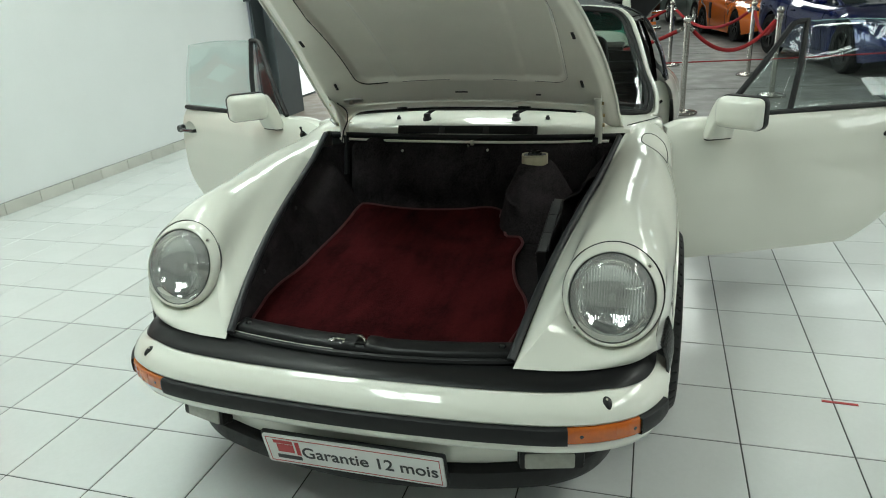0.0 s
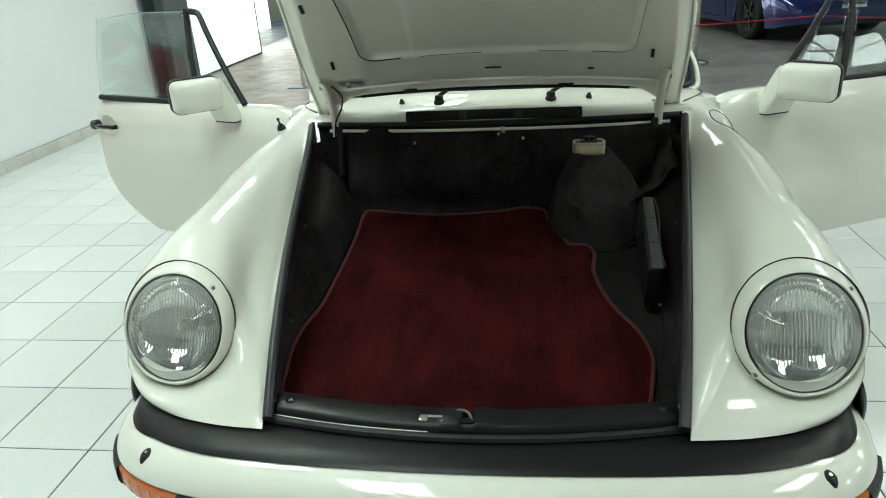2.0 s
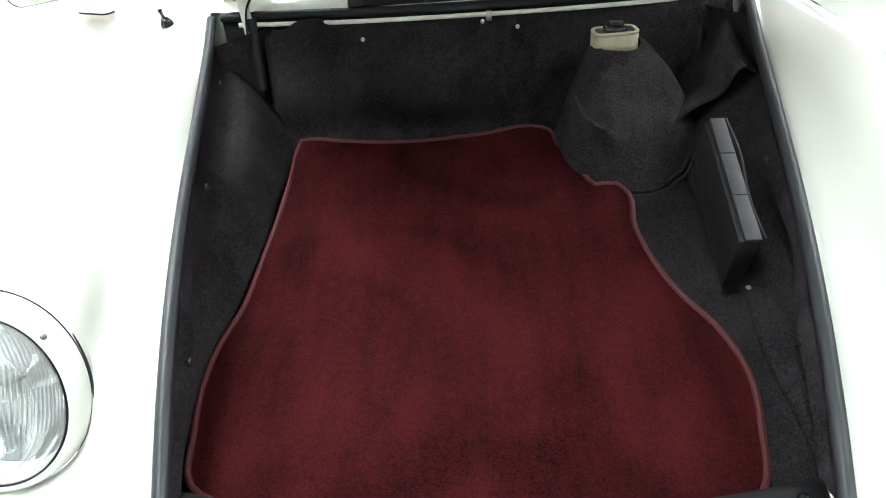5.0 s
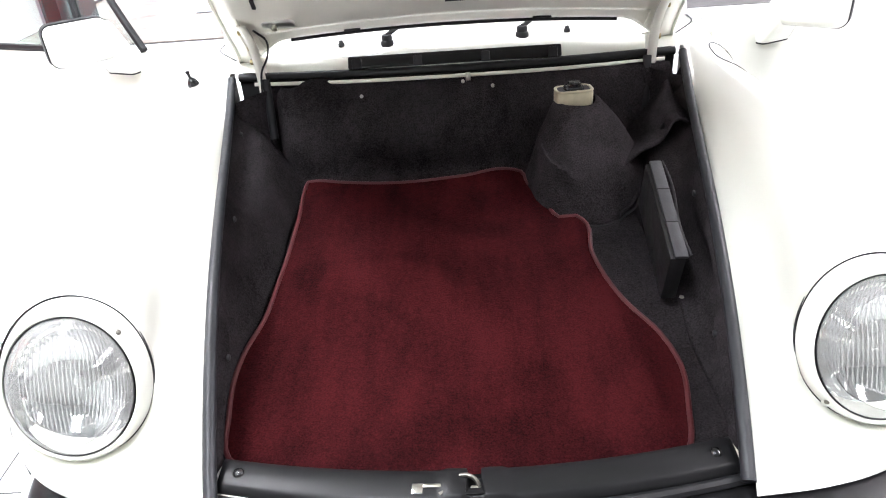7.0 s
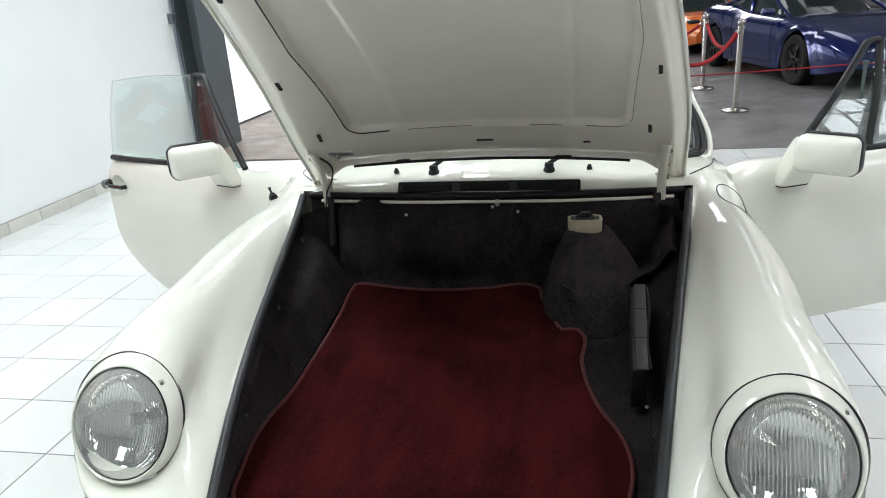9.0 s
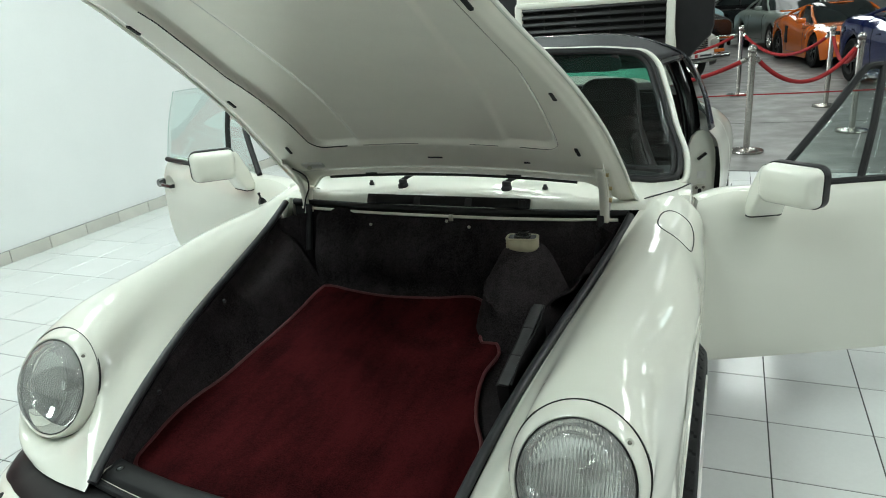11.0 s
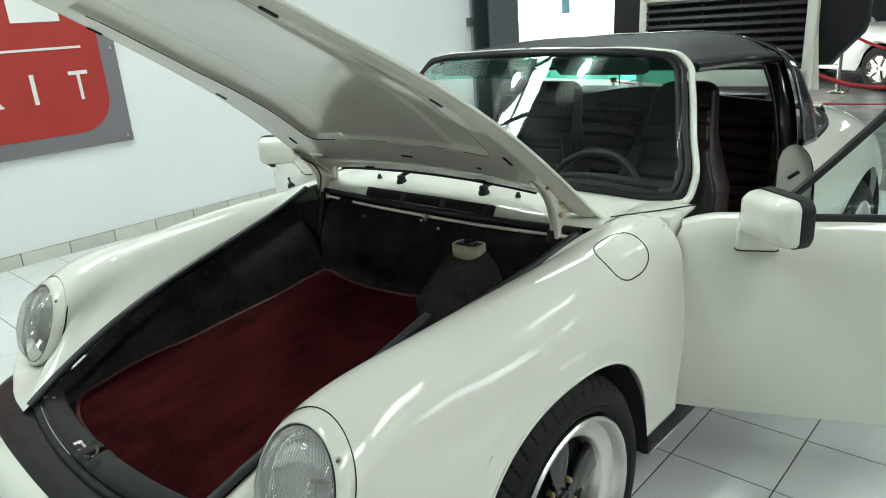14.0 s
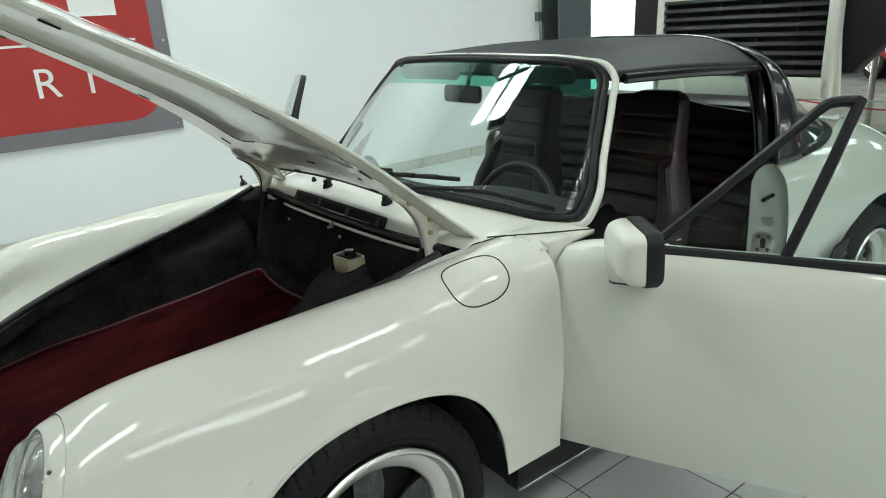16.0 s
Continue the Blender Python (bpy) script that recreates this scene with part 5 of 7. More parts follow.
part("screen_seal", tube_bm(centre + (loop - centre) * 0.982 + np.array((0, -0.005, 0.004)), 0.0095, 10, closed=True), RUBBER, screen, "black windscreen seal")
bot = spline([(-x, y, z) for x, y, z in reversed(HALF[1:5])] + HALF[:5], 40)
top = spline([(-x, y, z) for x, y, z in HALF[8:]][:-1] + list(reversed(HALF[8:])), 40)
mid = bot * 0.5 + top * 0.5
mid[:, 0] *= 1.045
pane = part("windscreen", grid_bm(patch([bot, mid, top], 20, 40)), TINTED, screen, "tinted windscreen glass", thick=0.004)
pane.visible_shadow = False
full = patch([bot, mid, top], 60, 40)
band = part("shade_band", grid_bm(full[46:59] + np.array((0, -0.003, 0.002))), SHADE_GLASS, screen, "green shade band of the windscreen")
band.visible_shadow = False

# ---- removable roof, roll-over bar, rear window
roof = part("roof_panel", grid_bm(patch([[(-0.59, 2.05, 1.272), (-0.46, 2.00, 1.318), (0, 1.940, 1.338), (0.46, 2.00, 1.318), (0.59, 2.05, 1.272)],
                                        [(-0.618, 2.42, 1.258), (-0.48, 2.42, 1.318), (0, 2.42, 1.352), (0.48, 2.42, 1.318), (0.618, 2.42, 1.258)],
                                        [(-0.630, 2.80, 1.232), (-0.48, 2.86, 1.298), (0, 2.91, 1.336), (0.48, 2.86, 1.298), (0.630, 2.80, 1.232)]], 36, 36), flip=True), VINYL, car, "black vinyl removable roof panel", thick=0.03)
HOOP = [[(0.772, 2.690, 0.895), (0.784, 2.77, 0.895), (0.776, 2.865, 0.893)], [(0.730, 2.740, 1.065), (0.732, 2.83, 1.070), (0.708, 2.915, 1.075)], [(0.638, 2.805, 1.225), (0.632, 2.885, 1.222), (0.588, 2.985, 1.210)],
        [(0.48, 2.850, 1.294), (0.47, 2.925, 1.288), (0.43, 3.030, 1.262)]]
hoop = HOOP + [[(0, 2.900, 1.332), (0, 2.97, 1.324), (0, 3.06, 1.292)]] + [[(-x, y, z) for x, y, z in sec] for sec in reversed(HOOP)]
b = part("roll_bar", grid_bm(patch(hoop, 80, 14), flip=False), SATIN, car, "satin black roll-over bar", thick=0.012)
for side in (1, -1):
    part("roof_rail", tube_bm(spline([(side * 0.600, 2.065, 1.256), (side * 0.622, 2.42, 1.243), (side * 0.634, 2.78, 1.218)], 14), 0.016, 8), GLOSS_BLACK, roof, "glossy black roof side seal")
    part("script_bar", box_bm((0.003, 0.10, 0.016), basis((side * 0.777, 2.80, 0.945), (side, 0, 0.25), (0, 1, 0), (-side * 0.25, 0, 1)), 0.001), CHROME, b, "plain bright bar in place of the script")
    for k in range(3):
        part("louvre", tube_bm([(side * 0.7595, 2.762 + 0.022 * k, 0.99), (side * 0.7355, 2.785 + 0.022 * k, 1.07), (side * 0.690, 2.815 + 0.022 * k, 1.155)], 0.003, 6), GLOSS_BLACK, b)
BACK_LOW = [(0.772, 2.880, 0.900), (0.745, 3.10, 0.915), (0.66, 3.31, 0.935), (0.42, 3.46, 0.955), (0, 3.52, 0.965)]
BACK_TOP = [(0.580, 2.995, 1.206), (0.555, 3.015, 1.225), (0.48, 3.03, 1.250), (0.27, 3.05, 1.274), (0, 3.06, 1.283)]
low = spline([(-x, y, z) for x, y, z in BACK_LOW[:-1]] + list(reversed(BACK_LOW)), 60)
hig = spline([(-x, y, z) for x, y, z in BACK_TOP[:-1]] + list(reversed(BACK_TOP)), 60)
mid = low * 0.5 + hig * 0.5
mid[:, 1] += 0.03
rw = part("rear_window", grid_bm(patch([low, mid, hig], 16, 60)), TINTED, car, "wrap-around tinted rear window", thick=0.004)
rw.visible_shadow = False
part("rear_seal", tube_bm(low, 0.014, 8), RUBBER, rw, "black rear window seal")

# ---- rear body
YR, ZR, RR = 3.40, 0.31, 0.36


def rear_side(side):
    sec = []
    for y, mid in ((2.705, [(0.772, 0.892), (0.800, 0.86), (0.826, 0.76), (0.830, 0.60)]), (2.88, [(0.778, 0.902), (0.812, 0.868), (0.842, 0.775), (0.850, 0.60)]),
                   (3.12, [(0.735, 0.918), (0.800, 0.888), (0.858, 0.79), (0.872, 0.66)]), (3.43, [(0.65, 0.940), (0.760, 0.900), (0.856, 0.81), (0.880, 0.71)]),
                   (3.80, [(0.50, 0.90), (0.66, 0.855), (0.80, 0.76), (0.850, 0.62)]), (4.16, [(0.40, 0.72), (0.55, 0.69), (0.70, 0.62), (0.74, 0.50)])):
        sec.append([(x, y, z) for x, z in mid] + [(0.82, y, 0.3)])
    sec = np.array(sec, float)
    ctrl = [spline(sec[:, j], 301) for j in range(5)]
    key = np.linspace(0, 1, 301)
    rows = []
    for t in np.linspace(0, 1, 90):
        s = np.array([[np.interp(t, key, c[:, k]) for k in range(3)] for c in ctrl])
        y = s[3, 1]
        d = abs(y - YR)
        zb = ZR + math.sqrt(RR * RR - d * d) if d < RR else 0.29
        s[4] = (np.interp(zb, (0.29, 0.67), (0.81, 0.878)), y, zb)
        s[3, 2] = max(s[3, 2], zb + 0.05)
        row = spline(s, 26)
        rows.append(np.vstack([row, row[-1] + (-0.025, 0, 0.0)]))
    return mirror(np.array(rows), side)


for side in (1, -1):
    rq = part("rear_wing", grid_bm(rear_side(side), flip=side > 0), PAINT, car, "white rear wing")
    arch = [[(side * x, YR + 0.365 * math.cos(a), ZR + 0.365 * math.sin(a)) for x in (0.865, 0.7, 0.5)] for a in np.linspace(-0.2, math.pi + 0.2, 20)]
    part("wheel_arch", grid_bm(np.array(arch), flip=side < 0), RUBBER, rq, "black wheel arch liner")
    part("stone_guard", grid_bm(patch([[(side * 0.858, 2.875, 0.30), (side * 0.862, 2.975, 0.30), (side * 0.864, 3.040, 0.33)], [(side * 0.872, 2.905, 0.42), (side * 0.876, 2.985, 0.43), (side * 0.878, 3.060, 0.45)], [(side * 0.877, 2.995, 0.54), (side * 0.880, 3.045, 0.55), (side * 0.882, 3.100, 0.545)]], 10, 8), flip=side < 0), RUBBER, rq, "black stone guard", thick=0.004)
    # door jamb: a rounded white panel with latch and striker
    jx = Vector((side, 0.50, 0)).normalized()
    jn = Vector((side * 0.50, -1.0, 0)).normalized()
    jo = Vector((side * 0.690, 2.690, 0.295))
    jb = slab_bm([(0, 0), (0.112, 0.0), (0.128, 0.25), (0.134, 0.42), (0.130, 0.49), (0.116, 0.545), (0.094, 0.582), (0.066, 0.598), (0.038, 0.592), (0.014, 0.570), (0.0, 0.53)], 0.02, basis(jo, jx, (0, 0, 1), jn) @ pose(0, 0, -0.02), None, 0.004)
    jm = part("door_jamb", jb, PAINT, rq, "white door jamb")

    def on_jamb(u, z):
        return basis(jo + jx * u + Vector((0, 0, z)) + jn * 0.002, jx, (0, 0, 1), jn)

    part("latch", box_bm((0.050, 0.014, 0.016), on_jamb(0.060, 0.475) @ pose(0, 0, 0.006, 0, 0, 35), 0.004), GLOSS_BLACK, jm, "black lock lever")
    part("data_label", box_bm((0.044, 0.034, 0.002), on_jamb(0.066, 0.385), 0), ALLOY, jm, "silver label")
    plate_s = part("striker", slab_bm(rounded(0.072, 0.086, 0.030), 0.008, on_jamb(0.055, 0.300), None, 0.003), STEEL, jm, "steel striker plate")
    for u, z in ((0.038, 0.325), (0.072, 0.325), (0.038, 0.275), (0.072, 0.275)):
        part("bolt", lathe_bm([(0.007, 0.0), (0.007, 0.004), (0.0, 0.005)], 12, on_jamb(u, z) @ pose(0, 0, 0.008)), SCREW, plate_s)
    part("striker_slot", slab_bm(rounded(0.018, 0.040, 0.008), 0.002, on_jamb(0.055, 0.300) @ pose(0, 0, 0.0085)), DARK, plate_s)
    sill = bmesh.new()
    box_bm((0.07, 1.36, 0.085), pose(side * 0.765, 2.06, 0.245), 0.015, sill)
    st = part("sill", sill, RUBBER, car, "black rocker cover with bright strips")
    for z in (0.216,):
        part("bright_strip", box_bm((0.006, 1.35, 0.007), pose(side * 0.801, 2.06, z), 0.002), CHROME, st)
    part("entry_sill", box_bm((0.11, 1.16, 0.07), pose(side * 0.70, 2.12, 0.33), 0.01), PAINT, car, "white painted door sill")
    part("a_post", box_bm((0.06, 0.10, 0.60), pose(side * 0.735, 1.60, 0.59), 0.012), PAINT, car, "white door hinge post")

deck = patch([[(-0.62, 3.48, 0.945), (0, 3.53, 0.962), (0.62, 3.48, 0.945)], [(-0.60, 3.60, 0.94), (0, 3.62, 0.955), (0.60, 3.60, 0.94)]], 4, 20)
part("rear_deck", grid_bm(deck, flip=True), PAINT, car, thick=0.01)
part("engine_bay", box_bm((1.1, 0.75, 0.4), pose(0, 4.0, 0.55), 0.02), DARK, car, "dark engine bay")
part("rear_bumper", grid_bm(np.array([[(x, 4.30 - 0.12 * (x / 0.8) ** 4 + d, z) for x in np.linspace(-0.8, 0.8, 30)] for d, z in ((-0.06, 0.52), (0.0, 0.50), (0.015, 0.44), (0.0, 0.38), (-0.06, 0.36))])), PAINT, car, "white rear bumper")

# ---- raised engine lid with the black tail
tail_m = basis((0.065, 3.60, 1.0), (1, 0, 0), (0, 0.05, 1), (0, -1, 0.05))
elid = part("engine_lid", slab_bm([(-0.50, 0.0), (0.50, 0.0), (0.47, 0.30), (0.465, 0.55), (-0.465, 0.55), (-0.47, 0.30)], 0.03, tail_m @ pose(0, 0, -0.04), None, 0.008), PAINT, car, "raised white engine lid")
part("tail_spoiler", slab_bm([(-0.53, 0.12), (-0.57, 0.17), (-0.66, 0.27), (-0.675, 0.32), (-0.675, 0.62), (0.675, 0.62), (0.675, 0.32), (0.66, 0.27), (0.57, 0.17), (0.53, 0.12)], 0.09, tail_m @ pose(0, 0, -0.135), None, 0.02), RUBBER, elid, "black rubber tail spoiler")
fr = bmesh.new()
for w, h, x, y in ((0.93, 0.10, 0, 0.055), (0.05, 0.50, -0.445, 0.25), (0.05, 0.50, 0.445, 0.25), (0.93, 0.04, 0, 0.49)):
    box_bm((w, h, 0.05), tail_m @ pose(x, y, 0.0), 0.012, fr)
part("grille_frame", fr, PAINT, elid)
part("grille_back", box_bm((0.86, 0.40, 0.012), tail_m @ pose(0, 0.30, -0.004), 0), DARK, elid)
for k in range(9):
    part("grille_slat", box_bm((0.845, 0.024, 0.012), tail_m @ pose(0, 0.125 + k * 0.0425, 0.018) @ pose(0, 0, 0, -30, 0, 0), 0.003), PLASTIC, elid)
for x in (-0.29, -0.1, 0.1, 0.29):
    part("grille_rib", box_bm((0.012, 0.38, 0.012), tail_m @ pose(x, 0.30, 0.010), 0.002), PLASTIC, elid)

# ---- cabin
part("cabin_floor", box_bm((1.36, 1.9, 0.06), pose(0, 2.35, 0.26), 0.01), DARK, car)
part("firewall", box_bm((1.30, 0.04, 0.62), pose(0, 1.56, 0.58), 0), DARK, car)
part("tunnel", box_bm((0.22, 1.5, 0.20), pose(0, 2.3, 0.38), 0.05), LEATHER, car)
dash_rows = []
for x in np.linspace(-0.68, 0.68, 30):
    by, bz = base_line(x * 0.95)
    bin_h = 0.035 * math.exp(-((x - 0.36) / 0.2) ** 2)
    dash_rows.append(spline([(x, by + 0.015, bz - 0.022), (x, by + 0.10, bz - 0.030), (x, by + 0.21, 0.905 + bin_h), (x, by + 0.235, 0.885 + bin_h * 0.5), (x, by + 0.23, 0.78), (x, by + 0.19, 0.66)], 16))
dash = part("dashboard", grid_bm(np.array(dash_rows), flip=True), DASH, car, "black dashboard")
part("dash_trim", tube_bm([(x, base_line(x * 0.95)[0] + 0.236, 0.80) for x in np.linspace(-0.6, 0.6, 20)], 0.006, 6), ALLOY, dash)
sw = basis((0.355, 1.795, 0.815), (1, 0, 0), (0, 0.36, 0.933), (0, 0.933, -0.36))
wheel_rim = part("steering_wheel", tube_bm([tuple(sw @ Vector((0.19 * math.cos(a), 0.19 * math.sin(a), 0))) for a in np.linspace(0, 2 * math.pi, 48, endpoint=False)], 0.013, 10, closed=True), LEATHER, car, "black leather steering wheel")
hub = lathe_bm([(0.0, -0.02), (0.055, -0.018), (0.065, 0.0), (0.05, 0.05)], 24, sw)
for a in (-20, 200, 250, 290):
    tube_bm([tuple(sw @ Vector((0.05 * math.cos(radians(a)), 0.05 * math.sin(radians(a)), 0.0))), tuple(sw @ Vector((0.185 * math.cos(radians(a)), 0.185 * math.sin(radians(a)), 0.0)))], 0.012, 8, bm=hub)
part("hub", hub, PLASTIC, wheel_rim)
part("column_shroud", tube_bm([(0.355, 1.785, 0.812), (0.355, 1.66, 0.765)], 0.045, 12), PLASTIC, wheel_rim)


def seat(x):
    """High-backed seat: pleated centre between bolsters, pleated head part."""
    rows, n = 170, 64
    a = np.linspace(0, 2 * math.pi, n, endpoint=False)
    u = np.sign(np.cos(a)) * np.abs(np.cos(a)) ** 0.62
    v = np.sign(np.sin(a)) * np.abs(np.sin(a)) ** 0.55
    front = np.clip((-v - 0.3) / 0.4, 0, 1)
    seams = (0.16, 0.27, 0.38, 0.49, 0.60, 0.70, 0.785, 0.875)
    back = []
    for t in np.linspace(0, 1, rows):
        z, y = 0.42 + 0.73 * t, 2.36 + 0.26 * t
        w = float(np.interp(t, (0, 0.25, 0.45, 0.60, 0.72, 0.90, 0.96, 0.985, 1.0), (0.25, 0.255, 0.240, 0.192, 0.156, 0.136, 0.126, 0.108, 0.080)))
        d = float(np.interp(t, (0, 0.3, 0.75, 0.95, 1.0), (0.075, 0.065, 0.058, 0.045, 0.022)))
        low = min(1.0, max(0.0, (0.70 - t) / 0.05))
        groove = sum(math.exp(-((t - s) / 0.007) ** 2) for s in seams)
        swell = 0.010 * math.exp(-((t - 0.67) / 0.03) ** 2)
        inner = np.clip((0.68 + 0.25 * (1 - low) - np.abs(u)) / 0.06, 0, 1)
        bolster = 0.030 * low * np.clip((np.abs(u) - 0.60) / 0.12, 0, 1)
        welt = 0.010 * np.exp(-((np.abs(u) - 0.64) / 0.03) ** 2) * low
        push = front * (bolster + inner * (swell - 0.006 * groove) - welt)
        back.append(np.stack([x + w * u, y + d * v - push - 0.012 * front * np.abs(u) ** 2, z + 0 * a], 1))
    shell = grid_bm(np.array(back), close_v=True)
    shell.verts.ensure_lookup_table()
    shell.faces.new([shell.verts[(rows - 1) * n + k] for k in range(n)])
    bmesh.ops.recalc_face_normals(shell, faces=shell.faces[:])
    s = part("seat", shell, LEATHER, car, "dark brown leather high-backed seat")
    for side in (1, -1):
        k = int(np.argmin(np.abs(u - side * 0.93) + (v > 0)))
        part("piping", tube_bm([tuple(r[k]) for r in back[4:-6:4]], 0.0045, 6), LEATHER, s)
    part("cushion", box_bm((0.50, 0.50, 0.14), pose(x, 2.15, 0.42, 8, 0, 0), 0.05, seg=4), LEATHER, s)
    return s


seat(0.335)
seat(-0.310)
back_m = basis((0, 2.905, 0.76), (1, 0, 0), (0, 0.208, 0.978), (0, -0.978, 0.208))
crown = [(x, 0.335 - 0.035 * (abs(x) / 0.32) ** 1.8 if abs(x) < 0.32 else 0.30 - 0.03 * (abs(x) - 0.32) / 0.32) for x in np.linspace(0.64, -0.64, 41)]
rb = part("rear_bulkhead", slab_bm([(-0.64, -0.36), (0.64, -0.36)] + crown, 0.05, back_m @ pose(0, 0, -0.025), None, 0.012), LEATHER, car, "dark brown pleated rear seat back")
for side in (1, -1):
    for k in range(7):
        y, z = 2.845 + 0.0132 * k, 0.576 + 0.062 * k
        part("pleat", tube_bm([(side * 0.60, y, z), (side * 0.04, y - 0.006, z)], 0.032, 14), LEATHER, rb)
    part("speaker_grille", lathe_bm([(0.0, 0.006), (0.072, 0.005), (0.080, 0.008), (0.086, 0.0)], 28, back_m @ pose(side * 0.21, 0.232, 0.025) @ Matrix.Diagonal((1, 0.38, 1, 1))), PLASTIC, rb, "oval black speaker grille")
part("parcel_shelf", box_bm((1.06, 0.24, 0.03), pose(0, 3.09, 1.045, 2, 0, 0), 0.01), LEATHER, rb)
mir = part("interior_mirror", slab_bm(rounded(0.20, 0.062, 0.02), 0.022, basis((0.015, 1.905, 1.205), (1, 0, 0), (0, 0.1, 1), (0, -1, 0.1)), None, 0.008), PLASTIC, car, "black interior mirror")
part("mirror_stem", tube_bm([(0.015, 1.915, 1.21), (0.01, 1.945, 1.30)], 0.007, 8), PLASTIC, mir)
for x in (-0.28, 0.30):
    part("sun_visor", slab_bm(rounded(0.36, 0.062, 0.025), 0.02, basis((x, 1.975, 1.276), (1, 0.03, 0), (0, -0.30, 0.9), (0, -0.9, -0.30)), None, 0.008), PLASTIC, car, "dark sun visor")
part("headlining", box_bm((1.08, 0.95, 0.012), pose(0, 2.50, 1.262), 0.0), DARK, car)
for side in (1, -1):
    part("inner_pillar", tube_bm(spline([(side * 0.690, 2.765, 0.60), (side * 0.690, 2.775, 0.90), (side * 0.650, 2.805, 1.08), (side * 0.585, 2.850, 1.215)], 16), 0.042, 12), GLOSS_BLACK, car, "black inner roll-over bar lining")


# ---- doors, standing open
def door(side, open_deg, mirror_d, mirror_z, light):
    """light: where the quarter light's foot, top corner, top end and divider foot stand along the door."""
    a = radians(open_deg)
    hx, hy = side * 0.778, 1.553
    dv = np.array((side * math.sin(a), math.cos(a), 0))
    nv = np.array((side * math.cos(a), -math.sin(a), 0))
    LEN = 1.12

    def at(d, n, z):
        return np.array((hx, hy, 0)) + dv * d + nv * n + np.array((0, 0, z))

    zs = [0.290, 0.36, 0.46, 0.58, 0.70, 0.79, 0.845, 0.872, 0.885]
    ns = [0.000, 0.015, 0.027, 0.034, 0.032, 0.022, 0.006, -0.006, -0.018]
    rows = []
    for z in np.linspace(0.290, 0.885, 34):
        n = np.interp(z, zs, ns)
        end = LEN - 0.24 * max(0.0, (0.58 - z) / 0.29) ** 2.2 - 0.03 * max(0.0, (z - 0.80) / 0.085) ** 2
        start = 0.0 + 0.02 * max(0.0, (z - 0.85) / 0.035)
        ds = np.linspace(start, end, 46)
        rows.append([at(d, n - 0.022 * ((d - 0.45) / 0.6) ** 2 + 0.004, z - 0.035 * max(0.0, 1 - d / 0.14) ** 2 * ((z - 0.29) / 0.6)) for d in ds])
    rows = np.array(rows)
    dr = part("door", grid_bm(rows, flip=side > 0), PAINT, car, "white door standing wide open")
    back = rows - nv * 0.05
    part("door_edge", grid_bm(np.array([rows[:, -1], (rows[:, -1] + back[:, -1]) / 2, back[:, -1]]), flip=side < 0), PAINT, dr)
    part("door_bottom", grid_bm(np.array([rows[0], back[0]]), flip=side > 0), PAINT, dr)
    part("door_front", grid_bm(np.array([rows[:, 0], back[:, 0] + dv * 0.01]), flip=side > 0), PAINT, dr)
    part("inner_panel", grid_bm(back[:-2], flip=side < 0), LEATHER, dr, "dark brown door lining", thick=0.02)
    part("door_top", grid_bm(np.array([rows[-1], rows[-1] - nv * 0.012 + np.array((0, 0, 0.004)), back[-1] + np.array((0, 0, 0.005)), back[-1] - nv * 0.024 - np.array((0, 0, 0.004))]), flip=side > 0), PAINT, dr)
    # belt seal and window frame
    part("belt_seal", tube_bm([at(d, -0.022, 0.889) for d in np.linspace(mirror_d + 0.02, LEN - 0.035, 20)], 0.0125, 8), RUBBER, dr, "black belt seal")
    qa, qb, qc, qd = light
    A, B, C = at(qa, -0.03, 0.895), at(qb, -0.150, 1.226), at(qc, -0.160, 1.233)
    D = at(qd, -0.03, 0.895)
    frame_bm = tube_bm([A + (B - A) * t + nv * 0.010 * math.sin(math.pi * t) for t in np.linspace(0, 0.96, 14)] + [B + (C - B) * 0.06 + np.array((0, 0, 0.001)), B + (C - B) * 0.2 + np.array((0, 0, 0.003)), (B + C) / 2 + np.array((0, 0, 0.004)), C], 0.0125, 8)
    part("quarter_frame", frame_bm, RUBBER, dr, "black quarter light frame")
    part("divider", tube_bm([C + np.array((0, 0, 0.006)), (C + D) / 2 + nv * 0.010, D], 0.0135, 8, flat=0.9), RUBBER, dr, "black window divider")
    q = patch([[A, (A + B) / 2 + nv * 0.010, B], [D * 0.98 + A * 0.02, (C + D) / 2 + nv * 0.010, C]], 6, 10)
    g = part("quarter_glass", grid_bm(q), SIDE_GLASS, dr, "tinted quarter light", thick=0.003)
    g.visible_shadow = False
    E, F = at(LEN - 0.03, -0.03, 0.895), at(LEN + 0.06, -0.165, 1.205)
    gl = patch([[D, (C + D) / 2 + nv * 0.010, C], [at(0.82, -0.03, 0.895), at(0.88, -0.085, 1.07), at(0.92, -0.163, 1.228)], [E, (E + F) / 2 + nv * 0.010, F]], 16, 12)
    g = part("door_glass", grid_bm(gl), SIDE_GLASS, dr, "raised pale green door glass", thick=0.004)
    g.visible_shadow = False
    part("glass_edge", tube_bm(np.vstack([gl[:, -1], gl[-1, ::-1]]), 0.0022, 6), GLASS_EDGE, g, "greenish ground edge of the glass")
    mark = q[3, 8] + (q[3, 9] - q[3, 8]) * 0.3 + nv * 0.004
    up_q = Vector(q[3, 8] - q[3, 6]).normalized()
    for k, w in enumerate((0.007, 0.013, 0.010)):
        part("etched_mark", box_bm((w, 0.0022, 0.0006), basis(mark - np.array(up_q) * 0.005 * k, dv, up_q, nv), 0), PLATE_WHITE, dr, smooth=False)
    # mirror
    ax = (dv * 0.50 + nv * 0.866)
    fr_ = (-dv * 0.866 + nv * 0.50)
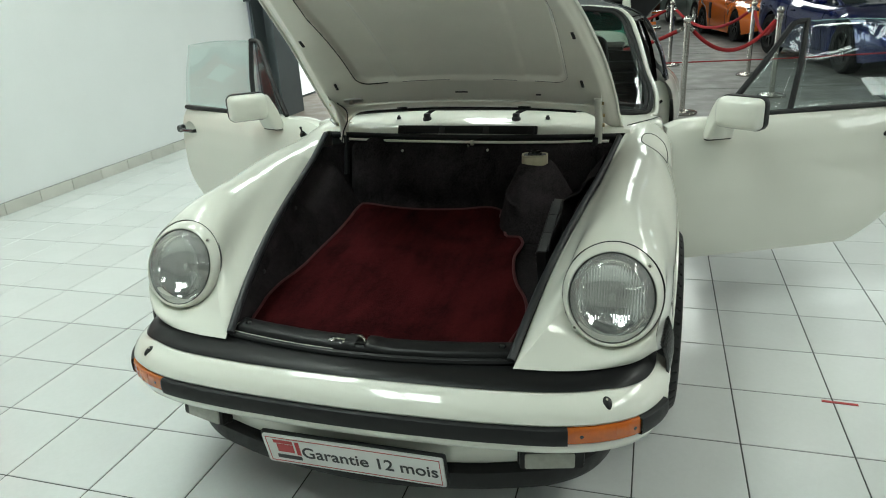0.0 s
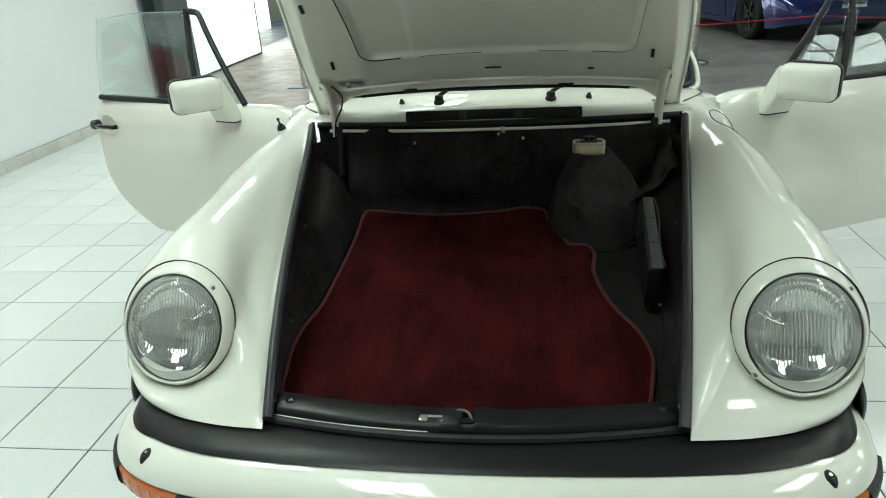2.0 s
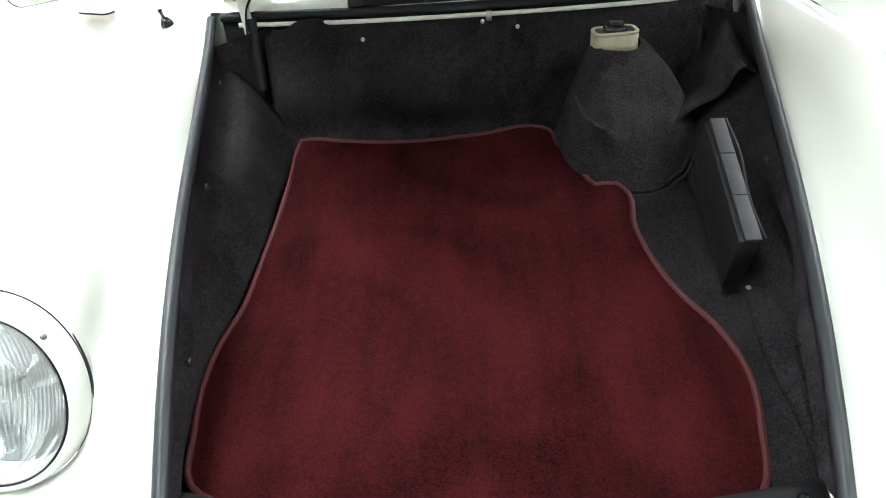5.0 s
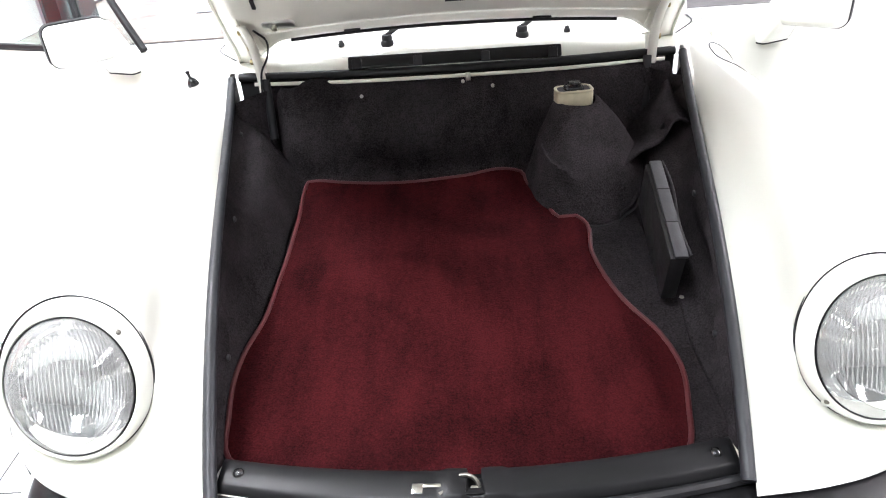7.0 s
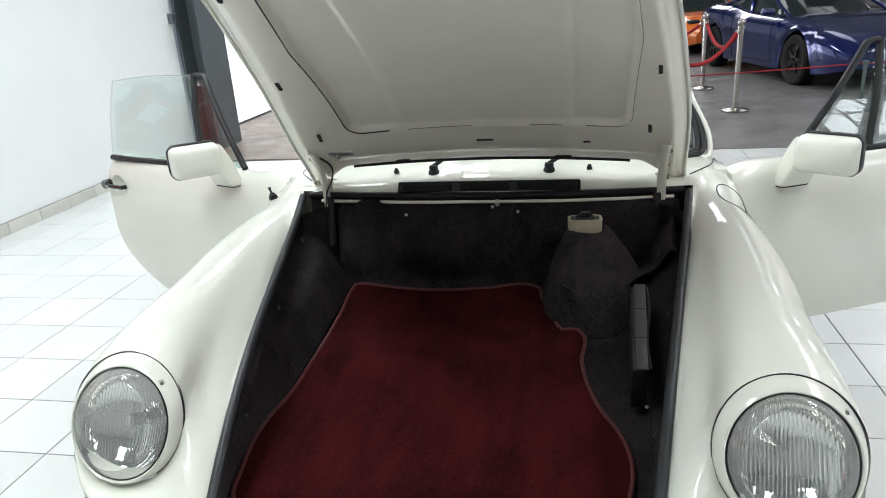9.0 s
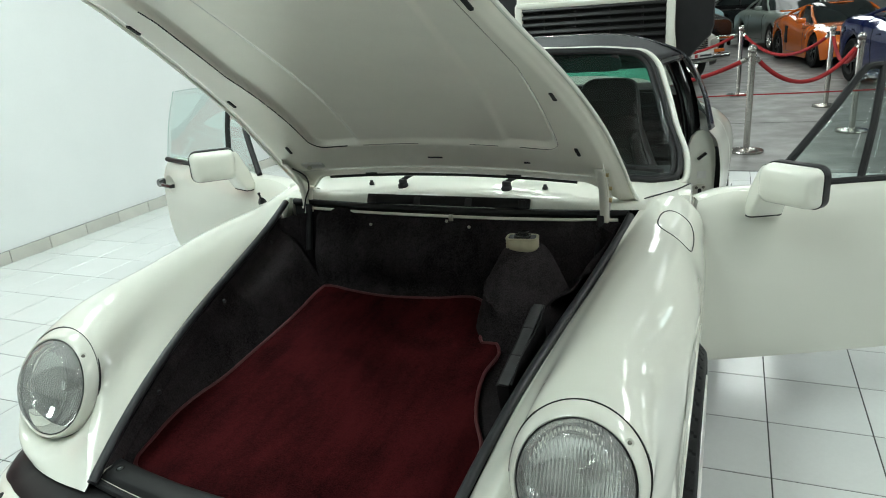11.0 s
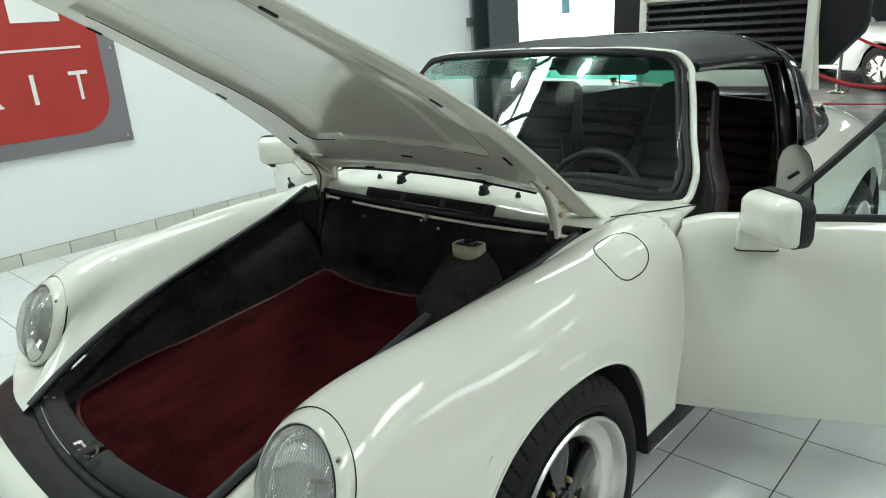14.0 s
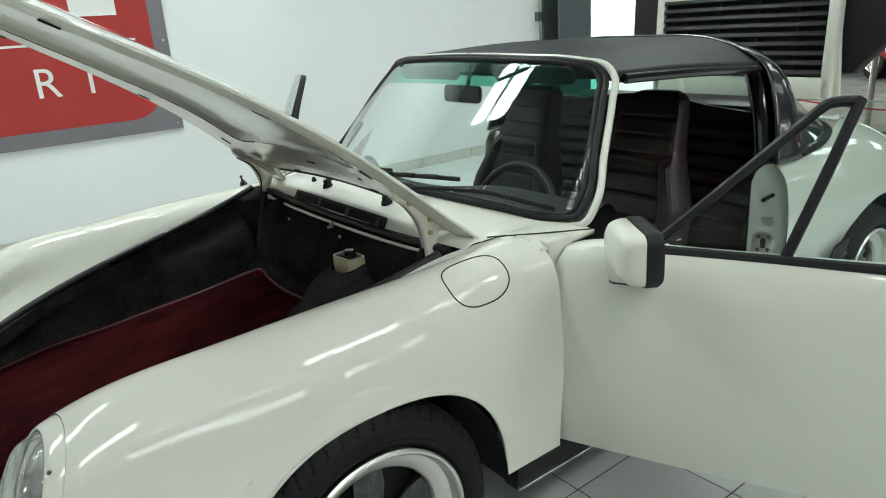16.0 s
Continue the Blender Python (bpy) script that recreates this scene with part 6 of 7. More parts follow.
    mm = basis(at(mirror_d + 0.006, 0.130, mirror_z), ax, (0, 0, 1), Vector(ax).cross(Vector((0, 0, 1))))
    sgn = 1.0 if Vector(ax).cross(Vector((0, 0, 1))).dot(Vector(fr_)) > 0 else -1.0
    rows_m = []
    for t, (w, h, r) in ((0.0, (0.182, 0.122, 0.026)), (0.018, (0.181, 0.121, 0.026)), (0.033, (0.175, 0.115, 0.027)), (0.046, (0.162, 0.103, 0.028)), (0.054, (0.135, 0.080, 0.026)), (0.057, (0.07, 0.03, 0.014))):
        rows_m.append([tuple(mm @ Vector((x - 0.010 * (t / 0.09), y, sgn * t))) for x, y in rounded(w, h, r, 7)])
    mb = grid_bm(np.array(rows_m), close_v=True, flip=sgn < 0)
    mb.verts.ensure_lookup_table()
    k = len(rows_m[0])
    mb.faces.new([mb.verts[(len(rows_m) - 1) * k + j] for j in range(k)])
    bmesh.ops.recalc_face_normals(mb, faces=mb.faces[:])
    mo = part("door_mirror", mb, PAINT, dr, "white door mirror with black rim")
    rim = [[tuple(mm @ Vector((x, y, sgn * t))) for x, y in rounded(w, h, 0.032, 7)] for t, w, h in ((0.004, 0.179, 0.121), (0.002, 0.188, 0.130), (-0.028, 0.188, 0.130), (-0.037, 0.178, 0.120), (-0.033, 0.16, 0.102))]
    rb_ = grid_bm(np.array(rim), close_v=True)
    bmesh.ops.recalc_face_normals(rb_, faces=rb_.faces[:])
    part("rim", rb_, RUBBER, mo, "black mirror rim")
    part("mirror_glass", slab_bm(rounded(0.162, 0.103, 0.026), 0.003, mm @ pose(0, 0, sgn * -0.032)), CHROME, mo, "mirror glass")
    secs = []
    for z, d0, d1, n0, n1 in ((0.813, 0.160, 0.268, -0.012, 0.040), (0.820, 0.158, 0.270, -0.012, 0.046), (0.860, 0.160, 0.264, 0.0, 0.070), (0.90, 0.163, 0.256, 0.01, 0.092), (0.945, 0.170, 0.25, 0.03, 0.11), (0.972, 0.176, 0.240, 0.042, 0.108), (0.984, 0.182, 0.228, 0.052, 0.100)):
        secs.append([at((d0 + d1) / 2 + u + mirror_d - 0.24, (n0 + n1) / 2 + v, z + mirror_z - 0.932) for u, v in rounded(d1 - d0, n1 - n0, 0.016, 6)])
    fb = grid_bm(np.array(secs), close_v=True, flip=side < 0)
    fb.verts.ensure_lookup_table()
    fb.faces.new([fb.verts[q] for q in range(len(secs[0]))])
    bmesh.ops.recalc_face_normals(fb, faces=fb.faces[:])
    part("mirror_foot", fb, PAINT, mo)
    part("foot_seal", tube_bm(np.array(secs[0]) + (0, 0, -0.001), 0.0026, 6, closed=True), RUBBER, mo, "thin black seal under the mirror foot")
    # handle
    hm = basis(at(LEN - 0.095, 0.010, 0.772), dv, (0, 0, 1), nv)
    part("handle_recess", lathe_bm([(0.0, -0.004), (0.03, -0.002), (0.045, 0.003), (0.048, 0.004)], 28, hm), PAINT, dr)
    hb = bmesh.new()
    tube_bm([tuple(hm @ Vector(p)) for p in ((-0.062, 0.0, 0.012), (-0.055, 0, 0.030), (0.0, 0.002, 0.036), (0.045, 0.002, 0.034), (0.06, 0, 0.02))], 0.010, 8, bm=hb)
    lathe_bm([(0.021, 0.0), (0.021, 0.028), (0.017, 0.034), (0, 0.035)], 18, hm @ pose(0.072, 0.004, 0), hb)
    part("handle", hb, GLOSS_BLACK, dr, "black pull handle")


door(1, 65.5, 0.24, 0.932, (0.25, 0.60, 0.670, 0.552))
door(-1, 68.5, 0.315, 0.958, (0.236, 0.525, 0.605, 0.482))


# ---- wheels
SIDEWALL = material("sidewall_mark", (0.020, 0.020, 0.021), 0.6, spec=0.2, vary=0.1)


def wheel_parts(parent, where, R, width, rim_r, petals=True, name="wheel"):
    """A wheel whose local z points outwards."""
    h = width / 2
    n = 336
    prof = [(rim_r - 0.012, h - 0.035), (rim_r, h - 0.012), (rim_r + 0.012, h - 0.001), (rim_r + 0.024, h + 0.004), (rim_r + 0.0255, h + 0.0015), (rim_r + 0.042, h + 0.003), (R - 0.036, h), (R - 0.030, h - 0.004), (R - 0.022, h - 0.011), (R - 0.012, h - 0.020), (R - 0.006, h - 0.030), (R - 0.003, h - 0.040)]
    for x in (0.55, 0.15):
        prof += [(R - 0.001, h * x + 0.006), (R - 0.009, h * x + 0.004), (R - 0.009, h * x - 0.004), (R, h * x - 0.006)]
    full = prof + [(r, -z) for r, z in reversed(prof)]
    a = np.arange(n) * 2 * np.pi / n
    rows = []
    for q, (r, z) in enumerate(full):
        row = []
        for k, t in enumerate(a):
            slot = (k + (q if z > 0 else -q)) % 7
            cut = 0.0075 if (r > R - 0.026 and slot < 1) else 0.0
            row.append(((r - cut) * math.cos(t), (r - cut) * math.sin(t), z))
        rows.append(row)
    bm = grid_bm(np.array(rows), close_v=True, flip=True)
    bmesh.ops.transform(bm, matrix=where, verts=bm.verts[:])
    w = part(name, bm, TYRE, parent, "black tyre on a polished and black five-spoke rim", angle=28)
    rim = lathe_bm([(rim_r - 0.004, h - 0.012), (rim_r, h + 0.001), (rim_r - 0.004, h + 0.006), (rim_r - 0.010, h + 0.006), (rim_r - 0.015, h + 0.001), (rim_r - 0.018, h - 0.012), (rim_r - 0.021, h - 0.024), (rim_r - 0.030, h - 0.027), (rim_r - 0.058, h - 0.034), (rim_r - 0.063, h - 0.040), (rim_r - 0.064, -h)], 72, where)
    part("rim", rim, ALLOY, w, "polished alloy rim lip")
    part("dish", lathe_bm([(rim_r - 0.06, h - 0.085), (0.06, h - 0.09), (0.0, h - 0.09)], 40, where), DARK, w)
    re = rim_r - 0.064
    for k in range(5):
        ang = k * 2 * math.pi / 5 + 0.3
        out = [(0.035, -0.020), (0.06, -0.024), (0.09, -0.036), (0.12, -0.043), (re, -0.040), (re + 0.002, 0.0), (re, 0.040), (0.12, 0.043), (0.09, 0.036), (0.06, 0.024), (0.035, 0.020)]
        part("spoke", slab_bm(out, 0.022, where @ Matrix.Rotation(ang, 4, "Z") @ pose(0, 0, h - 0.062, 0, 3, 0), None, 0.006), GLOSS_BLACK, w)
    part("hub_cap", lathe_bm([(0.042, h - 0.06), (0.040, h - 0.035), (0.032, h - 0.027), (0.0, h - 0.024)], 30, where), GLOSS_BLACK, w)
    for k in range(14):
        ang = k * 0.11 + (0.9 if k < 7 else 2.8)
        part("sidewall_mark", box_bm((0.022, 0.016 if k % 3 else 0.010, 0.002), where @ Matrix.Rotation(ang, 4, "Z") @ pose(R - 0.052, 0, h + 0.0005, 0, 8, 0), 0), SIDEWALL, w, smooth=False)
    for k in range(5):
        ang = k * 2 * math.pi / 5 + 0.93
        part("wheel_nut", lathe_bm([(0.008, 0), (0.008, 0.016), (0.005, 0.020), (0, 0.020)], 6, where @ pose(0.062 * math.cos(ang), 0.062 * math.sin(ang), h - 0.058)), BRASS, w)
    return w


for side in (1, -1):
    m = basis((side * 0.746, 0.920, 0.329), (0, side, 0), (0, 0, 1), (side, 0, 0))
    wheel_parts(car, m, 0.329, 0.200, 0.236)
    m = basis((side * 0.755, YR, 0.305), (0, side, 0), (0, 0, 1), (side, 0, 0))
    wheel_parts(car, m, 0.305, 0.215, 0.205)


# ---------------------------------------------------------------- wall sign and skirting
sign = thing("wall_sign", (WALL_X, 0.9, 0.75), "grey wall sign with a red rounded field and white letters", "sign")
face = basis((WALL_X + 0.004, 0.0, 0.0), (0, 1, 0), (0, 0, 1), (1, 0, 0))
part("panel", slab_bm([(-0.60, 0.755), (2.09, 0.755), (2.09, 2.30), (-0.60, 2.30)], 0.022, face, None, 0.002), SIGN_GREY, sign)
red = [(-0.47, 0.868)] + [(1.72 + x, 1.118 + y) for x, y in arc(0, 0, 0.25, -90, 0, 12)] + [(1.97, 2.18), (-0.47, 2.18)]
part("red_field", slab_bm(red, 0.003, face @ pose(0, 0, 0.0222)), SIGN_RED, sign, "red field with a rounded corner")
for y0, y1, z0, z1 in ((-0.40, 1.84, 1.466, 1.482), (1.42, 1.74, 1.655, 2.10), (0.50, 0.90, 1.655, 2.10), (0.78, 0.81, 1.105, 1.315), (0.46, 0.49, 1.105, 1.315)):
    part("white_bar", box_bm((y1 - y0, z1 - z0, 0.003), face @ pose((y0 + y1) / 2, (z0 + z1) / 2, 0.0272), 0), SIGN_WHITE, sign, smooth=False)
for word, y in (("R", 1.078), ("I", 1.430), ("T", 1.692)):
    lettering(word, 0.300, pose(-WALL_X, -0.9, -0.75) @ face @ pose(y + (0.018 if word == "T" else 0), 1.105, 0.0275) @ Matrix.Diagonal((0.78 if word == "T" else 1, 1, 1, 1)), SIGN_WHITE, sign)
for y, z in ((2.05, 0.80), (2.05, 1.45), (0.75, 0.80), (-0.5, 0.80)):
    part("screw", lathe_bm([(0, 0.004), (0.008, 0.003), (0.009, 0)], 12, face @ pose(y, z, 0.022)), STEEL, sign)

skirt = structure("baseboard", box_bm((0.010, 11.6, 0.092), pose(WALL_X + 0.005, 0.45, 0.046), 0), GROUT, "beige tiled skirting along the wall")
piece = bpy.data.meshes.new("skirting_tile")
tb = box_bm((0.010, 0.330, 0.092), None, 0.002)
tb.to_mesh(piece)
tb.free()
piece.materials.append(SKIRT)
for k in range(34):
    ob = new("skirting_tile", piece)
    ob.parent = skirt
    ob.location = (WALL_X + 0.0125, -5.1 + 0.336 * k, 0.046)

box = bmesh.new()
box_bm((0.07, 0.07, 0.10), pose(WALL_X + 0.02, 6.22, 1.42), 0.006, box)
tagged(part("junction_box", box, COLUMN), "small grey junction box on the wall by the column", "box")
tagged(part("floor_tape", box_bm((0.115, 0.012, 0.002), pose(1.415, 1.020, 0.0015, 0, 0, -2), 0), TAPE, smooth=False), "short strip of red tape on the floor tile joint", "tape")


# ---------------------------------------------------------------- barriers
def stanchion(x, y):
    ob = thing("barrier_post", (x, y, 0.0), "polished steel barrier post with a ball top on a round base", "post", "rope barrier posts")
    part("base", lathe_bm([(0.0, 0.0), (0.158, 0.0), (0.160, 0.012), (0.150, 0.022), (0.06, 0.034), (0.03, 0.042), (0.0, 0.042)], 40), POST_STEEL, ob, local=True)
    part("pole", lathe_bm([(0.030, 0.035), (0.030, 0.90), (0.038, 0.905), (0.038, 0.93), (0.02, 0.936), (0.0, 0.936)], 24), POST_STEEL, ob, local=True)
    ball = [(0.042 * math.sin(t), 0.965 - 0.042 * math.cos(t)) for t in np.linspace(0, math.pi, 14)]
    part("ball", lathe_bm(ball, 24), POST_STEEL, ob, local=True)
    for a in (0, 90, 180, 270):
        part("hook", tube_bm([(0.03 * math.cos(radians(a)), 0.03 * math.sin(radians(a)), 0.885), (0.06 * math.cos(radians(a)), 0.06 * math.sin(radians(a)), 0.89)], 0.006, 6), POST_STEEL, ob, local=True)
    return ob


POSTS = {"a": (1.00, 6.60), "b": (0.90, 10.80), "c": (1.95, 9.52), "d": (2.03, 7.70), "e": (-1.15, 8.30), "f": (-1.3, 11.6)}
for p in POSTS.values():
    stanchion(*p)


def rope(p, q, sag):
    a, b = np.array((*POSTS[p], 0.875)), np.array((*POSTS[q], 0.875))
    u = (b - a) / np.linalg.norm(b - a) * 0.06
    a, b = a + u, b - u
    mid = (a + b) / 2 - np.array((0, 0, 2 * 0))
    path = [a + (b - a) * t - np.array((0, 0, sag * 4 * t * (1 - t))) for t in np.linspace(0, 1, 30)]
    ob = thing("barrier_rope", tuple((a + b) / 2), "thick red velvet rope hanging between the barrier posts", "rope", "red barrier ropes")
    part("cord", tube_bm([path[0] * 0.6 + path[1] * 0.4] + path[1:-1] + [path[-1] * 0.6 + path[-2] * 0.4], 0.021, 10), ROPE, ob)
    for s in ((path[0], path[0] * 0.45 + path[1] * 0.55), (path[-2] * 0.55 + path[-1] * 0.45, path[-1])):
        part("end_cap", tube_bm(s, 0.024, 10), POST_STEEL, ob)


for p, q, sag in (("a", "d", 0.28), ("b", "c", 0.26), ("c", "d", 0.24), ("a", "e", 0.30), ("b", "f", 0.30)):
    rope(p, q, sag)


def slim_post(x, y, h):
    ob = thing("tape_post", (x, y, 0.0), "slim grey steel post with a flat square foot", "post", "tape posts")
    part("foot", box_bm((0.30, 0.30, 0.012), pose(0, 0, 0.006), 0.003), COLUMN, ob, local=True)
    part("tube", lathe_bm([(0.018, 0.01), (0.018, h), (0.0, h)], 16), ALLOY if x < 0 else COLUMN, ob, local=True)
    part("clip", box_bm((0.06, 0.05, 0.05), pose(0.0, 0, h - 0.01), 0.01), ROPE if x < 0 else COLUMN, ob, local=True)


for x, y, h in ((-2.54, 7.11, 0.68), (3.28, 7.54, 0.50), (7.0, 6.6, 0.50)):
    slim_post(x, y, h)
cord = thing("barrier_tape", (0.4, 7.3, 0.45), "thin red cord stretched between slim posts", "cord")
part("cord", tube_bm(spline([(-2.54, 7.11, 0.655), (-0.8, 7.25, 0.44), (0.9, 7.36, 0.445), (2.2, 7.46, 0.46), (3.28, 7.54, 0.49)], 30), 0.0075, 6), ROPE, cord)
part("cord", tube_bm(spline([(3.28, 7.54, 0.49), (5.0, 7.1, 0.40), (7.0, 6.6, 0.48)], 20), 0.0075, 6), ROPE, cord)


# ---------------------------------------------------------------- the other cars in the hall
def bystander(where, label, paint, L, W, wb, ground, top, cabin, wheel_r, front, chrome=False, rim=None, group="cars in the hall", round_front=0.3, mirror_mat=None):
    """A parked car. top: (position along the length, height) of the body line; cabin: base rear, roof rear, roof front, base front, roof height, width."""
    ob = thing("parked_car", where, label, "car", group)
    xs = np.linspace(-L / 2, L / 2, 64)
    tx, tz = zip(*top)
    off = front
    rows = []
    for x in xs:
        e = max(0.0, (abs(x) - (L / 2 - round_front)) / round_front)
        w = W / 2 * (1 - 0.22 * e ** 2.4)
        zt = float(spline([(a, 0, b) for a, b in zip(tx, tz)], 200)[np.argmin(np.abs(spline([(a, 0, b) for a, b in zip(tx, tz)], 200)[:, 0] - x)), 2])
        zb = ground + 0.10 * e ** 2
        for c in (wb / 2, -wb / 2):
            d = abs(x - c)
            if d < wheel_r + 0.045:
                zb = max(zb, wheel_r + math.sqrt((wheel_r + 0.045) ** 2 - d * d))
        zt = max(zt, zb + 0.08)
        m = max(zb + 0.03, ground + (zt - ground) * 0.62)
        half = spline([(0, zt + 0.02), (w * 0.55, zt + 0.012), (w * 0.86, zt - 0.01), (w * 0.97, zt - 0.07 if zt - 0.07 > m else (zt + m) / 2), (w, m), (w * 0.985, (m + zb) / 2), (w * 0.96, zb)], 18)
        rows.append([(x, -a, b) for a, b in reversed(half)] + [(x, a, b) for a, b in half[1:]])
    bm = grid_bm(np.array(rows), flip=True)
    bm.verts.ensure_lookup_table()
    n = len(rows[0])
    bm.faces.new([bm.verts[j] for j in range(n)])
    bm.faces.new([bm.verts[(len(xs) - 1) * n + j] for j in reversed(range(n))])
    bmesh.ops.recalc_face_normals(bm, faces=bm.faces[:])
    tree = BVHTree.FromBMesh(bm)
    body = part("body", bm, paint, ob, local=True)

    def shut_line(points, s):
        path = []
        for x, z in points:
            hit = tree.ray_cast(Vector((x, s * W, z)), Vector((0, -s, 0)))[0]
            if hit is not None:
                path.append((hit.x, hit.y + s * 0.001, hit.z))
        if len(path) > 2:
            part("door_line", tube_bm(path, 0.005, 6), DARK, body, local=True)

    part("underside", box_bm((L * 0.86, W * 0.80, 0.25), pose(0, 0, ground + 0.16), 0.05), DARK, ob, local=True)
    br, rr, rf, bf, zr, cw = cabin
    zb = [float(np.interp(x, tx, tz)) for x in (br, rr, rf, bf)]
    sect = []
    for x, z, w in ((br, zb[0], cw), (rr, zr - 0.02, cw * 0.80), ((rr + rf) / 2, zr, cw * 0.82), (rf, zr - 0.02, cw * 0.80), (bf, zb[3], cw)):
        sect.append((x, z, w))
    base = [(x, float(np.interp(x, tx, tz)) - 0.04, cw) for x, _, _ in sect]
    glass_rows = []
    for (x, z, w), (_, zl, wl) in zip(sect, base):
        glass_rows.append([(x, -wl / 2 * 0.98, zl), (x, -(w + wl) / 4, (z + zl) / 2), (x, -w / 2, z - 0.03), (x, 0, z), (x, w / 2, z - 0.03), (x, (w + wl) / 4, (z + zl) / 2), (x, wl / 2 * 0.98, zl)])
    bm = grid_bm(patch(glass_rows, 24, 25), flip=True)
    bmesh.ops.recalc_face_normals(bm, faces=bm.faces[:])
    part("glasshouse", bm, CAR_GLASS_DARK, ob, "dark car windows", local=True)
    roof_rows = [[(x, -w / 2 * 1.0, z - 0.026), (x, -w / 4, z + 0.004), (x, 0, z + 0.012), (x, w / 4, z + 0.004), (x, w / 2, z - 0.026)] for x, z, w in sect[1:4]]
    part("roof", grid_bm(patch(roof_rows, 12, 14), flip=True), paint, ob, local=True, thick=0.02)
    for s in (1, -1):
        for p, q in (((br, s * cw / 2 * 0.98, zb[0] - 0.02), (rr, s * cw * 0.40, zr - 0.05)), ((bf, s * cw / 2 * 0.98, zb[3] - 0.02), (rf, s * cw * 0.40, zr - 0.05)), (((rr + rf) / 2 - 0.1, s * cw / 2 * 0.99, zb[1] - 0.02), ((rr + rf) / 2 - 0.15, s * cw * 0.405, zr - 0.04))):
            part("pillar", tube_bm([p, tuple((np.array(p) + np.array(q)) / 2 + np.array((0, s * 0.03, 0.01))), q], 0.028, 8), paint, ob, local=True)
        belt = float(np.interp(0.0, tx, tz)) - 0.06
        for x in (-wb * 0.22, wb * 0.26):
            shut_line([(x, z) for z in np.linspace(ground + 0.08, belt, 12)], s)
        shut_line([(x, ground + 0.08) for x in np.linspace(-wb * 0.22, wb * 0.26, 12)], s)
        part("door_handle", box_bm((0.14, 0.02, 0.025), pose(-wb * 0.14, s * (W / 2 - 0.005), belt - 0.06), 0.008), chrome and CHROME or paint, body, local=True)
        mz = float(np.interp(bf - 0.15, tx, tz)) + 0.08
        part("side_mirror", box_bm((0.10, 0.18, 0.10), pose(bf - 0.25, s * (W / 2 + 0.02), mz), 0.035, seg=3), mirror_mat or paint, ob, local=True)
        for c in (wb / 2, -wb / 2):
            m = basis((c, s * (W / 2 - 0.115), wheel_r), (1, 0, 0), (0, 0, 1), (0, s, 0))
            tyre = part("wheel", lathe_bm([(wheel_r * 0.62, 0.06), (wheel_r * 0.66, 0.10), (wheel_r * 0.9, 0.108), (wheel_r * 0.985, 0.085), (wheel_r, 0.05), (wheel_r, -0.09)], 40, m), TYRE, ob, "black tyre", local=True)
            part("rim", lathe_bm([(wheel_r * 0.64, 0.095), (wheel_r * 0.60, 0.085), (wheel_r * 0.56, 0.05), (wheel_r * 0.2, 0.055), (0.0, 0.06)], 32, m), DARK if not chrome else CHROME, tyre)
            for k in range(5):
                part("spoke", slab_bm([(0.02, -0.03), (wheel_r * 0.6, -0.022), (wheel_r * 0.6, 0.022), (0.02, 0.03)], 0.02, m @ Matrix.Rotation(k * 1.2566, 4, "Z") @ pose(0, 0, 0.062), None, 0.004), rim or GLOSS_BLACK, tyre)
    return ob


def fittings(ob, items):
    for name, size, where, mat, bev in items:
        part(name, box_bm(size, pose(*where), bev, seg=3), mat, ob, local=True)


blue = bystander(pose(3.69, 11.08, 0, 0, 0, -77), "deep blue low sports coupe with black wheels on concrete", BLUE_PAINT, 4.5, 1.86, 2.66, 0.17,
                 [(-2.25, 0.80), (-1.9, 0.95), (-1.2, 0.98), (-0.4, 0.90), (0.4, 0.86), (1.1, 0.83), (1.7, 0.72), (2.1, 0.60), (2.25, 0.50)], (-1.55, -0.55, -0.05, 0.85, 1.20, 1.45), 0.33, 0, round_front=0.7)
fittings(blue, [("air_dam", (0.10, 1.3, 0.10), (2.14, 0, 0.26), RUBBER, 0.03), ("marker_lamp", (0.12, 0.30, 0.07), (2.02, -0.62, 0.46), AMBER, 0.02), ("marker_lamp", (0.12, 0.30, 0.07), (2.02, 0.62, 0.46), AMBER, 0.02),
                ("grille_slot", (0.06, 0.7, 0.08), (2.19, 0.0, 0.40), DARK, 0.02), ("number_plate", (0.02, 0.34, 0.16), (2.24, 0.0, 0.50), PLATE_WHITE, 0.004), ("plate_bar", (0.006, 0.26, 0.035), (2.252, 0.0, 0.53), PLATE_INK, 0), ("plate_bar", (0.006, 0.26, 0.035), (2.252, 0.0, 0.475), PLATE_INK, 0),
                ("price_sheet", (0.30, 0.42, 0.01), (0.35, -0.1, 1.09), PLATE_WHITE, 0)])
orange = bystander(pose(2.72, 15.95, 0, 0, 0, -77), "bright orange small sports car with black wheels", ORANGE_PAINT, 3.8, 1.72, 2.30, 0.14,
                   [(-1.9, 0.72), (-1.5, 0.86), (-0.9, 0.92), (-0.3, 0.84), (0.3, 0.76), (0.9, 0.76), (1.4, 0.66), (1.9, 0.48)], (-1.25, -0.45, 0.0, 0.75, 1.12, 1.36), 0.30, 0, round_front=0.6)
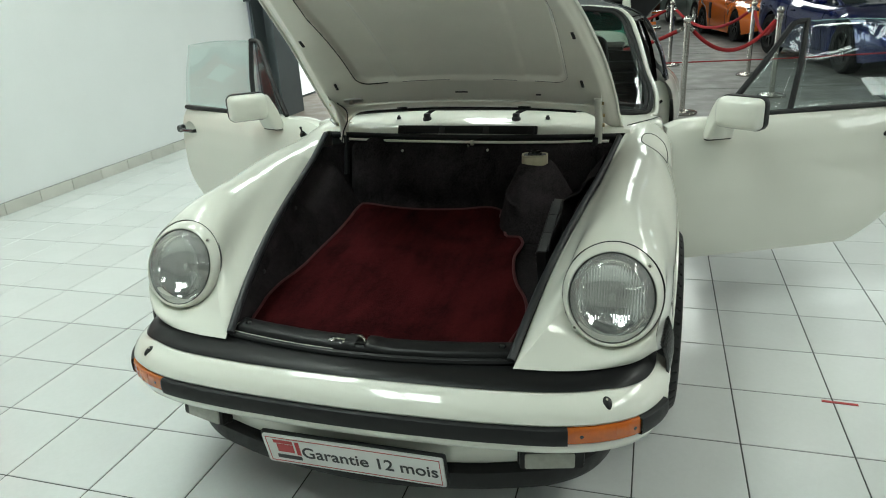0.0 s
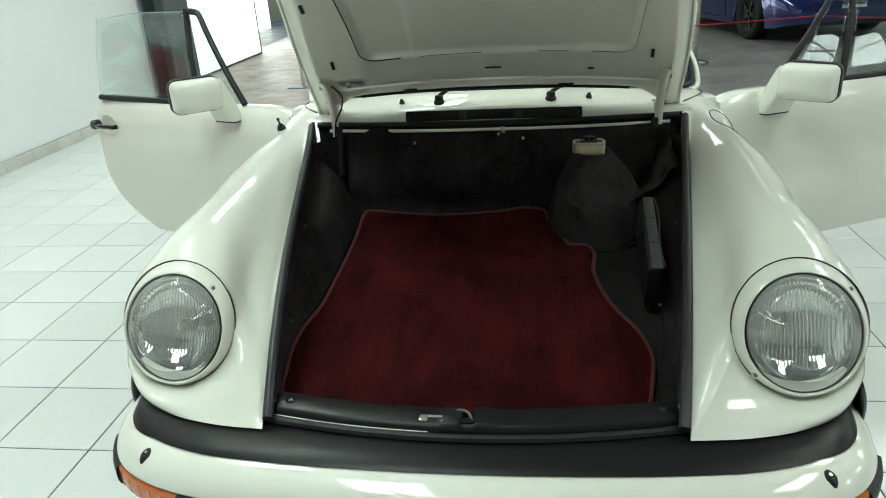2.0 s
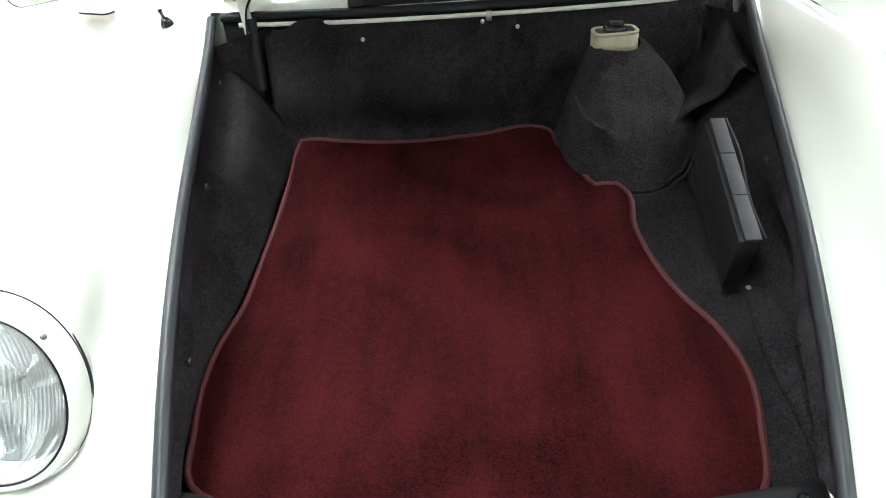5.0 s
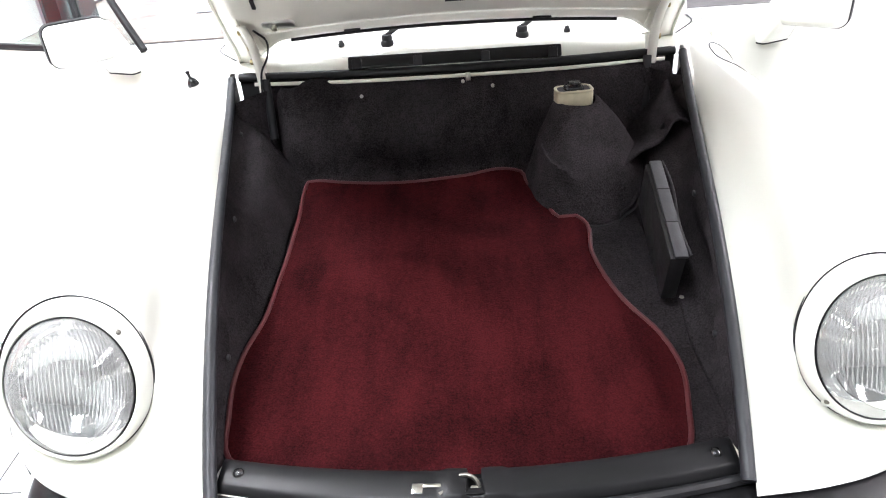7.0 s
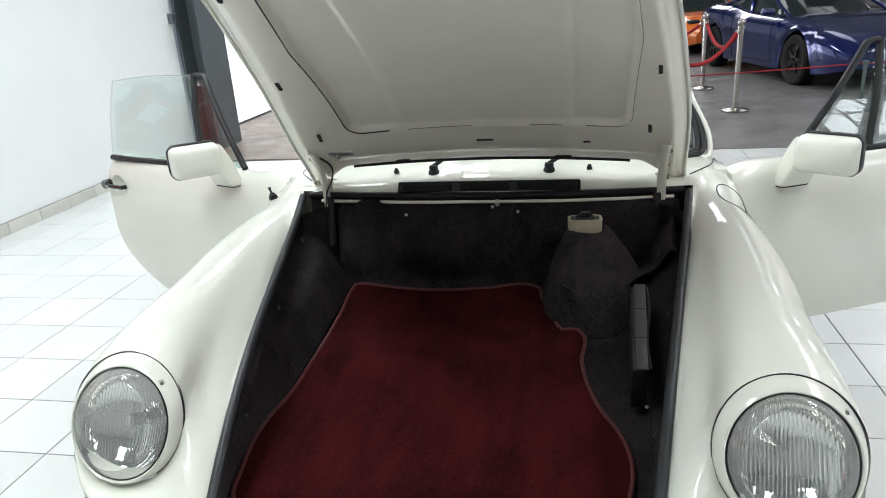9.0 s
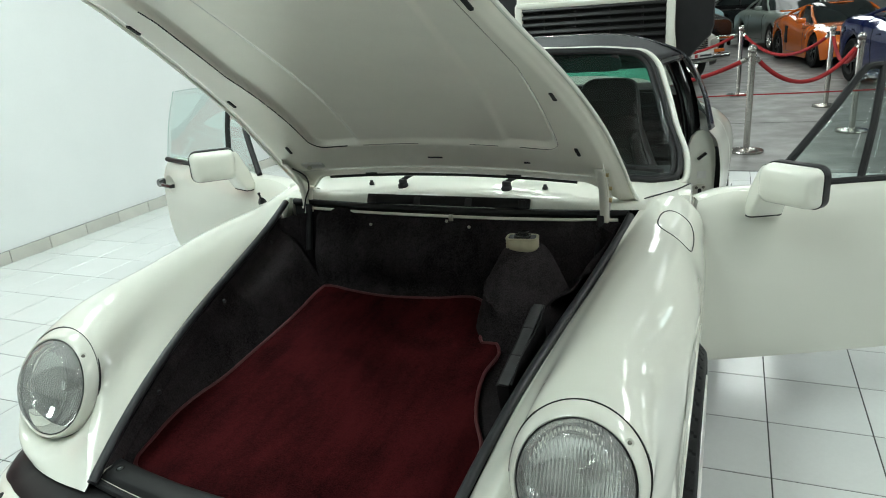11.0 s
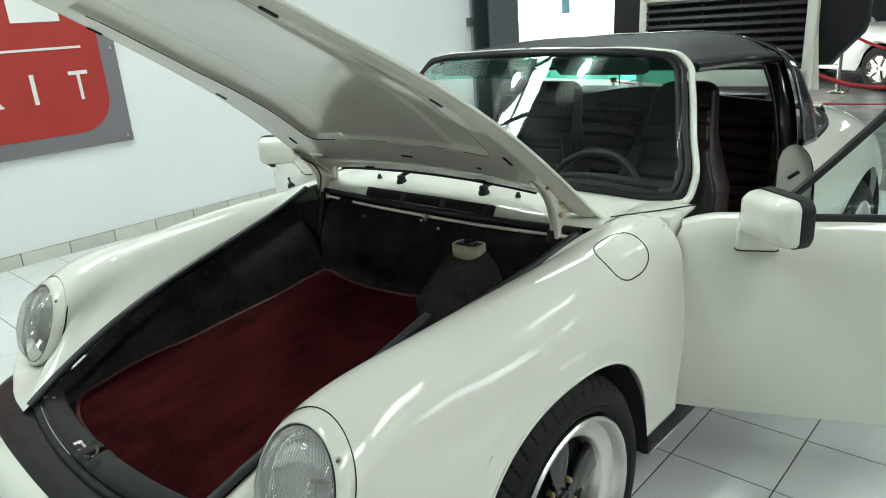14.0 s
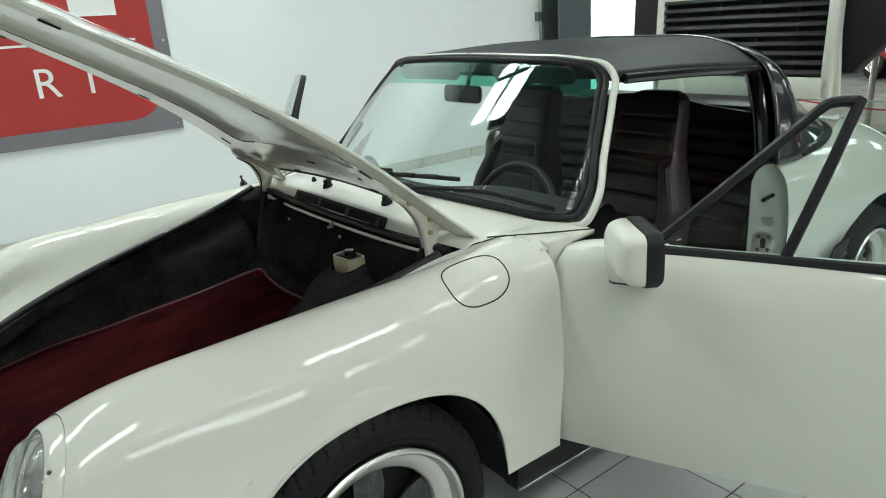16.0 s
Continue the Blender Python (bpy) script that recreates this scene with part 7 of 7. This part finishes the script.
fittings(orange, [("side_scoop", (0.16, 0.03, 0.34), (-0.45, -0.86, 0.55), DARK, 0.02), ("side_scoop", (0.16, 0.03, 0.34), (-0.45, 0.86, 0.55), DARK, 0.02), ("headlamp", (0.30, 0.22, 0.08), (1.48, -0.60, 0.62), CAR_GLASS_DARK, 0.03), ("headlamp", (0.30, 0.22, 0.08), (1.48, 0.60, 0.62), CAR_GLASS_DARK, 0.03),
                  ("front_mouth", (0.08, 0.7, 0.12), (1.86, 0, 0.30), DARK, 0.03), ("rear_wing", (0.20, 1.3, 0.03), (-1.75, 0, 0.98), ORANGE_PAINT, 0.01)])
green = bystander(pose(2.05, 20.1, 0, 0, 0, -76), "grey-green classic fastback coupe with bright hubcaps", GREEN_PAINT, 4.6, 1.75, 2.6, 0.20,
                  [(-2.3, 0.80), (-1.9, 0.92), (-0.8, 0.96), (0.5, 0.94), (1.6, 0.90), (2.2, 0.84), (2.3, 0.76)], (-1.7, -0.5, 0.0, 0.65, 1.33, 1.42), 0.32, 0, chrome=True, rim=CHROME)
fittings(green, [("bumper", (0.10, 1.70, 0.10), (2.30, 0, 0.48), CHROME, 0.03), ("grille", (0.06, 1.3, 0.22), (2.28, 0, 0.68), DARK, 0.02), ("price_sheet", (0.02, 0.42, 0.30), (0.30, -0.15, 1.12, 0, -35, 0), PLATE_WHITE, 0)])
old = bystander(pose(-1.60, 13.40, 0, 0, 0, -36), "white classic saloon with square headlamps and chrome bumper", OLD_WHITE, 4.35, 1.68, 3.00, 0.27,
                [(-2.2, 0.72), (-1.8, 0.86), (-0.9, 0.92), (0.4, 0.93), (1.3, 0.90), (1.9, 0.85), (2.16, 0.78)], (-1.45, -0.85, 0.05, 0.62, 1.44, 1.42), 0.32, 0, chrome=True, rim=STEEL, round_front=0.30, mirror_mat=CHROME)
fittings(old, [("bumper", (0.10, 1.70, 0.09), (2.24, 0, 0.45), CHROME, 0.03), ("bumper_rubber", (0.04, 1.6, 0.03), (2.30, 0, 0.45), RUBBER, 0.01), ("grille", (0.05, 0.70, 0.15), (2.185, 0, 0.675), DARK, 0.015), ("lamp_surround", (0.07, 0.33, 0.17), (2.13, 0.52, 0.675, 0, 0, -8), CHROME, 0.02), ("lamp_surround", (0.07, 0.33, 0.17), (2.13, -0.52, 0.675, 0, 0, 8), CHROME, 0.02),
               ("headlamp", (0.08, 0.30, 0.14), (2.145, 0.52, 0.675, 0, 0, -8), FOG_LENS, 0.03), ("headlamp", (0.08, 0.30, 0.14), (2.145, -0.52, 0.675, 0, 0, 8), FOG_LENS, 0.03)] + [("grille_bar", (0.012, 0.70, 0.008), (2.212, 0, 0.625 + 0.033 * k), STEEL, 0.002) for k in range(4)] + [("grille_badge", (0.02, 0.06, 0.09), (2.215, 0, 0.675), CHROME, 0.01),
               ("indicator", (0.06, 0.22, 0.06), (2.20, 0.66, 0.54), AMBER, 0.015), ("indicator", (0.06, 0.22, 0.06), (2.20, -0.66, 0.54), AMBER, 0.015), ("show_plate", (0.012, 0.52, 0.11), (2.31, 0.10, 0.50), PLATE_WHITE, 0.003), ("plate_bar", (0.004, 0.28, 0.030), (2.319, 0.16, 0.50), PLATE_INK, 0), ("plate_emblem", (0.004, 0.07, 0.06), (2.319, -0.08, 0.50), PLATE_RED, 0), ("bonnet_badge", (0.12, 0.012, 0.01), (2.05, 0, 0.845), CHROME, 0.003)])
black = bystander(pose(-1.00, 19.4, 0, 0, 0, -58), "black vintage saloon with chrome trim", BLACK_PAINT, 4.3, 1.66, 2.6, 0.24,
                  [(-2.1, 0.80), (-1.6, 0.98), (-0.6, 1.02), (0.5, 1.02), (1.4, 0.98), (2.0, 0.86)], (-1.4, -0.7, 0.0, 0.5, 1.52, 1.35), 0.34, 0, chrome=True, rim=CHROME, round_front=0.4)
fittings(black, [("bumper", (0.10, 1.6, 0.10), (2.18, 0, 0.46), CHROME, 0.03), ("headlamp", (0.14, 0.20, 0.20), (2.0, 0.55, 0.72), CHROME, 0.08), ("headlamp", (0.14, 0.20, 0.20), (2.0, -0.55, 0.72), CHROME, 0.08), ("grille", (0.06, 0.6, 0.34), (2.10, 0, 0.62), CHROME, 0.03)])
pale = bystander(pose(-1.25, 25.6, 0, 0, 0, -60), "pale blue vintage car with round headlamps", SKY_PAINT, 4.2, 1.66, 2.5, 0.24,
                 [(-2.1, 0.80), (-1.6, 1.0), (-0.6, 1.06), (0.5, 1.06), (1.4, 1.02), (2.0, 0.90)], (-1.4, -0.7, 0.0, 0.5, 1.56, 1.35), 0.34, 0, chrome=True, rim=CHROME, round_front=0.45)
fittings(pale, [("bumper", (0.10, 1.6, 0.10), (2.12, 0, 0.48), CHROME, 0.03), ("headlamp", (0.14, 0.22, 0.22), (1.95, 0.56, 0.80), CHROME, 0.09), ("headlamp", (0.14, 0.22, 0.22), (1.95, -0.56, 0.80), CHROME, 0.09)])
dark = bystander(pose(1.4, 29.0, 0, 0, 0, -20), "black modern saloon far back in the hall", BLACK_PAINT, 4.5, 1.8, 2.7, 0.2,
                 [(-2.2, 0.85), (-1.6, 0.98), (-0.6, 0.98), (0.6, 0.96), (1.5, 0.88), (2.2, 0.72)], (-1.6, -0.7, 0.2, 1.0, 1.42, 1.45), 0.33, 0, chrome=True, rim=ALLOY)


# ---------------------------------------------------------------- floor tiles, each a piece of the floor
PITCH, GX, GY, GA = 0.3358, -1.2853, 0.0201, 0.0064
TILE_SIZE = PITCH - 0.0045
tile_mesh = bpy.data.meshes.new("tile")
tb = box_bm((TILE_SIZE, TILE_SIZE, 0.010), None, 0.0012, seg=1)
tb.to_mesh(tile_mesh)
tb.free()
tile_mesh.materials.append(TILE)
rest = bmesh.new()
near_tiles = []
for i in range(-9, 16):
    for j in range(-13, 18):
        u, v = (i + 0.5) * PITCH, (j + 0.5) * PITCH
        x, y = GX + u * math.cos(GA) - v * math.sin(GA), GY + u * math.sin(GA) + v * math.cos(GA)
        if x + PITCH / 2 < WALL_X or y + PITCH / 2 > TILE_END + 0.02:
            continue
        hidden = abs(x) < 0.55 and 0.5 < y < 3.9
        d = math.hypot((x + 0.1) * 0.85, y - 1.6)
        near_tiles.append((d + (50 if hidden else 0), x, y))
near_tiles.sort()
for k, (d, x, y) in enumerate(near_tiles):
    if k < 300:
        ob = new("tile", tile_mesh)
        ob.parent = floor
        ob.location, ob.rotation_euler = (x, y, -0.005), (0, 0, GA)
    else:
        m = pose(x, y, -0.005, 0, 0, math.degrees(GA))
        s = TILE_SIZE / 2
        vs = [rest.verts.new(m @ Vector(c)) for c in ((-s, -s, 0.005), (s, -s, 0.005), (s, s, 0.005), (-s, s, 0.005), (-s, -s, -0.004), (s, -s, -0.004), (s, s, -0.004), (-s, s, -0.004))]
        for f in ((0, 1, 2, 3), (0, 4, 5, 1), (1, 5, 6, 2), (2, 6, 7, 3), (3, 7, 4, 0)):
            rest.faces.new([vs[q] for q in f])
tagged(part("tiles_further_off", rest, TILE, floor, smooth=False), "white floor tiles further off", kind="stuff")
